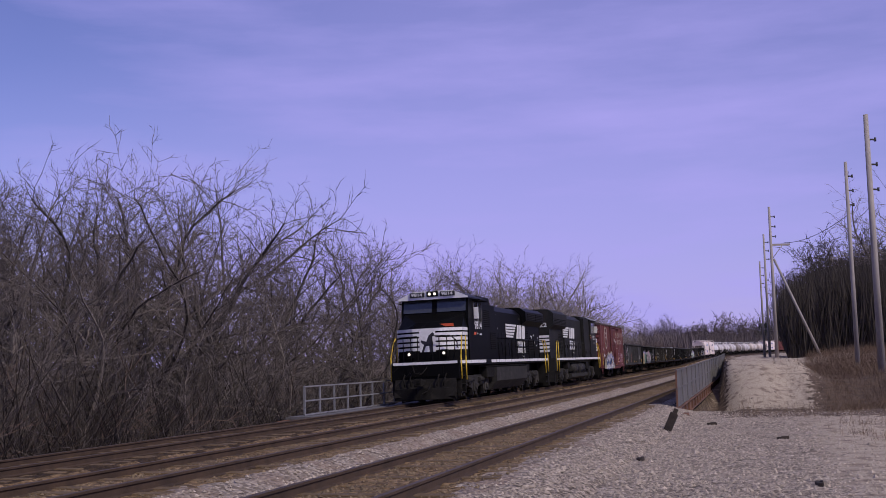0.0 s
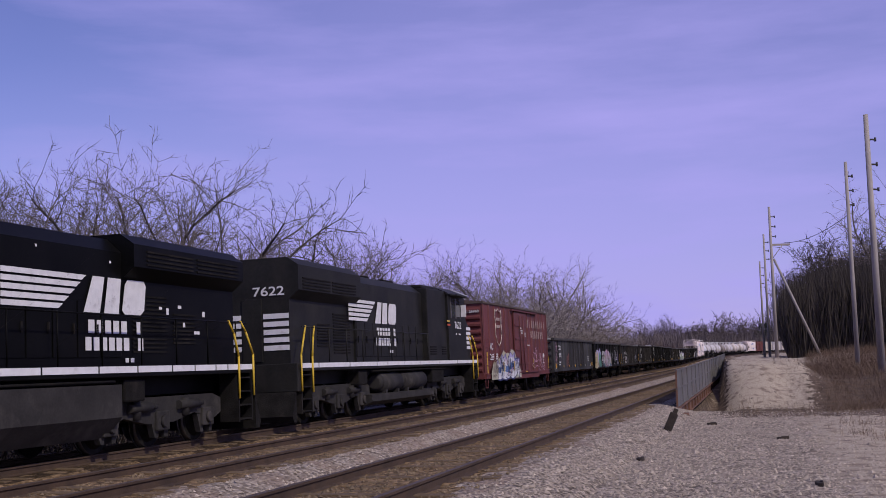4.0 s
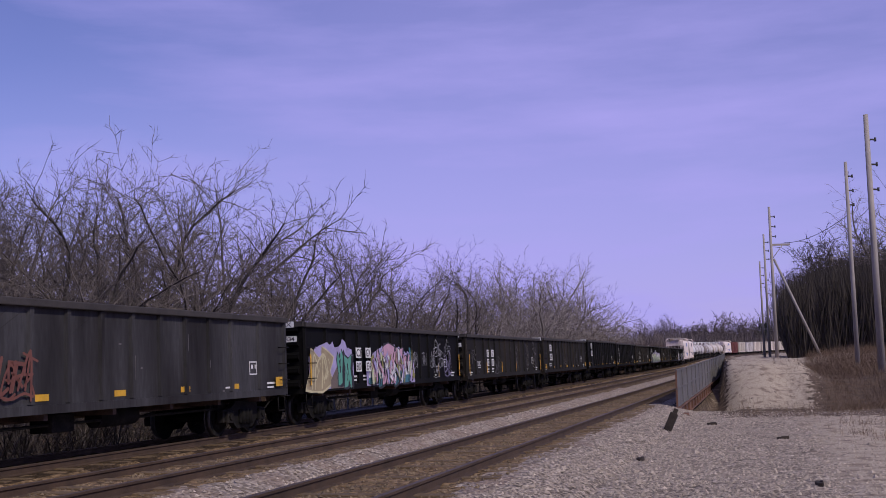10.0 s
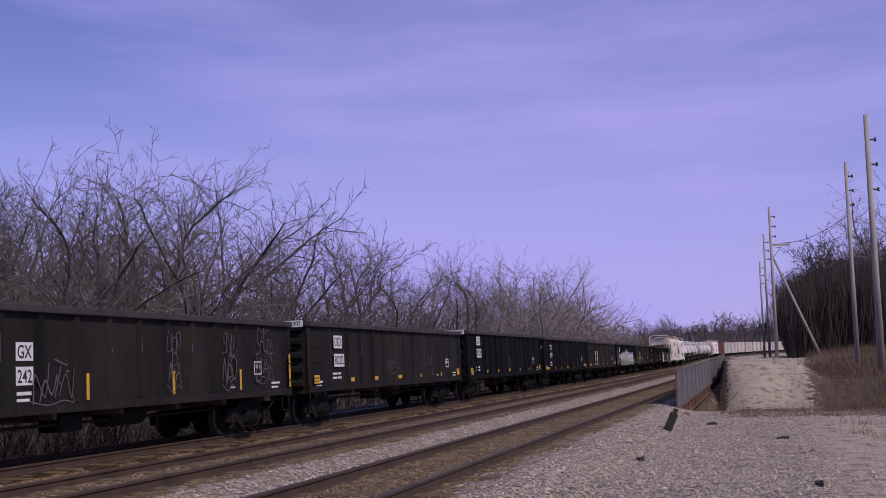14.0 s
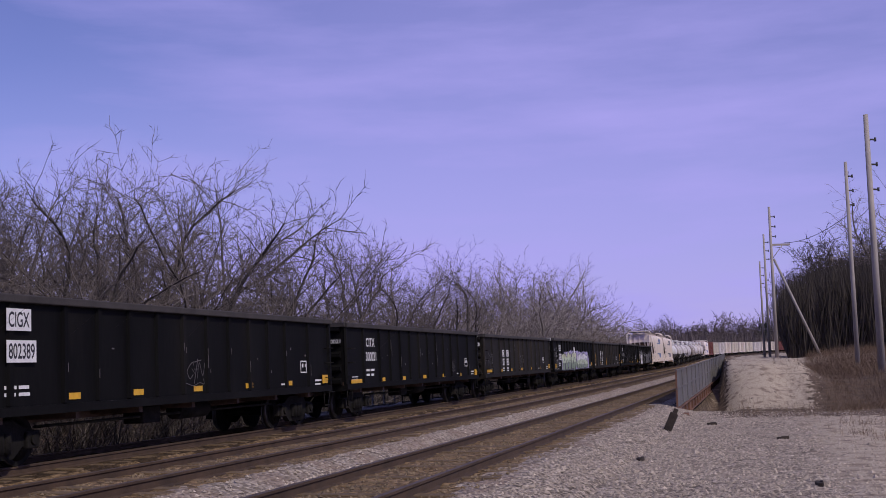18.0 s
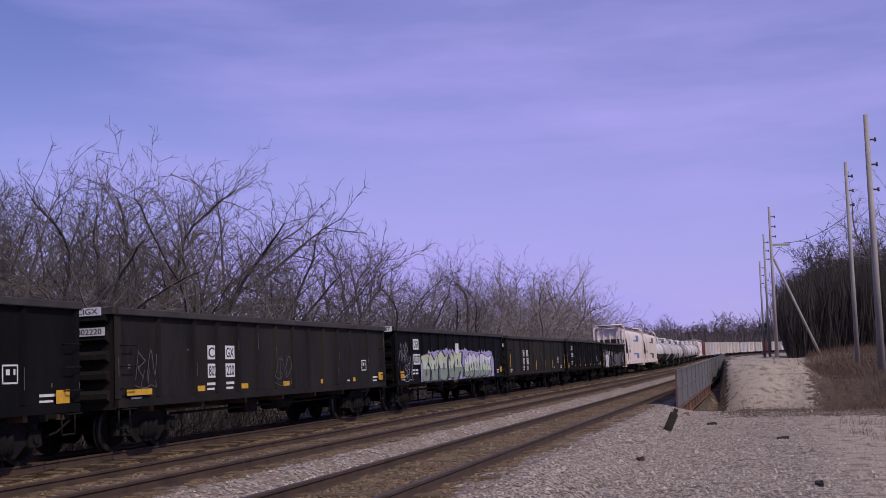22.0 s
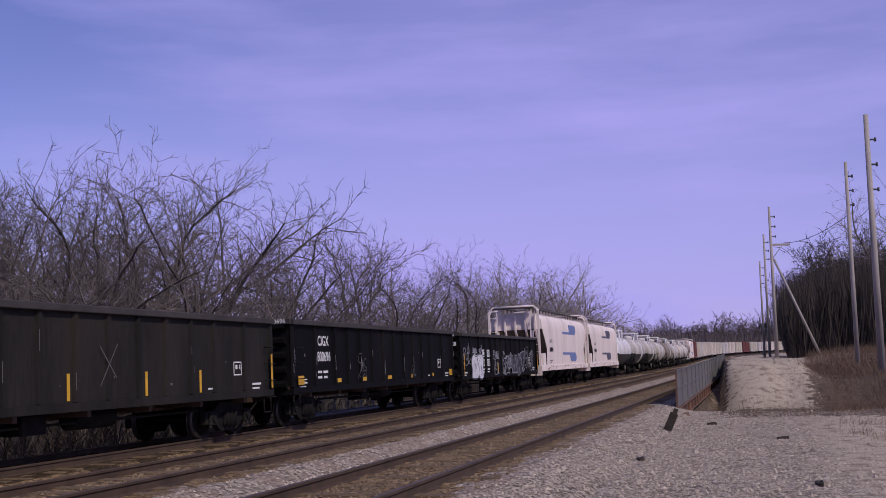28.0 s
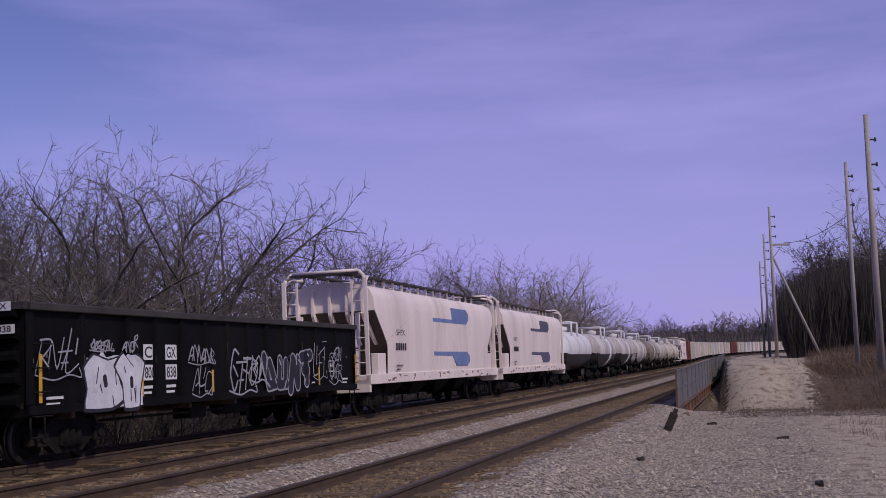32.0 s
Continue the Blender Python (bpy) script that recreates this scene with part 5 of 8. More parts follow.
def fat_letters(car, L, y, spans, bands, edge, seed, label, cast=0.10):
    """Fat outlined letters side by side: spans of (s0, s1, z0, z1); bands of (share of the height, paint) from the bottom up."""
    rnd = random.Random(seed)
    order = list(range(len(FAT)))
    rnd.shuffle(order)
    for i, (s0, s1, z0, z1) in enumerate(spans):
        shape, holes = FAT[order[i % len(FAT)]]
        w, h = s1 - s0, z1 - z0
        lean = rnd.uniform(-0.08, 0.08)
        pts = [(s0 + w * (p + lean * (q - 0.5)), z0 + h * q) for p, q in closed([(p * 1.16 - 0.08 + rnd.uniform(-0.09, 0.09), q + rnd.uniform(-0.06, 0.06)) for p, q in shape])]
        cx, cz = s0 + w / 2, z0 + h / 2
        bm = bmesh.new()
        d = y + 0.0012 * (i % 3)
        grown = [(cx + (a - cx) * (1 + 0.10 / w), cz + (b - cz) * (1 + 0.09 / h)) for a, b in pts]
        bm.faces.new([bm.verts.new((L / 2 - a - cast, d, b - 0.02)) for a, b in grown])
        bm.faces.new([bm.verts.new((L / 2 - a, d + 0.0004, b)) for a, b in grown])
        face = bm.faces.new([bm.verts.new((L / 2 - a, d + 0.0008, b)) for a, b in pts])
        fill = bmesh.new()
        fill.faces.new([fill.verts.new(v.co) for v in face.verts])
        bm.faces.remove(face)
        cuts = []
        for share, _ in bands[:-1]:
            cuts.append(z0 + h * (share + rnd.uniform(-0.03, 0.03)))
            bmesh.ops.bisect_plane(fill, geom=fill.verts[:] + fill.edges[:] + fill.faces[:], plane_co=(0, 0, cuts[-1]), plane_no=(0, 0, 1))
        for f in fill.faces:
            zc = f.calc_center_median().z
            bm.faces.new([bm.verts.new(v.co) for v in f.verts]).material_index = 1 + sum(zc > c for c in cuts)
        fill.free()
        for p, q in holes:
            x, z = L / 2 - (s0 + w * p), z0 + h * q
            ribbon(bm, [(x, z - 0.06 * h), (x + rnd.uniform(-0.04, 0.04), z + 0.07 * h)], 0.05 * w + 0.015, d + 0.0009, 0)
        for _ in range(4):
            x, z = L / 2 - (s0 + w * rnd.uniform(0.1, 0.9)), z0 + h * rnd.uniform(0.2, 0.8)
            ribbon(bm, [(x, z), (x + rnd.uniform(-0.12, 0.12), z - rnd.uniform(0.1, 0.3))], 0.016, d + 0.0010, 0)
        part("graffiti_letter", bm, [edge] + [m for _, m in bands], car, label)


def spray(name, c):
    return mat(name, c, 0.6, var=0.12, scale=2.5, fine=18, dirt=tuple(0.5 * x for x in c), dirt_amt=0.12)


M_SPRAYBLACK = spray("spray_black", (0.02, 0.02, 0.025))
M_SPRAYWHITE = spray("spray_white", (0.66, 0.66, 0.68))
M_SPRAYCREAM = spray("spray_cream", (0.55, 0.50, 0.30))
M_SPRAYGREEN = spray("spray_green", (0.10, 0.33, 0.24))
M_SPRAYPALEGREEN = spray("spray_pale_green", (0.50, 0.58, 0.42))
M_SPRAYPINK = spray("spray_pink", (0.55, 0.33, 0.42))
M_SPRAYPINKISH = spray("faded_cream_paint", (0.5, 0.42, 0.36))
M_TAG = spray("dull_white_spray", (0.34, 0.34, 0.36))
M_SCUFF = spray("pale_scuff", (0.11, 0.10, 0.097))
M_SPRAYRUST = spray("spray_rust_red", (0.16, 0.06, 0.04))
M_SPRAYLILAC = spray("spray_lilac", (0.38, 0.34, 0.55))
M_SPRAYBLUE = spray("spray_blue", (0.08, 0.16, 0.36))
M_SPRAYOLIVE = spray("spray_olive", (0.25, 0.24, 0.06))
M_SPRAYSAGE = spray("spray_sage_green", (0.23, 0.29, 0.21))
M_SPRAYLIME = spray("spray_pale_yellow_green", (0.53, 0.56, 0.36))
M_SPRAYTAN = spray("spray_tan", (0.34, 0.28, 0.165))
M_SPRAYNAVY = spray("spray_navy", (0.025, 0.035, 0.11))
M_SPRAYTEAL = spray("spray_teal", (0.05, 0.17, 0.22))
M_SPRAYGREY = spray("spray_warm_grey", (0.17, 0.135, 0.11))
M_SPRAYSAND = spray("spray_sand", (0.44, 0.42, 0.31))

# outlines of fat letters in a unit box, and where their small holes lie
FAT = [
    ([(0, 0.1), (0.5, 0), (1, 0.12), (0.85, 0.4), (1, 0.75), (0.6, 1), (0.45, 0.7), (0.1, 0.95), (0.2, 0.5)], []),
    ([(0.1, 0), (0.9, 0.05), (1, 0.5), (0.7, 0.6), (0.95, 0.9), (0.5, 1), (0.0, 0.9), (0.15, 0.5)], [(0.5, 0.3)]),
    ([(0, 0), (0.45, 0.08), (0.6, 0.3), (0.8, 0), (1, 0.3), (0.8, 0.55), (0.95, 1), (0.4, 0.9), (0, 1), (0.12, 0.5)], [(0.45, 0.62)]),
    ([(0.05, 0.05), (0.7, 0), (1, 0.2), (0.9, 0.6), (1, 0.95), (0.65, 0.85), (0.3, 1), (0, 0.8), (0.1, 0.4)], [(0.55, 0.5)]),
    ([(0, 0.05), (0.9, 0), (1, 0.25), (0.6, 0.36), (0.95, 0.55), (0.85, 1), (0.5, 0.8), (0.1, 1), (0.0, 0.6), (0.2, 0.35)], []),
    ([(0.2, 0), (0.75, 0), (0.8, 0.35), (1, 0.8), (0.75, 1), (0.5, 0.75), (0.2, 1), (0, 0.75), (0.25, 0.4)], [(0.5, 0.45)]),
]


def gondola(paint, label, top=2.80, bottom=0.92, L=17.4, rolls=True):
    """Open steel gondola: ribbed sides, corrugated ends, top chord, side sill, two trucks."""
    car = thing("gondola_car", label, "railcar", "train")
    hw, he = 1.42, L / 2 - 0.65
    bm = bmesh.new()
    box(bm, -he, he, -hw + 0.06, hw - 0.06, bottom + 0.1, bottom + 0.2)
    box(bm, -he, he, -0.22, 0.22, bottom - 0.2, bottom + 0.1)
    for k in range(-3, 4):
        box(bm, k * 2.2 - 0.06, k * 2.2 + 0.06, -hw + 0.06, hw - 0.06, bottom - 0.14, bottom + 0.1)
    part("floor", bm, M_RUSTIN, car)
    for s in (-1, 1):
        bm = bmesh.new()
        y0, y1 = sorted((s * hw, s * (hw - 0.05)))
        box(bm, -he, he, y0, y1, bottom, top - 0.1)
        sd = part("side", bm, paint, car)
        inner = 2 * he - 6.3
        for q in [0.07, 1.6, 3.15] + [3.15 + inner * j / 9 for j in range(1, 9)] + [3.15 + inner, 2 * he - 1.6, 2 * he - 0.07]:
            x = -he + q
            bm = bmesh.new()
            a, b = sorted((s * hw, s * (hw + 0.062)))
            lo = bottom + 0.16
            prism(bm, [(x - 0.085, s * hw), (x - 0.055, s * (hw + 0.062)), (x + 0.055, s * (hw + 0.062)), (x + 0.085, s * hw)], "z", lo, top - 0.12)
            part("rib", bm, paint, sd)
        bm = bmesh.new()
        a, b = sorted((s * (hw - 0.06), s * (hw + 0.12)))
        box(bm, -he - 0.03, he + 0.03, a, b, top - 0.12, top + 0.02, bev=0.02)
        part("top_chord", bm, M_COPING, car, "dusty steel top chord")
        bm = bmesh.new()
        a, b = sorted((s * hw, s * (hw + 0.06)))
        box(bm, -he, he, a, b, bottom - 0.02, bottom + 0.14)
        part("side_sill", bm, paint, car)
    for s in (-1, 1):
        bm = bmesh.new()
        a, b = sorted((s * (he - 0.05), s * he))
        box(bm, a, b, -hw, hw, bottom - 0.05, top)
        end = part("end", bm, paint, car, "corrugated steel end")
        for k in range(5):
            z = bottom + 0.22 + (top - bottom - 0.3) * k / 4 * 0.95
            bm = bmesh.new()
            prism(bm, [(s * he, z - 0.12), (s * (he + 0.13), z - 0.05), (s * (he + 0.13), z + 0.05), (s * he, z + 0.12)], "y", -hw + 0.12, hw - 0.12)
            part("corrugation", bm, paint, end)
        bm = bmesh.new()
        box(bm, *sorted((s * (he - 0.04), s * (he + 0.14))), -hw - 0.05, hw + 0.05, top - 0.1, top + 0.025)
        part("end_chord", bm, M_COPING, end)
        # grab irons and a stirrup at each corner
        for sy in (-1, 1):
            for k in range(4 if sy > 0 else 1):
                z = bottom - 0.05 + k * 0.42
                bm = bmesh.new()
                pipe(bm, [(s * (he - 0.1), sy * (hw + 0.05), z), (s * (he - 0.1), sy * (hw + 0.16), z), (s * (he - 0.52), sy * (hw + 0.16), z), (s * (he - 0.52), sy * (hw + 0.05), z)], 0.014)
                part("grab_iron", bm, M_UNDER, car)
            bm = bmesh.new()
            pipe(bm, [(s * (he - 0.1), sy * hw, bottom), (s * (he - 0.1), sy * hw, bottom - 0.42), (s * (he - 0.5), sy * hw, bottom - 0.42), (s * (he - 0.5), sy * hw, bottom)], 0.02)
            part("stirrup", bm, M_UNDER, car)
    bm = bmesh.new()
    pipe(bm, [(-he + 3, 0.9, bottom - 0.25), (he - 3, 0.9, bottom - 0.25)], 0.03)
    tube(bm, (-1.6, 0.75, bottom - 0.2), (-0.2, 0.75, bottom - 0.2), 0.2, 0.2, 14)
    box(bm, 0.8, 1.5, 0.5, 1.0, bottom - 0.4, bottom - 0.05, bev=0.03)
    part("brake_gear", bm, M_UNDER, car, "brake reservoir and rods")
    for s in (-1, 1):
        add_truck(car, s * (he - 1.75), rolls)
    add_coupler(car, L)
    return car


def boxcar(paint, L=16.8, top=4.33, bottom=0.94, label="maroon steel boxcar with graffiti", rolls=True, detail=True):
    car = thing("boxcar", label, "railcar", "train")
    hw, he = 1.43, L / 2 - (0.72 if detail else 1.25)
    bm = bmesh.new()
    box(bm, -he, he, -hw, hw, bottom, top - 0.02, bev=0.02)
    body = part("body", bm, paint, car)
    bm = bmesh.new()
    prism(bm, [(-hw - 0.07, top - 0.06), (hw + 0.07, top - 0.06), (hw + 0.07, top + 0.02), (0, top + 0.17), (-hw - 0.07, top + 0.02)], "x", -he - 0.06, he + 0.06)
    for k in range(14):
        x = -he + 0.5 + k * (2 * he - 1.0) / 13
        prism(bm, [(-hw, top + 0.02), (hw, top + 0.02), (hw, top + 0.055), (0, top + 0.2), (-hw, top + 0.055)], "x", x - 0.04, x + 0.04)
    part("roof", bm, M_DARKBROWN if detail else paint, car)
    for s in (-1, 1):
        for k in range(15):
            x = he - 0.04 - k * (2 * he - 0.08) / 14
            if s > 0 and 6 < k < 9 or s < 0 and 6 < k < 9:
                continue
            bm = bmesh.new()
            prism(bm, [(x - 0.06, s * hw), (x - 0.035, s * (hw + 0.06)), (x + 0.035, s * (hw + 0.06)), (x + 0.06, s * hw)], "z", bottom + 0.12, top - 0.1)
            part("side_post", bm, paint, body)
        bm = bmesh.new()
        a, b = sorted((s * hw, s * (hw + 0.08)))
        box(bm, -he, he, a, b, bottom - 0.1, bottom + 0.13)
        box(bm, -4.6, 4.6, a, b, bottom - 0.22, bottom - 0.1)
        part("side_sill", bm, paint, car)
        bm = bmesh.new()
        a, b = sorted((s * (hw + 0.03), s * (hw + 0.11)))
        box(bm, -1.55, 1.45, a, b, bottom + 0.14, top - 0.28, bev=0.015)
        door = part("door", bm, paint, car, "sliding plug door with raised frame")
        for z in (bottom + 0.5, bottom + 1.2, bottom + 1.75, bottom + 2.45):
            bm = bmesh.new()
            a2, b2 = sorted((s * (hw + 0.11), s * (hw + 0.15)))
            box(bm, -1.5, 1.4, a2, b2, z, z + 0.07)
            part("door_rib", bm, paint, door)
        yy = s * (hw + 0.17)
        for x in (-0.45, 0.35):
            bm = bmesh.new()
            tube(bm, (x, yy, bottom + 0.2), (x, yy, top - 0.4), 0.028, 0.028, 8)
            part("door_bar", bm, paint, door)
        bm = bmesh.new()
        for z in (bottom + 0.06, top - 0.2):
            a3, b3 = sorted((s * (hw + 0.02), s * (hw + 0.16)))
            box(bm, -4.4, 2.0, a3, b3, z, z + 0.06)
        part("door_track", bm, paint, car)
    for s in (-1, 1):
        bm = bmesh.new()
        box(bm, *sorted((s * he, s * (he + 0.12))), -hw, hw, bottom - 0.1, bottom + 0.16)
        end = part("end_sill", bm, paint, car)
        for k in range(9 if detail else 0):
            z = bottom + 0.32 + k * (top - bottom - 0.55) / 8.4
            bm = bmesh.new()
            prism(bm, [(s * he, z - 0.13), (s * (he + 0.09), z - 0.04), (s * (he + 0.09), z + 0.04), (s * he, z + 0.13)], "y", -hw + 0.1, hw - 0.1)
            part("corrugation", bm, paint, end)
        for sy in (-1, 1):
            for k in range(5 if sy > 0 or detail else 0):
                z = bottom + 0.1 + k * 0.4
                bm = bmesh.new()
                pipe(bm, [(s * (he - 0.06), sy * (hw + 0.05), z), (s * (he - 0.06), sy * (hw + 0.15), z), (s * (he - 0.5), sy * (hw + 0.15), z), (s * (he - 0.5), sy * (hw + 0.05), z)], 0.014)
                part("grab_iron", bm, paint, car)
            bm = bmesh.new()
            pipe(bm, [(s * (he - 0.06), sy * hw, bottom), (s * (he - 0.06), sy * hw, bottom - 0.5), (s * (he - 0.5), sy * hw, bottom - 0.5), (s * (he - 0.5), sy * hw, bottom)], 0.022)
            part("stirrup", bm, paint, car)
    bm = bmesh.new()
    box(bm, -he, he, -0.25, 0.25, bottom - 0.25, bottom)
    tube(bm, (-1.6, 0.7, bottom - 0.3), (-0.2, 0.7, bottom - 0.3), 0.22, 0.22, 14)
    part("underframe", bm, M_UNDER, car)
    for s in (-1, 1):
        add_truck(car, s * (he - 1.9), rolls)
    add_coupler(car, L)
    return car


def covered_hopper(L=18.7, rolls=True, mark=None):
    """Centre-beam-less covered hopper: bowed cream sides, sloped ends with braces, roof walk, bays."""
    car = thing("covered_hopper_car", "cream covered hopper car with faded blue markings", "railcar", "train")
    he = L / 2 - 0.55

    def end_at(z):
        return he - 0.62 - 1.15 * min(1.0, max(0.0, (3.4 - z) / 1.1))

    # gently bowed side sheets and roof
    sec = [(1.49, 1.3), (1.515, 1.8), (1.525, 2.3), (1.53, 2.8), (1.525, 3.4), (1.48, 3.85), (1.36, 4.1), (1.1, 4.24), (0.6, 4.36), (0.0, 4.4)]
    sec += [(-y, z) for y, z in sec[-2::-1]]
    bm = bmesh.new()
    cuts = [i / 8 for i in range(9)]
    rows = [[bm.verts.new(((2 * c - 1) * end_at(z), y, z)) for y, z in sec] for c in cuts]
    for r, s in zip(rows, rows[1:]):
        for i in range(len(sec) - 1):
            bm.faces.new((r[i], r[i + 1], s[i + 1], s[i])).smooth = True
    part("body", bm, M_CREAM, car)
    for s in (-1, 1):
        bm = bmesh.new()
        bm.faces.new([bm.verts.new((s * end_at(z), y * 0.998, z)) for y, z in sec if z >= 3.35])
        part("end_wall", bm, M_CREAM, car)
        bm = bmesh.new()
        for za, zb, xa, xb in ((3.39, 2.3, 0.62, 1.77), (2.3, 1.2, 1.77, 2.9)):
            bm.faces.new([bm.verts.new((s * (he - x), y, z)) for x, y, z in ((xa, 1.5, za), (xa, -1.5, za), (xb, -1.48, zb), (xb, 1.48, zb))])
        part("slope_sheet", bm, M_DARKBROWN, car, "dark brown sloped end sheet")
    # slope sheet bays beneath
    for x in (-4.6, -1.55, 1.55, 4.6):
        bm = bmesh.new()
        v = [bm.verts.new((x + a, b, z)) for a, b, z in ((-1.45, -1.2, 1.3), (1.45, -1.2, 1.3), (1.45, 1.2, 1.3), (-1.45, 1.2, 1.3), (-0.4, -0.6, 0.5), (0.4, -0.6, 0.5), (0.4, 0.6, 0.5), (-0.4, 0.6, 0.5))]
        bm.faces.new(v[4:])
        bm.faces.new(v[3::-1])
        for i in range(4):
            bm.faces.new((v[i], v[(i + 1) % 4], v[4 + (i + 1) % 4], v[4 + i]))
        part("hopper_bay", bm, M_UNDER, car, "grimy discharge bay")
    for s in (-1, 1):
        bm = bmesh.new()
        a, b = sorted((s * 1.36, s * 1.54))
        box(bm, -he, he, a, b, 1.0, 1.32, bev=0.015)
        part("side_sill", bm, M_CREAM, car)
        # roof edge handrail stanchions
        for kx in range(16):
            x = -he + 1.0 + kx * (2 * he - 2.0) / 15
            bm = bmesh.new()
            box(bm, x - 0.02, x + 0.02, *sorted((s * 0.62, s * 0.7)), 4.3, 4.62)
            part("roof_walk_bracket", bm, M_CREAM, car)
    bm = bmesh.new()
    for s in (-1, 1):
        box(bm, -he + 0.3, he - 0.3, *sorted((s * 0.45, s * 0.85)), 4.60, 4.65)
    for x in (-he + 0.35, he - 0.35):
        box(bm, x - 0.28, x + 0.28, -1.2, 1.2, 4.60, 4.65)
    part("roof_walk", bm, M_COPING, car, "dark grating roof walkway")
    for x in range(-6, 7, 2):
        bm = bmesh.new()
        box(bm, x - 0.75, x + 0.75, -0.4, 0.4, 4.36, 4.5, bev=0.04)
        part("hatch", bm, M_CREAM, car, "roof loading hatch")
    for s in (-1, 1):
        x = s * he
        xi = s * (he - 0.78)
        # end platform, corner posts and braces
        bm = bmesh.new()
        box(bm, *sorted((s * (he - 2.2), x)), -1.45, 1.45, 1.02, 1.16)
        box(bm, *sorted((x - s * 0.12, x)), -1.5, 1.5, 0.75, 1.30, bev=0.02)
        part("end_platform", bm, M_CREAM, car)
        for y in (-1.15, -0.6, 0.0, 0.6, 1.15):
            bm = bmesh.new()
            prism(bm, [(x - s * 0.63, 4.2), (x - s * 0.48, 4.15), (x - s * 0.46, 3.3), (x - s * 0.58, 3.12), (x - s * 1.62, 2.3), (x - s * 1.8, 2.3), (x - s * 0.8, 3.28)], "y", y - 0.045, y + 0.045)
            part("end_brace", bm, M_CREAM, car)
        for y in (-1.0, 1.0):
            bm = bmesh.new()
            prism(bm, [(x - s * 0.5, 3.3), (x - s * 0.36, 3.3), (x - s * 0.12, 1.15), (x - s * 0.3, 1.15)], "y", y - 0.06, y + 0.06)
            part("end_strut", bm, M_CREAM, car)
        bm = bmesh.new()
        pipe(bm, [(x - s * 0.09, -1.42, 4.3), (x - s * 0.12, -1.36, 4.52), (x - s * 0.16, -1.15, 4.7), (x - s * 0.16, 1.15, 4.7), (x - s * 0.12, 1.36, 4.52), (x - s * 0.09, 1.42, 4.3)], 0.06)
        part("end_hoop", bm, M_CREAM, car, "white pipe hoop round the car end")
        for y in (-1.33, 1.33):
            bm = bmesh.new()
            box(bm, *sorted((x - s * 1.75, x - s * 1.0)), y - 0.13, y + 0.13, 1.16, 2.0, bev=0.02)
            part("corner_panel", bm, M_CREAM, car)
        for y in (-1.42, 1.42):
            bm = bmesh.new()
            box(bm, *sorted((x - s * 0.14, x - s * 0.04)), y - 0.06, y + 0.06, 1.2, 4.45)
            pipe(bm, [(x - s * 0.09, y, 4.3), (x - s * 0.5, y * 0.96, 4.5), (x - s * 1.0, y * 0.8, 4.55)], 0.05)
            for kz in range(8):
                z = 1.3 + kz * 0.4
                pipe(bm, [(x - s * 0.06, y, z), (x - s * 0.06, y - math.copysign(0.42, y), z)], 0.015)
            box(bm, *sorted((x - s * 0.1, x - s * 0.04)), y - math.copysign(0.46, y) - 0.03, y - math.copysign(0.46, y) + 0.03, 1.2, 4.4)
            part("corner_ladder", bm, M_CREAM, car, "cream corner post and ladder")
    for s in (-1, 1):
        add_truck(car, s * (he - 1.7), rolls)
    add_coupler(car, L)
    # faded markings
    y = 1.535
    for z0 in (3.2, 1.5):
        bm = bmesh.new()
        x = L / 2 - 7.8
        if z0 > 2:
            pts = [(x, z0), (x, z0 + 0.15), (x - 2.7, z0 + 0.15), (x - 2.7, z0 + 0.62), (x - 4.9, z0 + 0.62), (x - 5.3, z0 + 0.45), (x - 5.3, z0 + 0.2), (x - 4.9, z0)]
        else:
            pts = [(x, z0 + 0.42), (x, z0 + 0.56), (x - 4.9, z0 + 0.56), (x - 5.3, z0 + 0.38), (x - 5.3, z0 + 0.15), (x - 4.9, z0), (x - 3.2, z0), (x - 2.6, z0 + 0.4)]
        yy = 1.534 if z0 > 2 else 1.53
        prism(bm, pts, "y", yy - 0.12, yy)
        part("marking", bm, mark or M_BLUE, car, "faded stripe marking")
    rnd = random.Random(17)
    bm = bmesh.new()
    for i in range(26):
        x, z = rnd.uniform(-he + 0.4, he - 0.4), rnd.uniform(1.04, 1.26)
        w, h = rnd.uniform(0.05, 0.35), rnd.uniform(0.03, 0.1)
        pts = blob(rnd, w, h, rough=0.35)
        bm.faces.new([bm.verts.new((x + a, 1.543, max(1.01, min(1.31, z + b)))) for a, b in pts])
    part("rust_spot", bm, M_RUSTSPOT, car, "rust spots along the sill")
    letter(car, L, "SHPX", 3.3, y - 0.004, 2.6, 0.22, 0.95, M_SPRAYBLACK)
    bars(car, L, y + 0.004, [(3.2 + 0.1 * i, 1.55, 0.07, 0.05) for i in range(7)] + [(3.2 + 0.1 * i, 1.42, 0.07, 0.05) for i in range(4)], M_SPRAYBLACK)
    bars(car, L, y + 0.004, [(3.2 + 0.24 * i, 2.1, 0.16, 0.24) for i in range(5)], M_SPRAYBLACK)
    return car


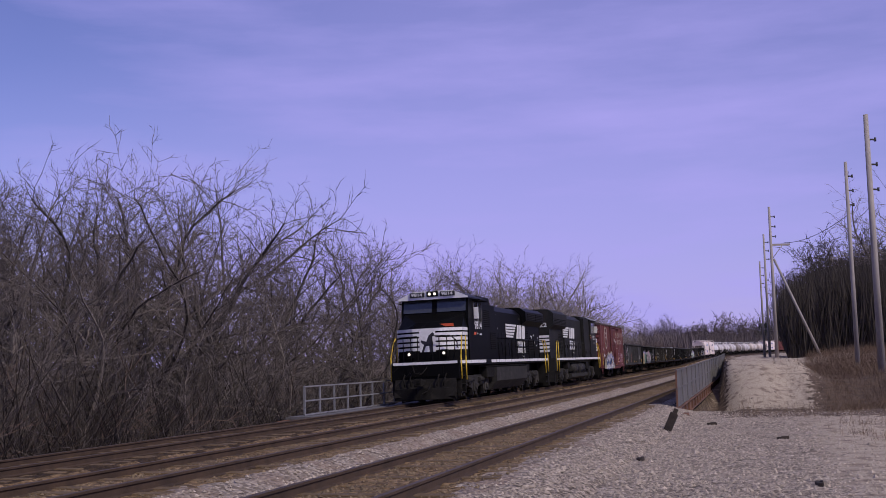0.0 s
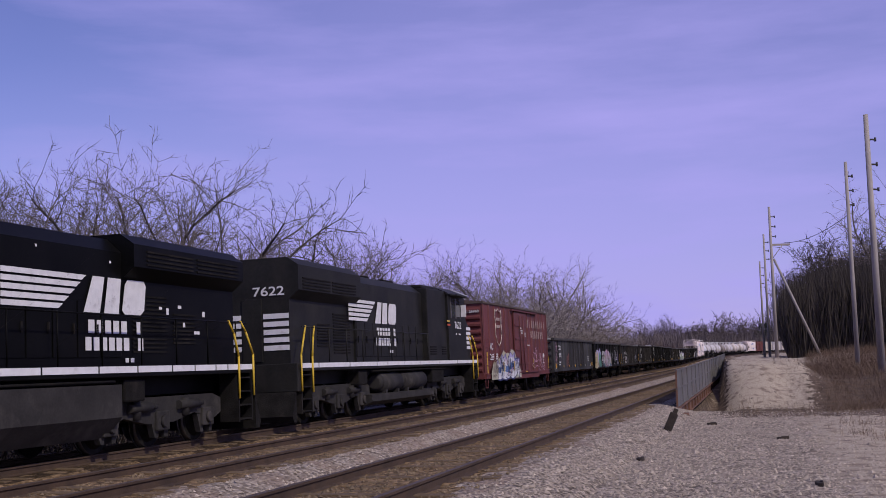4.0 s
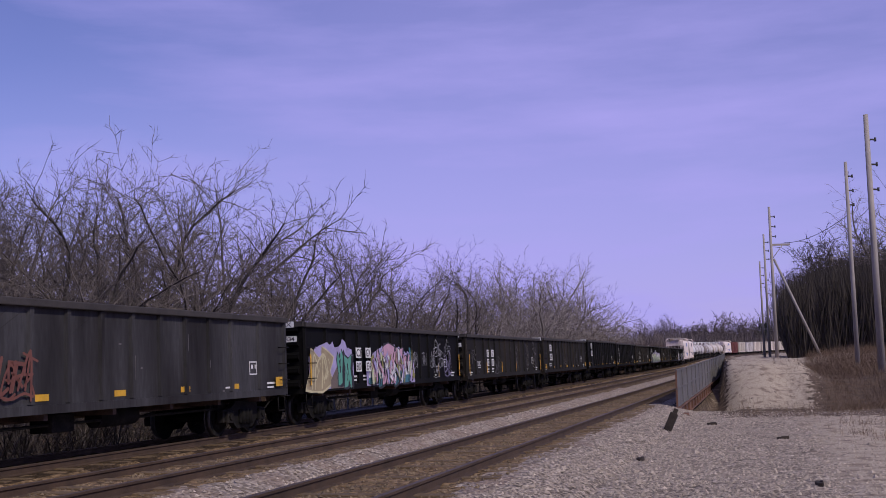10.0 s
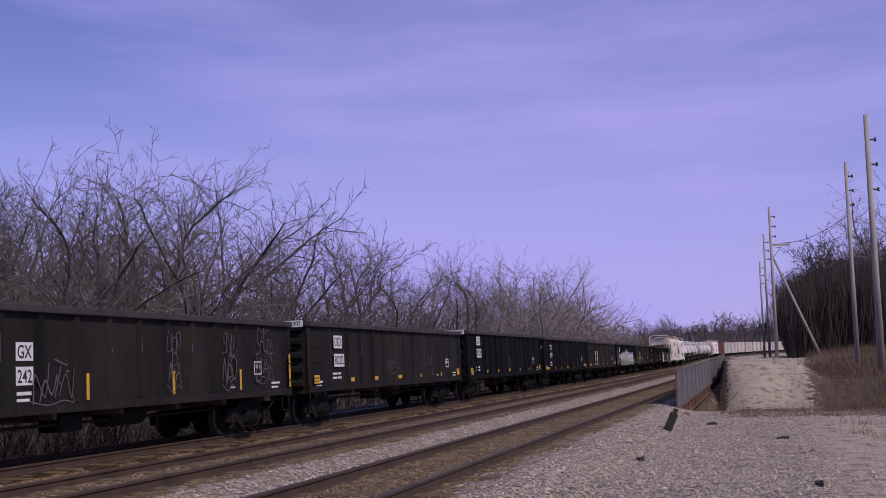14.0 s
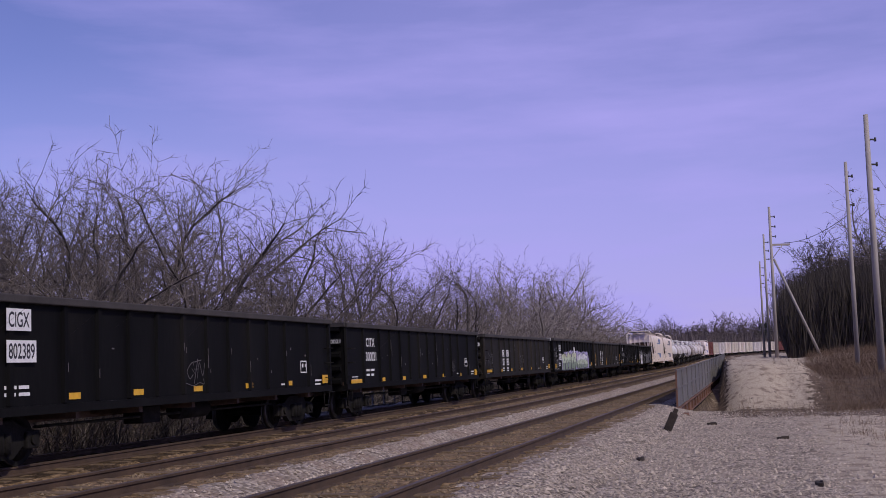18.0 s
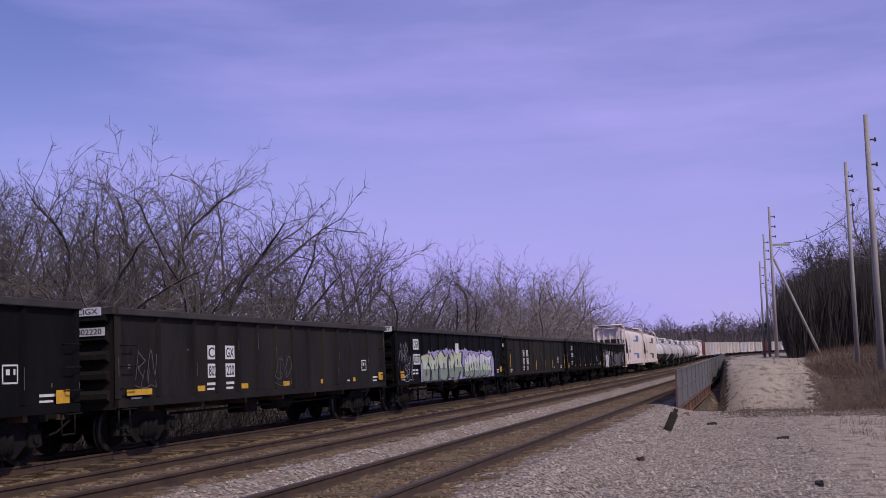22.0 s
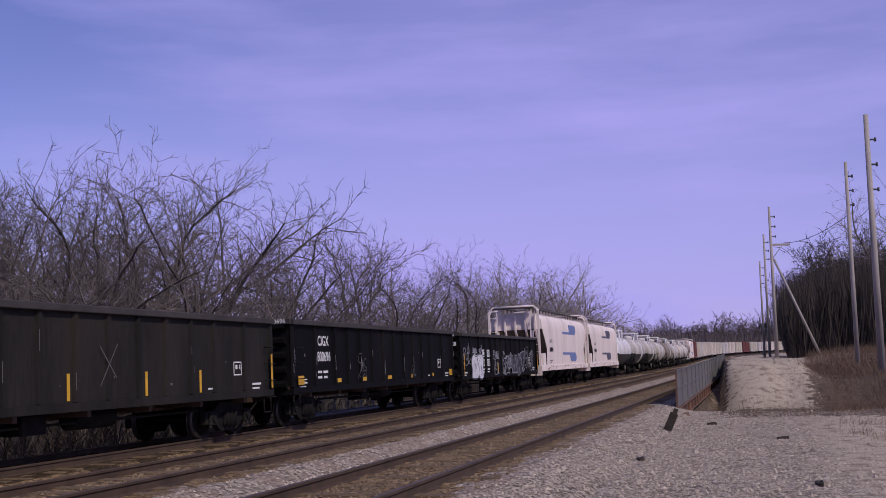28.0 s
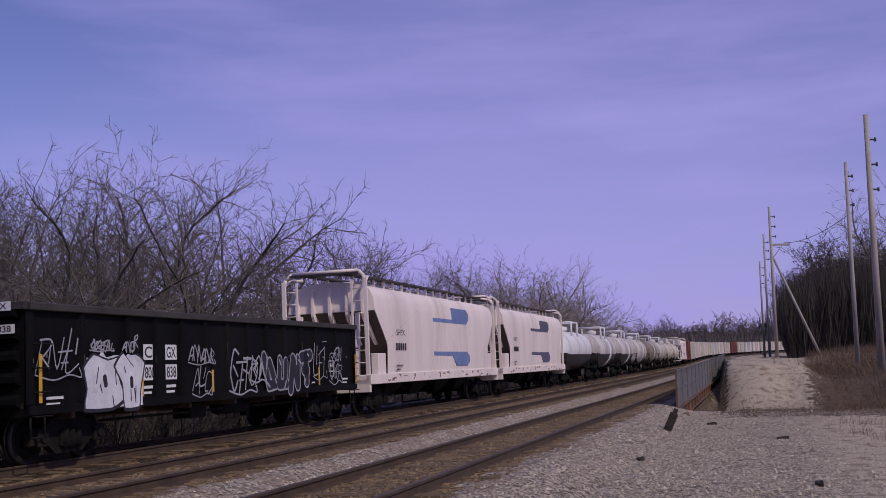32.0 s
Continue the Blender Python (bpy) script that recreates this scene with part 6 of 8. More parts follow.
def tank_car(paint, bandmat, L=15.3, half=None, rolls=False):
    car = thing("tank_car", "white tank car with a black lower half" if half and paint is M_TANKWHITE else "dusty tank car with a white band and white rails", "railcar", "train")
    he, R, zc = L / 2 - 0.6, 1.36, 2.26
    bm = bmesh.new()
    prof = [(he - a, r) for a, r in ((0.95, 0.3), (1.02, 0.7), (1.2, 1.02), (1.45, 1.25), (1.8, R))]
    prof = [(-x, r) for x, r in prof] + prof[::-1]
    rows = [[bm.verts.new((x, r * math.cos(6.2832 * i / 28), zc + r * math.sin(6.2832 * i / 28))) for i in range(28)] for x, r in prof]
    for a, b in zip(rows, rows[1:]):
        for i in range(28):
            f = bm.faces.new((a[i], a[(i + 1) % 28], b[(i + 1) % 28], b[i]))
            f.smooth = True
            if half is not None and f.calc_center_median().z < zc - 0.25:
                f.material_index = 1
    bm.faces.new(rows[0])
    bm.faces.new(rows[-1])
    part("tank", bm, (paint, half or paint), car)
    if bandmat:
        bm = bmesh.new()
        tube(bm, (-2.6, 0, zc), (-1.2, 0, zc), R + 0.012, R + 0.012, 28)
        part("band", bm, bandmat, car, "broad white band")
    bm = bmesh.new()
    tube(bm, (0, 0, zc + R - 0.1), (0, 0, zc + R + 0.28), 0.42, 0.42, 16)
    part("dome_collar", bm, paint, car)
    bm = bmesh.new()
    tube(bm, (0, 0, zc + R + 0.28), (0, 0, zc + R + 0.36), 0.3, 0.1, 16)
    part("dome", bm, M_TANKWHITE, car, "white valve housing")
    for x in (-1.3, 1.3):
        bm = bmesh.new()
        ht = zc + R + 0.56
        for a, b in (((x, -0.95, zc + 0.9), (x, -0.95, ht)), ((x, -0.95, ht), (x, 0.95, ht)), ((x, 0.95, ht), (x, 0.95, zc + 0.9))):
            tube(bm, a, b, 0.06, 0.06, 6)
        part("platform_hoop", bm, M_TANKWHITE, car, "white dome platform hoop")
    for y in (-0.95, 0.95):
        bm = bmesh.new()
        box(bm, -1.3, 1.3, y - 0.04, y + 0.04, zc + R + 0.51, zc + R + 0.60)
        part("platform_rail", bm, M_TANKWHITE, car, "white dome platform rail")
    bm = bmesh.new()
    box(bm, -he, he, -0.3, 0.3, 0.85, 1.1)
    for s in (-1, 1):
        box(bm, *sorted((s * (he - 1.6), s * he)), -1.4, 1.4, 0.95, 1.1)
        box(bm, *sorted((s * (he - 2.4), s * (he - 1.8))), -1.1, 1.1, 1.05, 1.6)
        for y in (-1.35, 1.35):
            pipe(bm, [(s * he, y, 1.1), (s * he, y, 2.0), (s * (he - 1.4), y, 2.0)], 0.03)
    part("underframe", bm, M_UNDER, car)
    for s in (-1, 1):
        add_truck(car, s * (he - 1.6), rolls)
    add_coupler(car, L)
    return car


def loco_frame_mesh():
    """Side frame of a three-axle locomotive truck."""
    bm = bmesh.new()
    prism(bm, [(-2.75, 0.62), (-2.75, 0.95), (-2.35, 1.06), (2.35, 1.06), (2.75, 0.95), (2.75, 0.62), (2.45, 0.5), (1.45, 0.66), (0.55, 0.5), (-0.55, 0.5), (-1.45, 0.66), (-2.45, 0.5)], "y", -0.09, 0.09)
    for x in (-2.02, 0, 2.02):
        box(bm, x - 0.26, x + 0.26, -0.1, 0.16, 0.34, 0.76, bev=0.03)
        tube(bm, (x, 0.16, 0.53), (x, 0.22, 0.53), 0.14, 0.11, 12)
        prism(bm, [(x - 0.42, 0.62), (x - 0.26, 0.2), (x - 0.14, 0.2), (x - 0.14, 0.62)], "y", -0.05, 0.08)
        prism(bm, [(x + 0.42, 0.62), (x + 0.26, 0.2), (x + 0.14, 0.2), (x + 0.14, 0.62)], "y", -0.05, 0.08)
    for x in (-1.01, 1.01):
        tube(bm, (x, 0.08, 0.62), (x, 0.08, 1.0), 0.12, 0.12, 10)
        tube(bm, (x - 0.5, 0.14, 0.86), (x + 0.35, 0.14, 0.86), 0.10, 0.10, 10)
        tube(bm, (x - 0.75, 0.14, 0.86), (x - 0.5, 0.14, 0.86), 0.05, 0.05, 8)
    return mesh_of("side_frame", bm, M_TANKGREY)


LOCO_FRAME = loco_frame_mesh()


def locomotive(k, label, number):
    """Black six-axle road locomotive. k = 1: cab leads; k = -1: cab trails. s runs from the cab-end coupler."""
    L, fx = 22.3, 0.978
    LX = L * fx
    skin = M_BLACK if k > 0 else M_BLACKDUSTY
    car = thing("locomotive", label, "locomotive", "train")

    def bx(bm, s0, s1, y0, y1, z0, z1, bev=0.0, mi=0):
        a, b = sorted((k * fx * (L / 2 - s0), k * fx * (L / 2 - s1)))
        return box(bm, a, b, y0, y1, z0, z1, bev, mi)

    def px(bm, pts, y0, y1, mi=0):
        return prism(bm, [(k * fx * (L / 2 - s), z) for s, z in pts], "y", y0, y1, mi)

    X = lambda s: k * fx * (L / 2 - s)
    bm = bmesh.new()
    bx(bm, 1.4, 21.3, -1.5, 1.5, 1.50, 1.72, bev=0.015)
    bx(bm, 1.15, 21.3, -0.8, 0.8, 1.1, 1.5)
    bx(bm, 1.2, 1.45, -1.48, 1.48, 0.95, 1.72, bev=0.02)
    bx(bm, 21.0, 21.35, -1.5, 1.5, 0.95, 1.72, bev=0.02)
    part("frame", bm, skin, car, "black platform frame")
    # white sill stripes, broken
    for sd in (-1, 1):
        s = 1.3
        j = 0
        while s < 21.0:
            w = (1.75, 1.35, 1.35, 0.95, 0.95, 0.55, 1.3, 1.3, 1.2)[j % 9]
            w = min(w * (1.0 if k > 0 else 1.9), 21.1 - s)
            if not (k == 1 and 5.6 < s < 6.2):
                bm = bmesh.new()
                bx(bm, s, s + w, *sorted((sd * 1.498, sd * 1.512)), 1.585, 1.715)
                part("sill_stripe", bm, M_WHITE, car, "white reflective sill stripe")
            s += w + 0.06
            j += 1
    # fuel tank
    bm = bmesh.new()
    prism(bm, [(-1.1, 0.32), (1.1, 0.32), (1.46, 0.72), (1.46, 1.36), (-1.46, 1.36), (-1.46, 0.72)] if k > 0 else [(-1.1, 0.3), (1.1, 0.3), (1.46, 0.45), (1.46, 0.66), (0.85, 0.7), (0.85, 1.36), (-0.85, 1.36), (-0.85, 0.7), (-1.46, 0.66), (-1.46, 0.45)], "x", *sorted((X(8.1), X(15.2))))
    part("fuel_tank", bm, M_TANKGREY, car, "dusty grey fuel tank")
    if k < 0:
        for s0, s1 in ((9.0, 11.6), (11.9, 14.0)):
            bm = bmesh.new()
            tube(bm, (X(s0), 1.15, 1.04), (X(s1), 1.15, 1.04), 0.33, 0.33, 20)
            tube(bm, (X(s0 - 0.12), 1.15, 1.04), (X(s0), 1.15, 1.04), 0.2, 0.33, 20)
            tube(bm, (X(s1), 1.15, 1.04), (X(s1 + 0.12), 1.15, 1.04), 0.33, 0.2, 20)
            for ss in (s0 + 0.4, s1 - 0.4):
                bx(bm, ss - 0.08, ss + 0.08, 1.0, 1.42, 0.64, 0.8)
            part("air_reservoir", bm, M_TANKGREY, car, "dusty cylindrical air reservoir")
    bm = bmesh.new()
    bx(bm, 6.4, 8.0, 1.0, 1.4, 0.9, 1.4, bev=0.04)
    bx(bm, 15.4, 16.2, 1.0, 1.4, 1.0, 1.45, bev=0.04)
    pipe(bm, [(X(6.0), 1.42, 1.4), (X(8.5), 1.42, 1.42), (X(15), 1.42, 1.42)], 0.03)
    part("air_gear", bm, M_UNDER, car, "air pipes and boxes")
    for sc in (5.0, 17.3):
        bm = bmesh.new()
        box(bm, -2.4, 2.4, -0.6, 0.6, 0.55, 1.02, bev=0.04)
        t = part("truck", bm, M_UNDER, car, "grimy three-axle locomotive truck", at=pose(X(sc), 0, 0))
        part("side_frame", LOCO_FRAME, None, t, at=pose(0, 1.03, 0))
        part("side_frame", LOCO_FRAME, None, t, at=pose(0, -1.03, 0, 0, 0, 180))
        for a in (-2.02, 0, 2.02):
            w = part("wheelset", WHEELS_LOCO, None, t, "worn steel wheelset", at=pose(a, 0, LOCO_R))
            ROLLING.append((w, LOCO_R))
    # nose, cab, roof
    bm = bmesh.new()
    prism(bm, [(X(1.75), -0.85), (X(1.55), -0.6), (X(1.55), 0.6), (X(1.75), 1.0), (X(2.1), 1.42), (X(3.3), 1.46), (X(3.3), -1.46), (X(2.1), -1.42)], "z", 1.72, 3.05)
    v = [bm.verts.new(p) for p in ((X(1.55), -0.6, 3.05), (X(1.55), 0.6, 3.05), (X(1.75), 1.0, 3.05), (X(2.1), 1.42, 3.05), (X(3.1), 1.46, 3.05), (X(2.98), 1.35, 3.78), (X(2.98), -1.35, 3.78), (X(3.1), -1.46, 3.05), (X(2.1), -1.42, 3.05), (X(1.75), -1.0, 3.05), (X(1.8), -0.5, 3.36), (X(1.8), 0.5, 3.36))]
    for q in ((0, 1, 11, 10), (1, 2, 11), (2, 3, 5, 11), (3, 4, 5), (10, 11, 5, 6), (9, 0, 10), (8, 9, 10, 6), (7, 8, 6)):
        bm.faces.new([v[i] for i in q])
    part("nose", bm, skin, car, "sloped black short nose")
    bm = bmesh.new()
    px(bm, [(3.0, 1.72), (2.95, 3.55), (3.12, 4.42), (5.75, 4.42), (5.75, 1.72)], -1.5, 1.5)
    part("cab", bm, skin, car, "black wide cab")
    bm = bmesh.new()
    xs = sorted((X(2.85), X(5.9)))
    prism(bm, [(-1.58, 4.37), (1.58, 4.37), (1.55, 4.43), (0.85, 4.73), (-0.85, 4.73), (-1.55, 4.43)], "x", *xs)
    part("cab_roof", bm, skin, car, "chamfered black cab roof")
    # white visor band with number boards and headlamps
    bm = bmesh.new()
    prism(bm, [(-1.56, 4.39), (1.56, 4.39), (1.55, 4.46), (0.86, 4.75), (-0.86, 4.75), (-1.55, 4.46)], "x", *sorted((X(2.78), X(2.87))))
    visor = part("visor", bm, M_WHITE, car, "white band over the windscreen")
    for y in (-0.68, 0.68):
        bm = bmesh.new()
        bx(bm, 2.70, 2.80, y - 0.33, y + 0.33, 4.51, 4.71, bev=0.02)
        nb = part("number_board", bm, M_SPRAYBLACK, visor, "black number board with white digits")
    bm = bmesh.new()
    bx(bm, 2.72, 2.82, -0.26, 0.26, 4.51, 4.74, bev=0.03)
    part("headlamp_box", bm, skin, visor, "dark headlamp housing")
    for y in (-0.12, 0.12):
        bm = bmesh.new()
        tube(bm, (X(2.73), y, 4.62), (X(2.69), y, 4.62), 0.06, 0.062, 16)
        part("headlamp", bm, M_LAMP if k > 0 else M_SHADE, visor, "lit round headlamp")
    for y in (-0.95, 0.95):
        bm = bmesh.new()
        tube(bm, (X(1.50), y * 0.8, 2.05), (X(1.44), y * 0.8, 2.05), 0.055, 0.06, 16)
        part("ditch_light", bm, M_LAMP if k > 0 else M_SHADE, car, "lit ditch light")
        bm = bmesh.new()
        bx(bm, 1.48, 1.7, y * 0.8 - 0.15, y * 0.8 + 0.15, 1.9, 2.2, bev=0.02)
        part("ditch_light_box", bm, skin, car)
    if k > 0:
        for y in (-0.68, 0.68):
            me = text_mesh(number, 0.15, 0.50)
            me.materials.append(M_LETTER)
            part("board_digits", me, None, visor, at=Matrix(((0, 0, 1, X(2.69)), (1, 0, 0, y - 0.25), (0, 1, 0, 4.535), (0, 0, 0, 1))))
    # windscreens and side windows with pale frames
    for y0, y1 in ((-1.4, -0.12), (0.12, 1.4)):
        bm = bmesh.new()
        vv = [bm.verts.new((X(s), y, z)) for s, y, z in ((2.975, y0, 3.84), (2.975, y1, 3.84), (3.085, y1, 4.36), (3.085, y0, 4.36))]
        bm.faces.new(vv)
        part("windscreen", bm, M_GLASS, car, "dark sloped windscreen pane")
    for sd in (-1, 1):
        for s0, s1 in ((3.95, 4.55), (4.68, 5.3)):
            bm = bmesh.new()
            bx(bm, s0, s1, *sorted((sd * 1.52, sd * 1.53)), 3.48, 4.22)
            w = part("side_window", bm, M_GLASS, car, "cab side window with pale frame")
            for a, b in ((s0 - 0.06, s0), (s1, s1 + 0.06)):
                bm = bmesh.new()
                bx(bm, a, b, *sorted((sd * 1.5, sd * 1.535)), 3.42, 4.26)
                part("window_frame", bm, M_SCUFF, w)
        bm = bmesh.new()
        bx(bm, 3.8, 5.5, *sorted((sd * 1.5, sd * 1.85)), 4.3, 4.35)
        part("sun_visor", bm, skin, car)
        bm = bmesh.new()
        bx(bm, 3.8, 3.86, *sorted((sd * 1.55, sd * 1.75)), 3.5, 4.0)
        part("mirror", bm, M_LETTER, car)
    # auxiliary cab, engine hood, radiator section
    hy, hz = (1.12, 4.05) if k > 0 else (1.19, 4.28)
    bm = bmesh.new()
    bx(bm, 5.75, 8.4, -1.42, 1.42, 1.72, hz + 0.2, bev=0.03)
    bx(bm, 5.95, 8.3, -1.2, 1.2, hz + 0.2, 4.64, bev=0.05)
    part("auxiliary_cab", bm, skin, car)
    bm = bmesh.new()
    prism(bm, [(-hy, 1.72), (hy, 1.72), (hy, hz), (0.8, hz + 0.3), (-0.8, hz + 0.3), (-hy, hz)], "x", *sorted((X(8.4), X(15.8))))
    part("hood", bm, skin, car, "black long hood")
    bm = bmesh.new()
    prism(bm, [(-1.12, 1.72), (1.12, 1.72), (1.12, 3.5), (1.42, 3.75), (1.42, hz + 0.17), (1.1, hz + 0.4), (-1.1, hz + 0.4), (-1.42, hz + 0.17), (-1.42, 3.75), (-1.12, 3.5)], "x", *sorted((X(15.8), X(20.9))))
    part("radiator", bm, skin, car, "black radiator section with overhanging wings")
    # hood doors, grilles
    for sd in (-1, 1):
        for i in range(9):
            bm = bmesh.new()
            s0 = 8.6 + i * 0.8
            bx(bm, s0, s0 + 0.74, *sorted((sd * hy, sd * (hy + 0.02))), 1.9, 3.0, bev=0.008)
            d = part("hood_door", bm, skin, car)
            bm = bmesh.new()
            bx(bm, s0 + 0.62, s0 + 0.66, *sorted((sd * (hy + 0.02), sd * (hy + 0.05))), 2.35, 2.55)
            part("latch", bm, M_UNDER, d)
        for s0, s1, z0, z1, yy in (*(((6.0, 7.2, 3.2, 4.0, 1.42), (7.3, 8.3, 2.2, 3.0, 1.42)) if k > 0 else ((6.0, 6.6, 1.95, 2.3, 1.42), (7.4, 8.2, 1.95, 2.3, 1.42))), (16.3, 18.3, 3.8, 4.15, 1.42), (18.5, 20.6, 3.8, 4.15, 1.42), (16.2, 17.6, 2.0, 3.2, 1.12), (17.9, 18.9, 2.2, 2.9, 1.12)):
            bm = bmesh.new()
            z = z0
            while z < z1:
                bx(bm, s0, s1, *sorted((sd * yy, sd * (yy + 0.025))), z, z + 0.04)
                z += 0.09
            part("grille", bm, M_UNDER, car, "dark louvred grille")
    # roof fittings
    bm = bmesh.new()
    bx(bm, 9.6, 10.8, -0.5, 0.5, hz + 0.28, hz + 0.45, bev=0.05)
    tube(bm, (X(11.8), 0, hz + 0.2), (X(11.8), 0, hz + 0.5), 0.32, 0.28, 16)
    part("exhaust_stack", bm, M_UNDER, car)
    bm = bmesh.new()
    for s in (17.2, 19.4):
        tube(bm, (X(s), 0, hz + 0.38), (X(s), 0, hz + 0.47), 0.85, 0.85, 24)
    part("fan_housing", bm, M_UNDER, car)
    bm = bmesh.new()
    for y in (-0.25, 0.0, 0.25):
        tube(bm, (X(8.9), y, 4.45), (X(8.3), y, 4.45), 0.04, 0.10, 10)
    bx(bm, 8.55, 8.75, -0.35, 0.35, 4.25, 4.42)
    part("horn", bm, M_UNDER, car, "air horn cluster")
    bm = bmesh.new()
    bx(bm, 4.2, 5.2, -0.5, 0.5, 4.71, 4.8, bev=0.04)
    part("air_conditioner", bm, skin, car)
    # handrails along the walkway
    for sd in (-1, 1):
        bm = bmesh.new()
        s = 8.7
        while s < 20.8:
            tube(bm, (X(s), sd * 1.47, 1.72), (X(s), sd * 1.47, 2.72), 0.018, 0.018, 6)
            s += 1.45
        pipe(bm, [(X(8.5), sd * 1.47, 2.72), (X(20.9), sd * 1.47, 2.72)], 0.018)
        part("handrail", bm, skin, car, "thin dark walkway handrail")
        # stepwells and their yellow rails at both ends
        for s0, dr in ((1.35, 1), (21.1, -1)):
            bm = bmesh.new()
            bx(bm, *sorted((s0 + dr * 0.05, s0 + dr * 0.75)), *sorted((sd * 0.98, sd * 1.05)), 0.35, 1.55)
            st = part("stepwell", bm, M_UNDER, car, "dark corner stepwell")
            for q in (0.0, 0.72):
                bm = bmesh.new()
                bx(bm, *sorted((s0 + dr * q, s0 + dr * (q + 0.06))), *sorted((sd * 1.0, sd * 1.5)), 0.35, 1.55)
                part("step_side", bm, M_UNDER, st)
            for j in range(4):
                bm = bmesh.new()
                bx(bm, *sorted((s0 + dr * 0.06, s0 + dr * 0.72)), *sorted((sd * 1.05, sd * 1.49)), 0.38 + j * 0.33, 0.42 + j * 0.33)
                part("tread", bm, M_UNDER, st)
                bm = bmesh.new()
                bx(bm, *sorted((s0 + dr * 0.2, s0 + dr * 0.6)), *sorted((sd * 1.49, sd * 1.505)), 0.395 + j * 0.33, 0.418 + j * 0.33)
                part("step_nosing", bm, M_UNDER, st)
            bm = bmesh.new()
            pipe(bm, [(X(s0 + dr * 0.78), sd * 1.53, 0.9), (X(s0 + dr * 0.78), sd * 1.53, 1.9), (X(s0 + dr * 0.95), sd * 1.5, 2.45), (X(s0 + dr * 1.15), sd * 1.46, 2.75)], 0.028)
            pipe(bm, [(X(s0 - dr * 0.02), sd * 1.53, 0.95), (X(s0 - dr * 0.02), sd * 1.53, 1.95), (X(s0 + dr * 0.3), sd * 1.5, 2.5), (X(s0 + dr * 0.5), sd * 1.46, 2.75)], 0.028)
            part("step_handrail", bm, M_YELLOW, st, "yellow step handrail")
    # rails across the front platform
    for sd in (-1, 1):
        fr = []
        for y in (0.32, 0.62, 0.95, 1.28):
            bm = bmesh.new()
            tube(bm, (X(1.3), sd * y, 1.72), (X(1.3), sd * y, 2.78 if y < 1.2 else 2.6), 0.02, 0.02, 6)
            fr.append(part("rail_post", bm, M_UNDER, car, "thin dark front rail post"))
        bm = bmesh.new()
        pipe(bm, [(X(1.3), sd * 0.32, 2.78), (X(1.3), sd * 1.1, 2.76), (X(1.32), sd * 1.36, 2.55), (X(1.36), sd * 1.42, 2.2)], 0.022)
        part("front_rail", bm, M_UNDER, car, "thin dark front platform rail")
    # pilots, plough, hoses
    bm = bmesh.new()
    px(bm, [(1.2, 0.14), (1.02, 0.14), (0.9, 0.28), (1.05, 0.62), (1.2, 1.0)], -1.32, 1.32)
    prism(bm, [(X(1.0), -1.32), (X(0.72), -0.35), (X(0.72), 0.35), (X(1.0), 1.32), (X(1.1), 1.32), (X(1.1), -1.32)], "z", 0.16, 0.62)
    part("plough", bm, M_UNDER, car, "dusty snow plough")
    for y in (-0.9, -0.6, 0.6, 0.9):
        bm = bmesh.new()
        pipe(bm, [(X(1.2), y, 1.2), (X(0.98), y, 1.05), (X(0.92), y * 0.92, 0.7)], 0.03)
        part("air_hose", bm, M_UNDER, car)
    bm = bmesh.new()
    pipe(bm, [(X(1.2), -0.55, 1.55), (X(0.95), -0.4, 1.25), (X(0.95), -0.1, 1.2), (X(1.2), 0.1, 1.5)], 0.025)
    part("jumper_cable", bm, M_UNDER, car)
    bm = bmesh.new()
    px(bm, [(21.35, 0.14), (21.55, 0.14), (21.65, 0.3), (21.35, 0.95)], -1.45, 1.45)
    part("rear_pilot", bm, M_UNDER, car)
    add_coupler(car, LX, 0.86)
    # nose stripes, five each side and across the front
    for j in range(5):
        z = 2.18 + j * 0.2
        for sd in (-1, 1):
            bm = bmesh.new()
            px(bm, [(2.12, z), (2.12, z + 0.13), (2.78 + 0.03 * j, z + 0.13), (2.76 + 0.03 * j, z)], *sorted((sd * 1.44, sd * 1.466)))
            part("nose_stripe", bm, M_WHITE, car, "white painted nose stripe")
        bm = bmesh.new()
        prism(bm, [(X(1.74), -0.99), (X(1.54), -0.6), (X(1.54), 0.6), (X(1.74), 0.99), (X(2.09), 1.43), (X(2.12), 1.43), (X(1.77), 0.97), (X(1.57), 0.58), (X(1.57), -0.58), (X(1.77), -0.97), (X(2.12), -1.43), (X(2.09), -1.43)], "z", z, z + 0.13)
        part("nose_stripe", bm, M_WHITE, car)
    # hood-end stripes
    for j in range(5):
        for y0, y1 in ((-1.1, -0.34), (0.34, 1.1)):
            bm = bmesh.new()
            bx(bm, 20.88, 20.92, y0, y1, 2.1 + j * 0.22, 2.24 + j * 0.22)
            part("end_stripe", bm, M_WHITE, car, "white hood-end stripe")
    bm = bmesh.new()
    bx(bm, 20.88, 20.94, -0.3, 0.3, 1.8, 3.55, bev=0.01)
    part("end_door", bm, skin, car)
    bm = bmesh.new()
    bx(bm, 1.525, 1.545, -0.30, 0.40, 2.12, 3.02)
    emblem = part("emblem", bm, M_WHITE, car, "white nose emblem panel with a dark shape")
    bm = bmesh.new()
    vv = [bm.verts.new((X(1.52), y, z)) for y, z in ((-0.22, 2.12), (-0.1, 2.42), (-0.26, 2.55), (-0.2, 2.62), (0.0, 2.55), (0.12, 2.82), (0.3, 2.94), (0.36, 2.84), (0.24, 2.72), (0.3, 2.5), (0.24, 2.1), (0.14, 2.1), (0.12, 2.38), (-0.02, 2.36), (-0.12, 2.12))]
    bm.faces.new(vv)
    part("emblem_shape", bm, M_SPRAYBLACK, emblem)
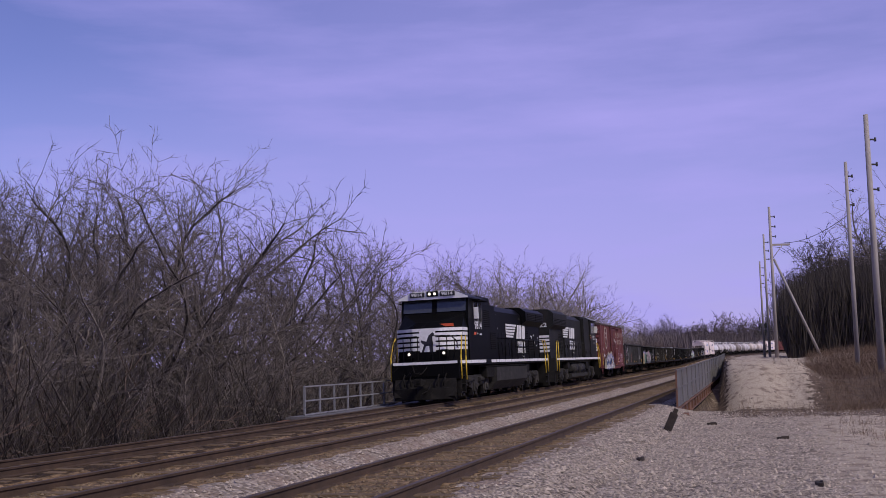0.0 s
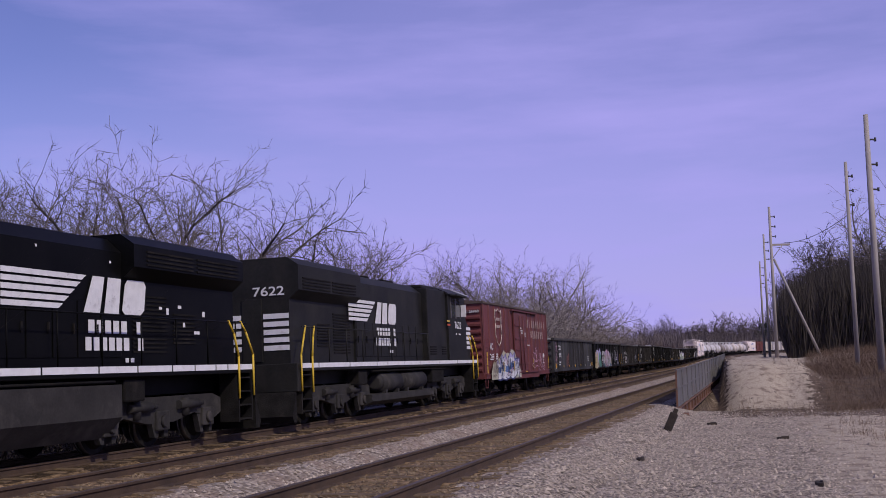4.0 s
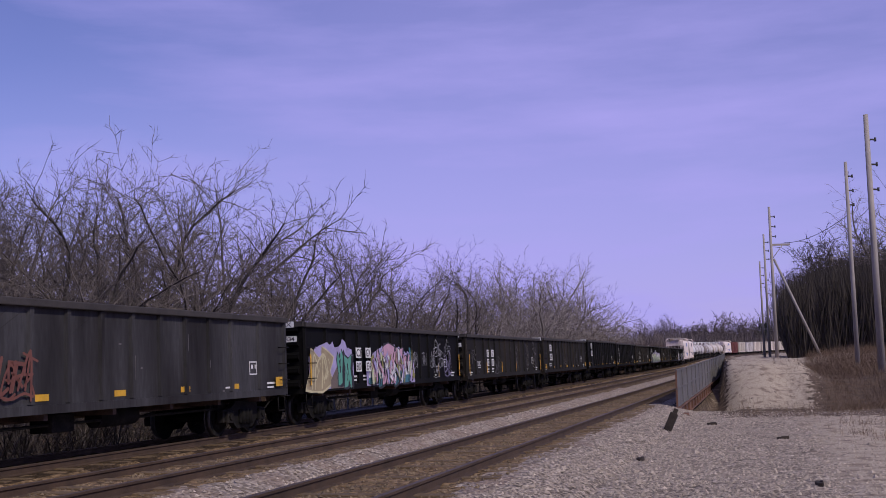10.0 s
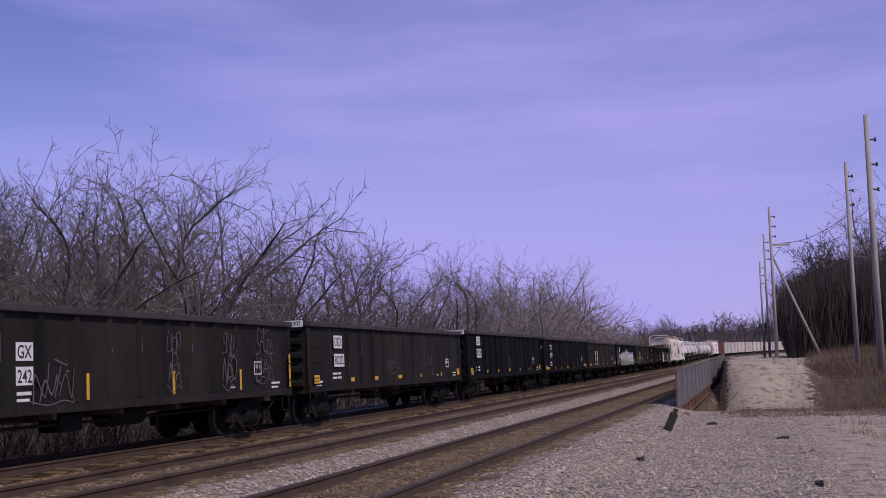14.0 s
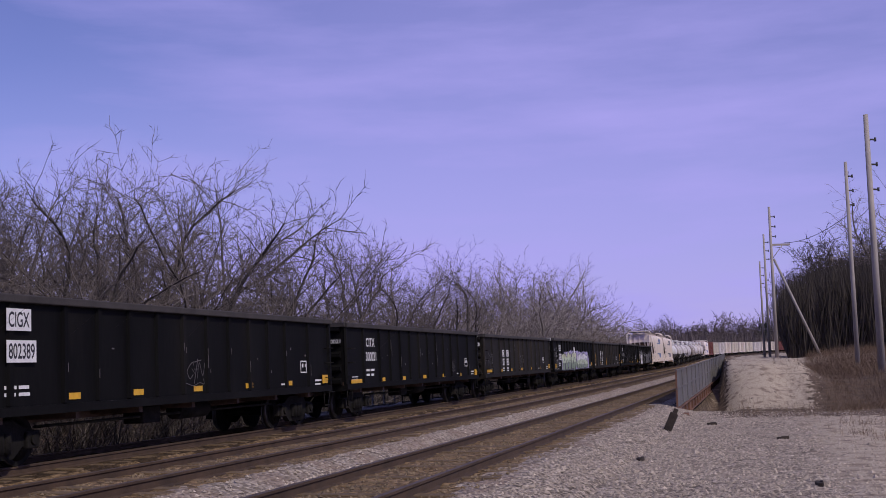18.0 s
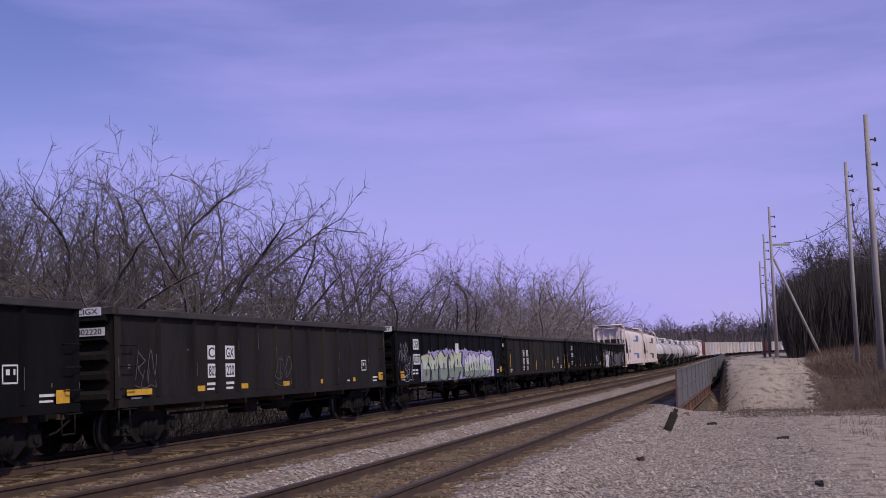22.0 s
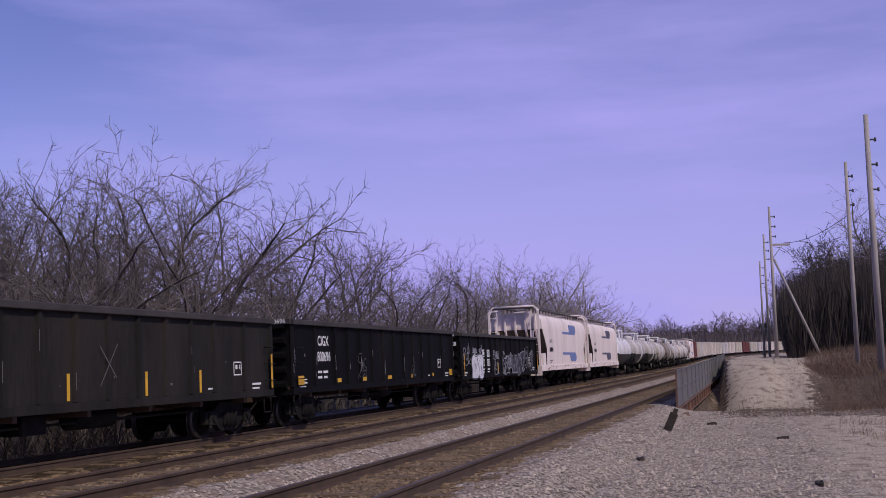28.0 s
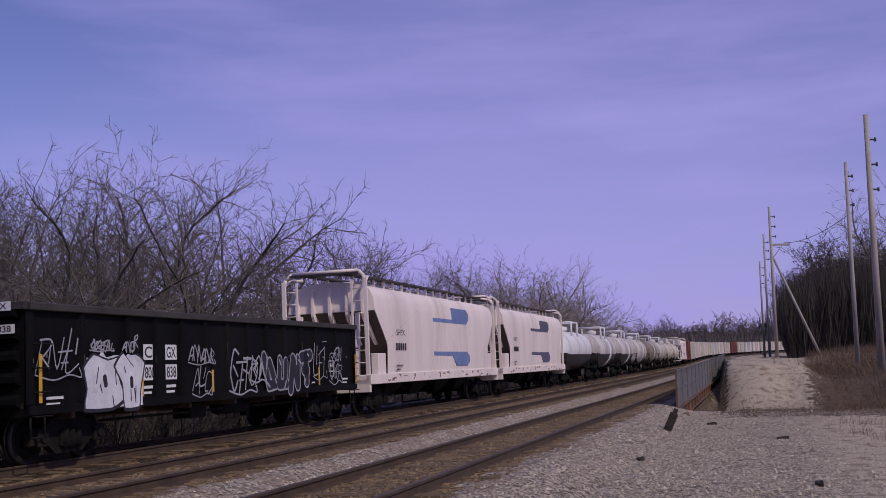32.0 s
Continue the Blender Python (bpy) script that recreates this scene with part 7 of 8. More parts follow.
    bm = bmesh.new()
    bx(bm, 1.18, 1.20, -1.4, 1.4, 1.60, 1.71)
    part("pilot_stripe", bm, M_WHITE, car)
    bm = bmesh.new()
    bx(bm, 2.06, 2.09, 0.55, 1.15, 3.1, 3.22)
    part("orange_plate", bm, M_REDPLATE, car, "red-orange class plate", at=pose(0.3 * k, 0, 0.06))
    # camera-side numbers and emblem
    y = 1.46
    yc = 1.525
    if k > 0:
        letter(car, LX, number, 3.85, yc, 3.06, 0.36, 1.3)
        plate(car, LX, 3.7, yc, 2.8, 0.36, 0.12, M_REDPLATE, "marker", "small red-orange marker")
        bars(car, LX, yc, [(4.3, 2.83, 0.1, 0.07), (4.7, 2.81, 0.35, 0.06)])
        logo_s, yl = 11.6, 1.155
        bars(car, LX, 1.13, [(8.9, 3.5, 0.05, 0.06), (9.5, 3.86, 0.05, 0.05), (9.9, 3.2, 0.06, 0.06), (12.6, 3.92, 0.05, 0.05), (15.0, 3.8, 0.06, 0.05)], label="small pale dot")
        bars(car, LX, 1.42, [(16.4, 2.9, 0.12, 0.06), (16.7, 2.8, 0.1, 0.14), (17.2, 2.95, 0.14, 0.07), (17.4, 2.55, 0.1, 0.1), (17.9, 2.4, 0.25, 0.07), (18.3, 2.8, 0.12, 0.12)], label="small pale stencil")
    else:
        letter(car, LX, number, LX - 4.75, yc, 3.0, 0.30, 1.0)
        bars(car, LX, yc, [(LX - 4.6, 2.75, 0.1, 0.07), (LX - 4.2, 2.75, 0.3, 0.06)])
        plate(car, LX, LX - 5.9, yc, 3.25, 0.4, 0.06, M_YELLOW, "marker", "small yellow marker")
        plate(car, LX, LX - 5.85, yc, 3.1, 0.4, 0.07, M_REDPLATE, "marker", "small red-orange marker")
        me = text_mesh(number, 0.26, 0.95)
        me.materials.append(M_LETTER)
        part("hood_digits", me, None, car, at=Matrix(((0, 0, 1, X(20.93)), (1, 0, 0, 0.05), (0, 1, 0, 3.62), (0, 0, 0, 1))))
        logo_s, yl = 5.7, 1.225
    x0 = LX / 2 - logo_s
    zl = 2.78 if k > 0 else 3.0
    for j in range(5):
        z = zl + 0.04 + j * 0.145
        bm = bmesh.new()
        prism(bm, [(x0, z), (x0, z + 0.10), (x0 - 2.55 + 0.19 * (4 - j), z + 0.10), (x0 - 2.40 + 0.19 * (4 - j), z)], "y", yl, yl + 0.006)
        part("emblem_bar", bm, M_LETTER, car, "white slanted emblem bar")
    for a, pts in ((2.45, [(0.0, 0.0), (0.32, 0.72), (0.72, 0.72), (0.55, 0.0)]),
                   (3.15, [(0.0, 0.0), (0.15, 0.72), (0.62, 0.72), (0.52, 0.0)]),
                   (3.80, [(0.0, 0.08), (0.10, 0.0), (0.7, 0.0), (0.84, 0.1), (0.92, 0.62), (0.84, 0.72), (0.22, 0.72), (0.12, 0.62)])):
        bm = bmesh.new()
        prism(bm, [(x0 - a - p, zl + q) for p, q in pts], "y", yl, yl + 0.006)
        part("emblem_block", bm, M_LETTER, car, "plain white emblem block")
    bars(car, LX, yl, [(logo_s + 2.6 + 0.29 * j, zl - 0.40, 0.21, 0.26) for j in range(7) if j != 5] + [(logo_s + 2.5 + 0.27 * j, zl - 0.74, 0.20, 0.26) for j in range(8) if j != 6], label="plain white letter block")
    bars(car, LX, yl, [(3.9 + logo_s + 0.2 * j, zl - 0.98, 0.13, 0.09) for j in range(2)])
    return car


# ---------- make-up of the train: front coupler of each car, metres back from the first datum ----------
CONSIST = []


def couple(car, front, length):
    CONSIST.append((car, front + length / 2, length))


couple(locomotive(1, "black diesel locomotive with white striped nose and lit headlamps", "9814"), 47.4, 21.8)
couple(locomotive(-1, "black diesel locomotive running cab-last with white striped nose", "7622"), 69.9, 21.8)

box1 = boxcar(M_MAROON)
BL, by = 16.8, 1.50
# outlined shield emblem and plain letter blocks
bm = bmesh.new()
sh = [(2.95, 4.05), (3.20, 3.98), (3.55, 4.1), (3.90, 3.98), (4.15, 4.05), (4.20, 3.75), (4.12, 3.4), (4.20, 2.9), (3.95, 2.55), (3.55, 2.35), (3.15, 2.55), (2.90, 2.9), (2.98, 3.4), (2.90, 3.75)]
pipe(bm, [(BL / 2 - s, by, z) for s, z in sh + sh[:1]], 0.022)
for z, s0, s1 in ((3.55, 3.2, 3.9), (3.2, 3.15, 3.95)):
    for j in range(5):
        w = (s1 - s0) / 5
        box(bm, BL / 2 - s0 - w * (j + 0.6), BL / 2 - s0 - w * j, by, by + 0.004, z, z + 0.13)
part("emblem", bm, M_SPRAYPINKISH, box1, "white outlined shield emblem")
bars(box1, BL, by, [(10.35 + 0.58 * (j // 2) + 0.16 * (j % 2), 3.36, 0.055, 0.42) for j in range(18) if j not in (3, 15)] + [(11.2 + 0.52 * (j // 2) + 0.16 * (j % 2), 2.8, 0.055, 0.40) for j in range(14)], mt=M_SPRAYPINKISH, label="rows of plain white letter blocks")
letter(box1, BL, "WC", 1.65, by, 2.15, 0.32, 0.55)
letter(box1, BL, "269", 1.6, by, 1.68, 0.30, 0.8)
letter(box1, BL, "68", 2.75, by, 1.7, 0.30, 0.45)
bars(box1, BL, by + 0.13, [(7.9, 3.25, 0.3, 0.06), (8.0, 3.12, 0.5, 0.05), (8.1, 3.0, 0.4, 0.06), (9.0, 2.85, 0.15, 0.22), (9.5, 2.4, 0.7, 0.04)])
bars(box1, BL, by + 0.0, [(14.4, 1.75, 0.3, 0.25), (14.4, 1.6, 0.3, 0.05), (14.2, 1.45, 0.5, 0.05)])
plate(box1, BL, 0.82, by + 0.03, 1.1, 0.15, 0.95, M_YELLOW)
plate(box1, BL, 15.8, by + 0.03, 1.15, 0.07, 0.7, M_YELLOW)
plate(box1, BL, 9.0, by + 0.1, 1.02, 0.4, 0.06, M_YELLOW)
plate(box1, BL, 11.6, by, 1.2, 0.07, 0.5, M_YELLOW)
LX1 = "white, blue and pink graffiti with navy outlines on a sand ground"
halo(box1, BL, by + 0.085, [(1.4, 1.15), (1.8, 1.5), (2.6, 1.62), (3.3, 1.85), (4.0, 2.1), (4.9, 1.95), (5.9, 2.2), (6.5, 2.05), (7.2, 1.55), (8.0, 1.0)], 0.78, M_SPRAYSAND, 5, LX1)
fat_letters(box1, BL, by + 0.089, [(2.6, 3.5, 0.82, 1.7), (3.5, 4.4, 0.80, 2.0), (4.35, 5.3, 0.80, 1.85), (5.25, 6.3, 0.82, 2.08), (6.25, 7.35, 0.82, 1.75)], [(0.3, M_SPRAYWHITE), (0.55, M_SPRAYBLUE), (0.8, M_SPRAYWHITE), (1.0, M_SPRAYLILAC)], M_SPRAYNAVY, 8, LX1, 0.08)
shards(box1, BL, by + 0.094, 2.9, 7.2, 0.86, 1.85, 30, [M_SPRAYWHITE, M_SPRAYBLUE, M_SPRAYWHITE, M_SPRAYPINK, M_SPRAYNAVY], 15, 0.34, LX1)
for i, s_ in enumerate((1.65, 2.1, 3.3, 4.5, 5.4, 6.4)):
    tag(box1, BL, by + 0.112, s_, 0.95 + 0.12 * (i % 3), 0.7, 0.65, 90 + i, M_SPRAYNAVY if i > 1 else M_SPRAYGREY, 0.02)
for s_ in (3.77, 6.13):
    plate(box1, BL, s_, by + 0.12, 1.1, 0.09, 0.5, M_YELLOW)
tag(box1, BL, by, 11.3, 1.3, 1.6, 0.9, 3, M_SPRAYPINK, 0.02)
tag(box1, BL, by, 13.2, 1.1, 1.4, 0.9, 8, M_SPRAYPINK, 0.02)
me = text_mesh("WC 26968", 0.13, 0.85)
me.materials.append(M_LETTER)
part("lettering", me, None, box1, at=end_pose(BL, 0.62, 0.45, 3.85))
couple(box1, 91.36, BL)

GL = 17.4
GB = "open-top steel gondola car, "
G_LOOK = [
    (M_GONDOLA2, "weathered dark grey ribbed", "CIGX", "800691"),
    (M_GONDOLA, "black ribbed, bright graffiti along the side", "CIGX", "800334"),
    (M_GONDOLA3, "brown-black ribbed, scrawled tags", "CIGX", "802242"),
    (M_GONDOLA3, "brown-black ribbed", "CIGX", "802302"),
    (M_GONDOLA, "plain black ribbed", "CIGX", "802389"),
    (M_GONDOLA, "clean black ribbed", "CITX", "300021"),
    (M_GONDOLA3, "brown-black ribbed, orange reflectors", "CIGX", "802220"),
    (M_GONDOLA, "black ribbed, pale green and white graffiti", "CIGX", "802377"),
    (M_GONDOLA3, "brown-black ribbed", "CIGX", "802227"),
    (M_GONDOLA, "black ribbed", "CIGX", "800696"),
    (M_GONDOLA, "black ribbed, white scrawled graffiti", "CIGX", "800838"),
]
GY = 1.425
GP = 1.484      # paint that runs across the ribs
gondolas = []
for i, (paint, lb, mk, num) in enumerate(G_LOOK):
    gt = (2.90, 2.83, 2.80, 2.86, 2.95, 2.90, 2.85, 2.88, 2.85, 2.88, 2.84)[i]
    g = gondola(paint, GB + lb, top=gt)
    gondolas.append(g)
    style = ("plain", "split", "split", "panel", "panel", "plain", "split", "panel", "split", "plain", "split")[i]
    if style == "plain":
        letter(g, GL, mk, 2.55, GY, 2.2, 0.29, 0.82)
        letter(g, GL, num, 2.5, GY, 1.75, 0.29, 0.98)
        bars(g, GL, GY, [(2.5, 1.42, 0.3, 0.07), (2.9, 1.42, 0.35, 0.07), (2.5, 1.27, 0.3, 0.07), (2.95, 1.27, 0.25, 0.07), (1.2, 1.25, 0.5, 0.03)])
    elif style == "split":
        for tx, zz in ((mk, 1.86), (num, 1.44)):
            for j, t in enumerate((tx[:len(tx) // 2], tx[len(tx) // 2:])):
                s0 = 4.45 + j * 0.88
                py = GP + 0.055 if i == 1 else GY
                plate(g, GL, s0, py, zz - 0.02, 0.47, 0.32, M_LETTER, "stencil_panel", "white stencil panel")
                letter(g, GL, t, s0 + 0.04, py + 0.008, zz + 0.02, 0.24, 0.39, M_SPRAYBLACK)
        bars(g, GL, GY, [(4.4, 1.25, 0.4, 0.06), (4.4, 1.14, 0.35, 0.05), (5.35, 1.25, 0.4, 0.06), (5.35, 1.14, 0.35, 0.05)])
    else:
        ms, up = (2.1, 0.22) if i == 4 else (2.5, 0.0)
        for tx, zz, ww in ((mk, 2.16 + up, 0.66), (num, 1.62 + up, 0.8)):
            plate(g, GL, ms, GP + 0.002, zz - 0.03, ww, 0.38, M_LETTER, "stencil_panel", "white stencil panel")
            letter(g, GL, tx, ms + 0.05, GP + 0.011, zz + 0.03, 0.27, ww - 0.1, M_SPRAYBLACK)
        bars(g, GL, GY, [(ms + 0.02, 1.36, 0.32, 0.06), (ms + 0.02, 1.24, 0.3, 0.06), (ms + 0.4, 1.36, 0.28, 0.06), (ms + 0.4, 1.24, 0.3, 0.06)])
    # data panel at the rear, reflectors, end boards
    bars(g, GL, GY, [(14.6, 1.45, 0.42, 0.03), (14.6, 1.75, 0.42, 0.03), (14.6, 1.45, 0.03, 0.33), (14.99, 1.45, 0.03, 0.33), (14.7, 1.6, 0.1, 0.1), (14.9, 1.6, 0.05, 0.1)], label="line of an outlined data panel")
    bars(g, GL, GY, [(15.6, 1.2, 0.5, 0.05), (15.6, 1.1, 0.4, 0.04), (1.2, 1.15, 0.5, 0.05), (1.2, 1.05, 0.4, 0.04), (13.3, 1.15, 0.3, 0.04)])
    if i in (1, 2, 8, 10):
        for s in (0.85, 4.35, 7.4, 10.6, 13.8, 16.5) if i != 8 else (0.85, 4.5, 7.9, 10.6, 12.9, 16.5):
            plate(g, GL, s, GY + 0.1 if s in (0.85, 16.5) else GY, 1.1, 0.09, 0.5 if s not in (0.85, 16.5) else 0.85, M_ORANGE)
    else:
        for s in (0.95, 3.9, 6.1, 8.6, 11.2, 13.6, 16.0):
            end_plate = s in (0.95, 16.0)
            wide = 0.95 if s == 0.95 and i in (5, 6) else 0.40
            plate(g, GL, s, GY + (0.06 if end_plate else 0), 1.13 if i != 5 else 1.07, wide, 0.24 if end_plate and wide < 0.5 else 0.12, M_ORANGE)
    rnd = random.Random(200 + i)
    ribs_at = [0.72, 2.25, 3.8] + [3.8 + 9.8 * j / 9 for j in range(1, 10)] + [15.15, 16.68]
    # thin pale streaks set along the rib edges
    tagged(bars(g, GL, GP, [(rnd.choice(ribs_at) + rnd.choice((-0.05, 0.035)), rnd.uniform(1.25, 2.1), 0.016, rnd.uniform(0.08, 0.5)) for _ in range(9 if i != 9 else 16)], M_SCUFF if i != 9 else M_TAG, "scuff", "thin pale streaks on the rib edges"), kind="stuff")
    tagged(bars(g, GL, GY, [(rnd.uniform(0.9, 16.2), rnd.uniform(1.0, 2.2), rnd.uniform(0.02, 0.1), rnd.uniform(0.02, 0.08)) for _ in range(8)], M_SCUFF, "scuff", "pale scuff marks"), kind="stuff")
    if i in (0, 5, 9):
        me = text_mesh(mk + " " + num, 0.12, 1.0)
        me.materials.append(M_LETTER)
        part("lettering", me, None, g, at=end_pose(GL, 0.505, 0.35, gt - 0.085 if i != 5 else 2.3))
    elif i in (3, 4, 7):
        bm = bmesh.new()
        x = GL / 2 - 0.505
        box(bm, x, x + 0.012, 0.35, 1.38, gt - 0.13, gt + 0.05)
        board = part("end_board", bm, M_LETTER, g, "white number board on the car's end chord")
        me = text_mesh(mk + " " + num, 0.12, 0.92)
        me.materials.append(M_SPRAYBLACK)
        part("lettering", me, None, board, at=end_pose(GL, 0.491, 0.40, gt - 0.095))
    else:
        for zz, w, tx in ((gt - 0.12, 0.62, mk), (gt - 0.52, 0.70, num)):
            bm = bmesh.new()
            x = GL / 2 - 0.50
            box(bm, x, x + 0.008, 0.6, 0.6 + w, zz, zz + 0.16)
            board = part("end_board", bm, M_LETTER, g, "white number board on the car end")
            me = text_mesh(tx, 0.115, w - 0.14)
            me.materials.append(M_SPRAYBLACK)
            part("lettering", me, None, board, at=end_pose(GL, 0.489, 0.67, zz + 0.025))

g = gondolas[0]
tag(g, GL, GP, 1.1, 1.35, 0.6, 1.2, 47, M_SPRAYPINK, r=0.012)
tag(g, GL, GP, 5.0, 1.25, 0.9, 0.75, 48, M_SPRAYRUST, r=0.035)
tag(g, GL, GP, 5.1, 1.15, 0.8, 0.8, 49, M_SPRAYRUST, r=0.03)
g = gondolas[1]
LB = "jagged cream, green, lilac and pink graffiti"
halo(g, GL, GP + 0.001, [(0.85, 1.85), (1.6, 2.2), (2.3, 2.3), (3.0, 2.15), (3.5, 2.35), (4.3, 2.0), (4.45, 1.2)], 0.96, M_SPRAYLILAC, 12, LB)
fat_letters(g, GL, GP + 0.003, [(0.9, 2.55, 0.95, 2.14)], [(1.0, M_SPRAYTAN)], M_SPRAYCREAM, 3, LB, 0.0)
bm = bmesh.new()
for a, b, r in ((1.05, 1.25, 0.03), (1.25, 1.95, 0.035), (1.75, 1.85, 0.04)):
    ribbon(bm, curved([(GL / 2 - a, 1.0), (GL / 2 - a - 0.1, 1.6), (GL / 2 - b, 1.95), (GL / 2 - b - 0.25, 1.5), (GL / 2 - b - 0.1, 1.25)]), r, GP + 0.007, 0)
part("graffiti_stroke", bm, (M_SPRAYCREAM,), g, LB)
halo(g, GL, GP + 0.004, [(2.45, 1.2), (2.9, 1.55), (3.3, 1.85), (3.6, 1.3), (4.3, 1.25)], 0.96, M_SPRAYGREY, 13, LB)
fat_letters(g, GL, GP + 0.006, [(3.0, 3.45, 1.05, 2.05), (3.6, 4.15, 0.95, 1.95)], [(1.0, M_SPRAYGREEN)], M_SPRAYBLACK, 14, LB, 0.16)
halo(g, GL, GP + 0.001, [(5.5, 1.5), (6.2, 2.0), (7.0, 2.2), (8.0, 2.3), (9.2, 2.1), (10.3, 1.9), (10.7, 1.2)], 0.96, M_SPRAYLILAC, 16, LB)
fat_letters(g, GL, GP + 0.003, [(5.7, 6.5, 0.96, 1.8), (6.5, 7.3, 0.96, 2.1), (7.3, 8.3, 1.0, 2.25), (8.3, 9.2, 0.96, 2.1), (9.2, 10.2, 0.98, 1.9)], [(0.3, M_SPRAYTEAL), (0.55, M_SPRAYWHITE), (1.0, M_SPRAYPINK)], M_SPRAYBLACK, 17, LB, 0.12)
shards(g, GL, GP + 0.008, 5.7, 10.5, 0.96, 2.1, 84, [M_SPRAYPINK, M_SPRAYWHITE, M_SPRAYLILAC, M_SPRAYTEAL, M_SPRAYPINK, M_SPRAYOLIVE, M_SPRAYBLACK, M_SPRAYWHITE, M_SPRAYLIME], 23, 0.46, LB)
for s in (10.4, 11.5, 12.6, 13.7):
    tag(g, GL, GP, s, 1.5, 0.5, 0.6, int(s * 7), r=0.012)
for s, z, w, h, sd, c in ((13.0, 1.9, 0.9, 0.5, 31, None), (14.5, 1.9, 0.8, 0.6, 32, None), (14.5, 1.15, 0.9, 0.75, 33, M_SPRAYLILAC), (13.0, 1.1, 0.7, 0.5, 34, None)):
    tag(g, GL, GP, s, z, w, h, sd, c, r=0.014)
g = gondolas[2]
tag(g, GL, GP, 1.2, 1.5, 0.9, 0.7, 51, M_SCUFF, r=0.014)
letter(g, GL, "ZLSC", 2.65, GY, 1.45, 0.2, 0.55)
bars(g, GL, GY, [(2.7, 1.36, 0.5, 0.025)])
tag(g, GL, GP, 5.7, 1.1, 1.1, 0.6, 52, M_SCUFF, r=0.016)
tag(g, GL, GP, 10.3, 1.25, 0.5, 1.3, 55, M_SCUFF, r=0.012)
tag(g, GL, GP, 12.8, 1.2, 0.6, 1.3, 53, M_SCUFF, r=0.014)
tag(g, GL, GP, 14.6, 1.3, 0.9, 1.2, 54, M_SCUFF, r=0.014)
for gi, s, z, w, h, sd in ((3, 7.2, 1.3, 0.8, 0.5, 81), (3, 12.0, 1.2, 0.6, 0.9, 82), (4, 8.2, 1.3, 0.7, 0.5, 83), (6, 1.3, 1.3, 0.7, 0.6, 84), (6, 8.0, 1.2, 0.9, 0.7, 85), (9, 5.6, 1.3, 0.7, 0.7, 86), (9, 11.0, 1.2, 0.5, 0.5, 87), (5, 12.4, 1.3, 0.4, 0.4, 88), (7, 1.0, 1.1, 0.9, 0.8, 89)):
    tag(gondolas[gi], GL, GP, s, z, w, h, sd, M_SCUFF, r=0.010)
g = gondolas[7]
LG = "pale green and cream fat-lettered graffiti with a lilac edge"
halo(g, GL, GP + 0.001, [(3.35, 1.55), (3.8, 1.9), (4.6, 2.05), (6.0, 2.12), (8.0, 2.1), (10.0, 2.15), (12.0, 2.05), (14.4, 2.1), (14.9, 1.6)], 0.95, M_SPRAYLILAC, 33, LG)
fat_letters(g, GL, GP + 0.003, [(3.55, 4.45, 0.95, 2.0), (4.5, 5.75, 0.95, 2.02), (5.75, 6.9, 0.95, 2.03), (6.95, 7.9, 0.96, 2.02), (7.9, 9.2, 0.95, 2.05)], [(0.42, M_SPRAYSAGE), (0.72, M_SPRAYPALEGREEN), (1.0, M_SPRAYLIME)], M_SPRAYBLACK, 34, LG, 0.2)
fat_letters(g, GL, GP + 0.003, [(9.55, 10.3, 0.97, 1.95), (10.3, 11.0, 0.96, 2.0), (11.05, 12.15, 0.97, 1.98), (12.2, 13.2, 0.97, 1.98), (13.2, 14.3, 0.97, 1.95)], [(0.3, M_SPRAYSAGE), (0.6, M_SPRAYPALEGREEN), (1.0, M_SPRAYWHITE)], M_SPRAYBLACK, 35, LG, 0.08)
plate(g, GL, 8.2, GP + 0.002, 1.98, 0.5, 0.42, M_SPRAYWHITE, "paint_patch", "small white sprayed patch")
tag(g, GL, GP, 0.85, 1.7, 0.9, 0.75, 189, M_TAG, r=0.016)
tag(g, GL, GP, 1.3, 1.05, 0.95, 0.7, 190, M_TAG, r=0.014)
g = gondolas[8]
bm = bmesh.new()
ribbon(bm, [(GL / 2 - 8.9, 1.35), (GL / 2 - 9.5, 2.15)], 0.012, GP, 0)
ribbon(bm, [(GL / 2 - 8.9, 2.1), (GL / 2 - 9.45, 1.5)], 0.012, GP + 0.001, 0)
part("spray_tag", bm, (M_SCUFF,), g, "thin pale crossed scrawl")
g = gondolas[10]
LW = "white block graffiti with black outlines"
fat_letters(g, GL, GP + 0.001, [(2.4, 3.45, 0.95, 1.92), (3.45, 4.35, 0.94, 1.94)], [(1.0, M_SPRAYWHITE)], M_SPRAYBLACK, 4, LW, 0.0)
halo(g, GL, GP + 0.0005, [(2.35, 1.85), (3.0, 1.93), (4.0, 1.93), (4.4, 1.88)], 0.93, M_SPRAYWHITE, 41, LW)
for s, z, w, h, sd in ((0.85, 1.55, 1.2, 0.75, 1), (2.5, 2.02, 0.7, 0.2, 7), (3.6, 2.0, 0.5, 0.3, 9), (6.25, 1.75, 1.1, 0.45, 2), (6.4, 1.05, 0.8, 0.7, 3), (13.3, 1.3, 0.9, 0.9, 8), (14.5, 1.15, 0.9, 1.0, 6)):
    tag(g, GL, GP, s, z, w, h, sd + 70, M_TAG, r=0.018)
for s, z, w, h, sd in ((8.2, 1.05, 1.3, 0.85, 4), (9.3, 1.3, 0.8, 0.6, 5)):
    tag(g, GL, GP, s, z, w, h, sd + 70, M_TAG, r=0.03)
graffiti(g, GL, GP + 0.001, 10.1, 13.2, 1.0, 2.0, 4, [M_SPRAYBLACK], 45, outline=M_TAG, label="dull white outlined hollow graffiti letters", fat=0.17)
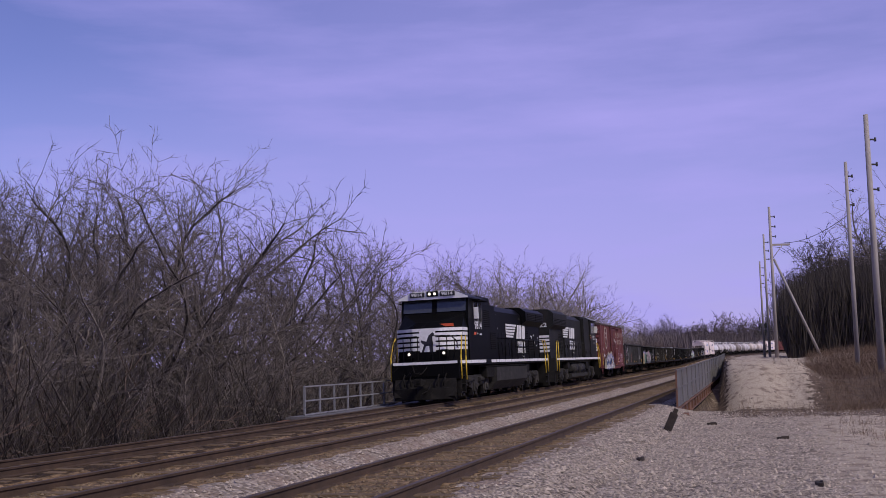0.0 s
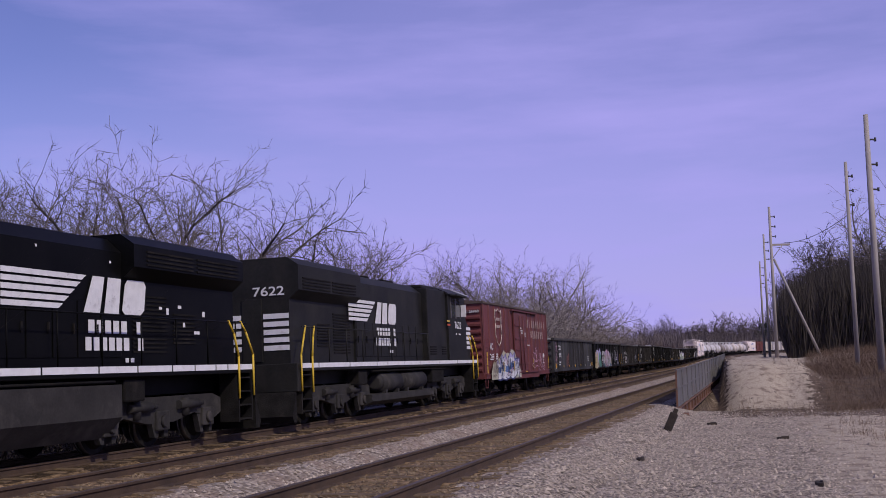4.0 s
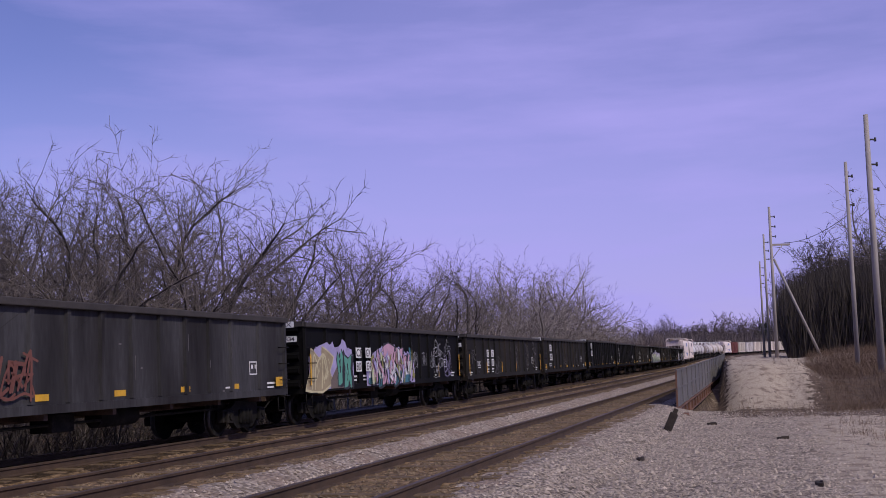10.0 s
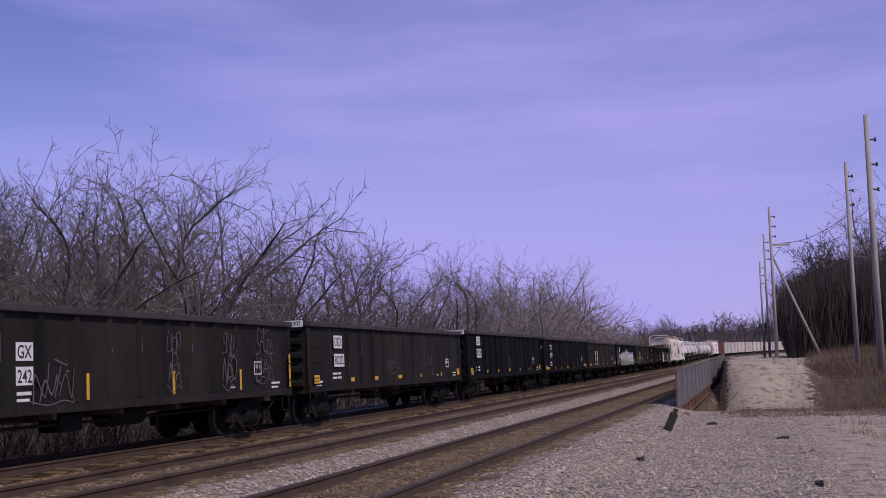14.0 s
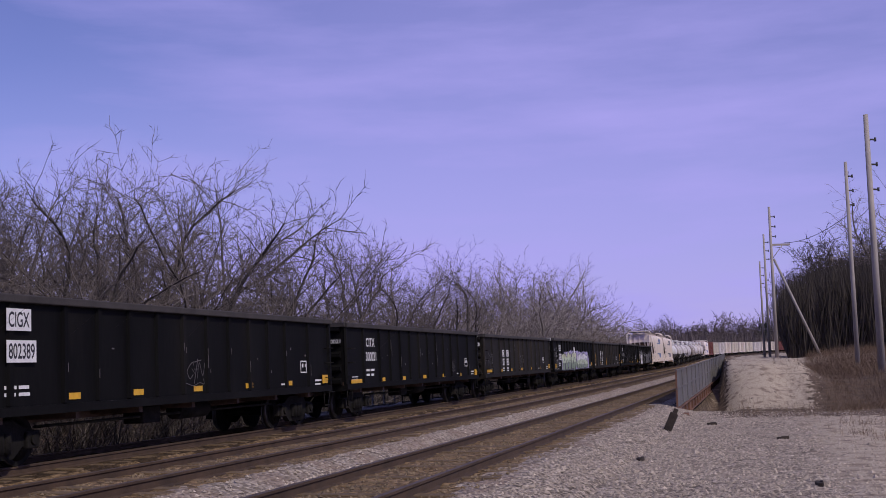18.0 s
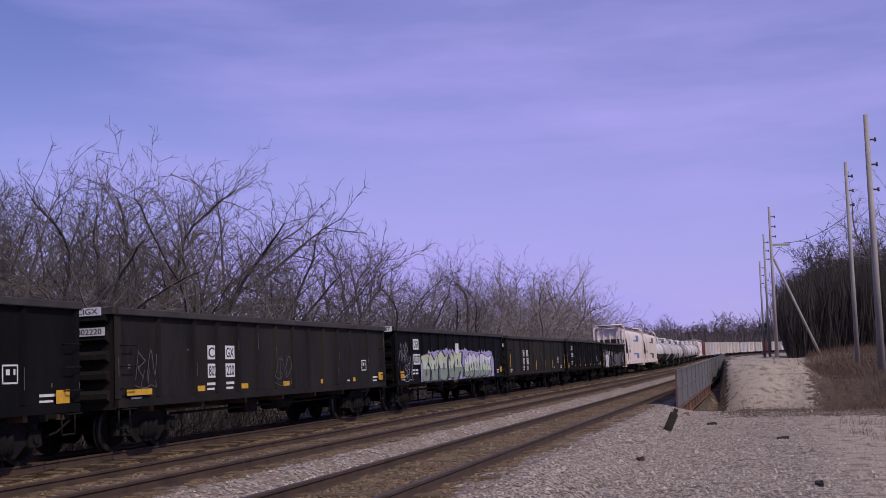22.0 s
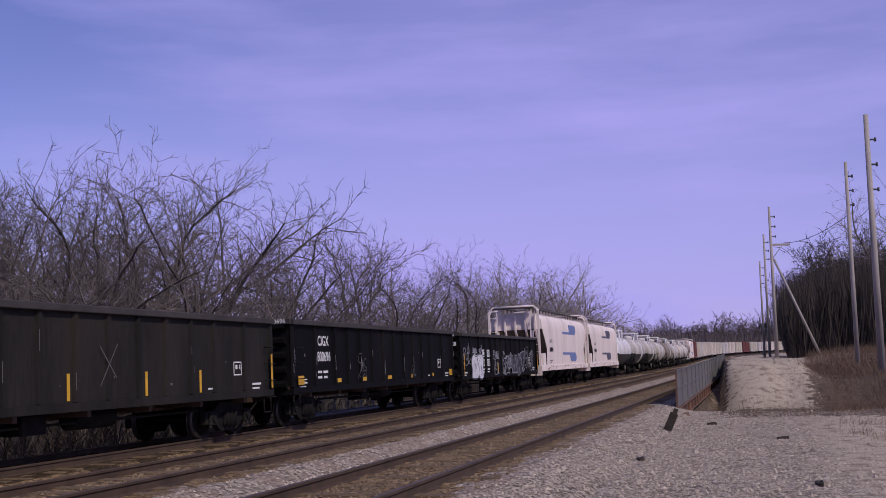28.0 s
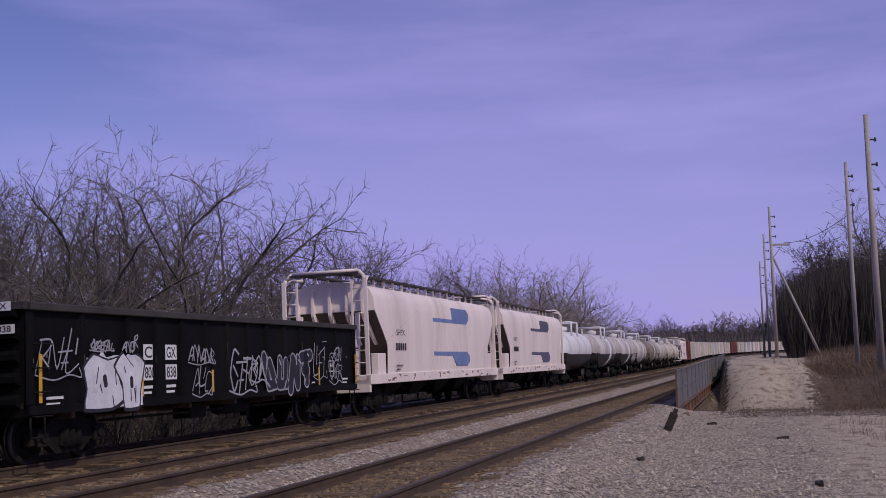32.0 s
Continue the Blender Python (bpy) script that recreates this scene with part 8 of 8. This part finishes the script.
for i, g in enumerate(gondolas):
    couple(g, 108.86 + (GL - 0.034) * i, GL)

couple(covered_hopper(18.7), 299.88, 18.7)
couple(covered_hopper(18.7, mark=M_DARKMARK), 318.58, 18.7)
f = 337.28
for i in range(8):
    paint = (M_TANKWHITE, M_TANKDUST, M_TANKDUST, M_TANKDUST, M_TANKBROWN, M_TANKDUST, M_TANKCREAM, M_TANKCREAM)[i]
    t = tank_car(paint, M_TANKWHITE if i else None, half=M_TANKBLACK if i < 3 else None)
    couple(t, f, 15.3)
    f += 15.3
couple(covered_hopper(18.7), f, 18.7)
f += 18.7
couple(boxcar(M_BROWNCAR, 16.4, 4.25, label="brown-red steel boxcar in mid train", rolls=False, detail=False), f, 16.4)
f += 16.4
pale = boxcar(M_BEIGE, 16.6, 4.1, label="pale beige steel freight car", rolls=False, detail=False)
couple(pale, f, 16.6)
f += 16.6
palegrey = boxcar(M_TANKDUST, 16.6, 4.0, label="dusty grey steel freight car", rolls=False, detail=False)
couple(palegrey, f, 16.6)
f += 16.6
cream = boxcar(M_TANKCREAM, 16.6, 4.15, label="cream steel freight car with rust streaks", rolls=False, detail=False)
couple(cream, f, 16.6)
f += 16.6
for i in range(32):
    if i in (6, 13, 22):
        c = boxcar(M_BROWNCAR, 16.6, 4.1, label="brown-red steel boxcar in mid train", rolls=False, detail=False)
    else:
        c = copy_thing((pale, cream, pale, palegrey, cream)[i % 5], pose(0, 0, 0))
    couple(c, f, 16.6)
    f += 16.6

# ---------- movement ----------
SPEED = [(0, 10.0), (4, 9.50), (8, 9.17), (12, 8.64), (16, 7.93), (20, 7.43), (24, 7.30), (28, 7.16), (32, 7.16)]


def travelled(t):
    """Metres that the train has gone since the start."""
    s = 0.0
    for (a, va), (b, vb) in zip(SPEED, SPEED[1:]):
        if t <= a:
            break
        e = min(t, b)
        ve = va + (vb - va) * (e - a) / (b - a)
        s += (va + ve) / 2 * (e - a)
    return s


CAR_DATUM = -3.54


def car_pose(u, length):
    h = length * 0.33
    p, q = line(u - h, A_OFF, A_Z), line(u + h, A_OFF, A_Z)
    d = p - q
    c = (p + q) / 2
    return Matrix.Translation(c) @ Matrix.Rotation(math.atan2(d.y, d.x), 4, "Z") @ Matrix.Rotation(-math.atan2(d.z, d.xy.length), 4, "Y") @ Matrix.Rotation(radians(1.2), 4, "X")


def motions():
    for car, mid, length in CONSIST:
        far = mid > 340
        ts = [i * (2.0 if far else 1.0) for i in range(17 if far else 33)]
        walk(car, [(t, car_pose(mid + CAR_DATUM - travelled(t), length)) for t in ts])
    for w, r in ROLLING:
        base = w.matrix_basis.copy()
        rows = []
        for i in range(0, 961, 2):
            t = i / FPS
            rows.append((t, base @ Matrix.Rotation(travelled(t) / r, 4, "Y")))
        walk(w, rows)


motions()
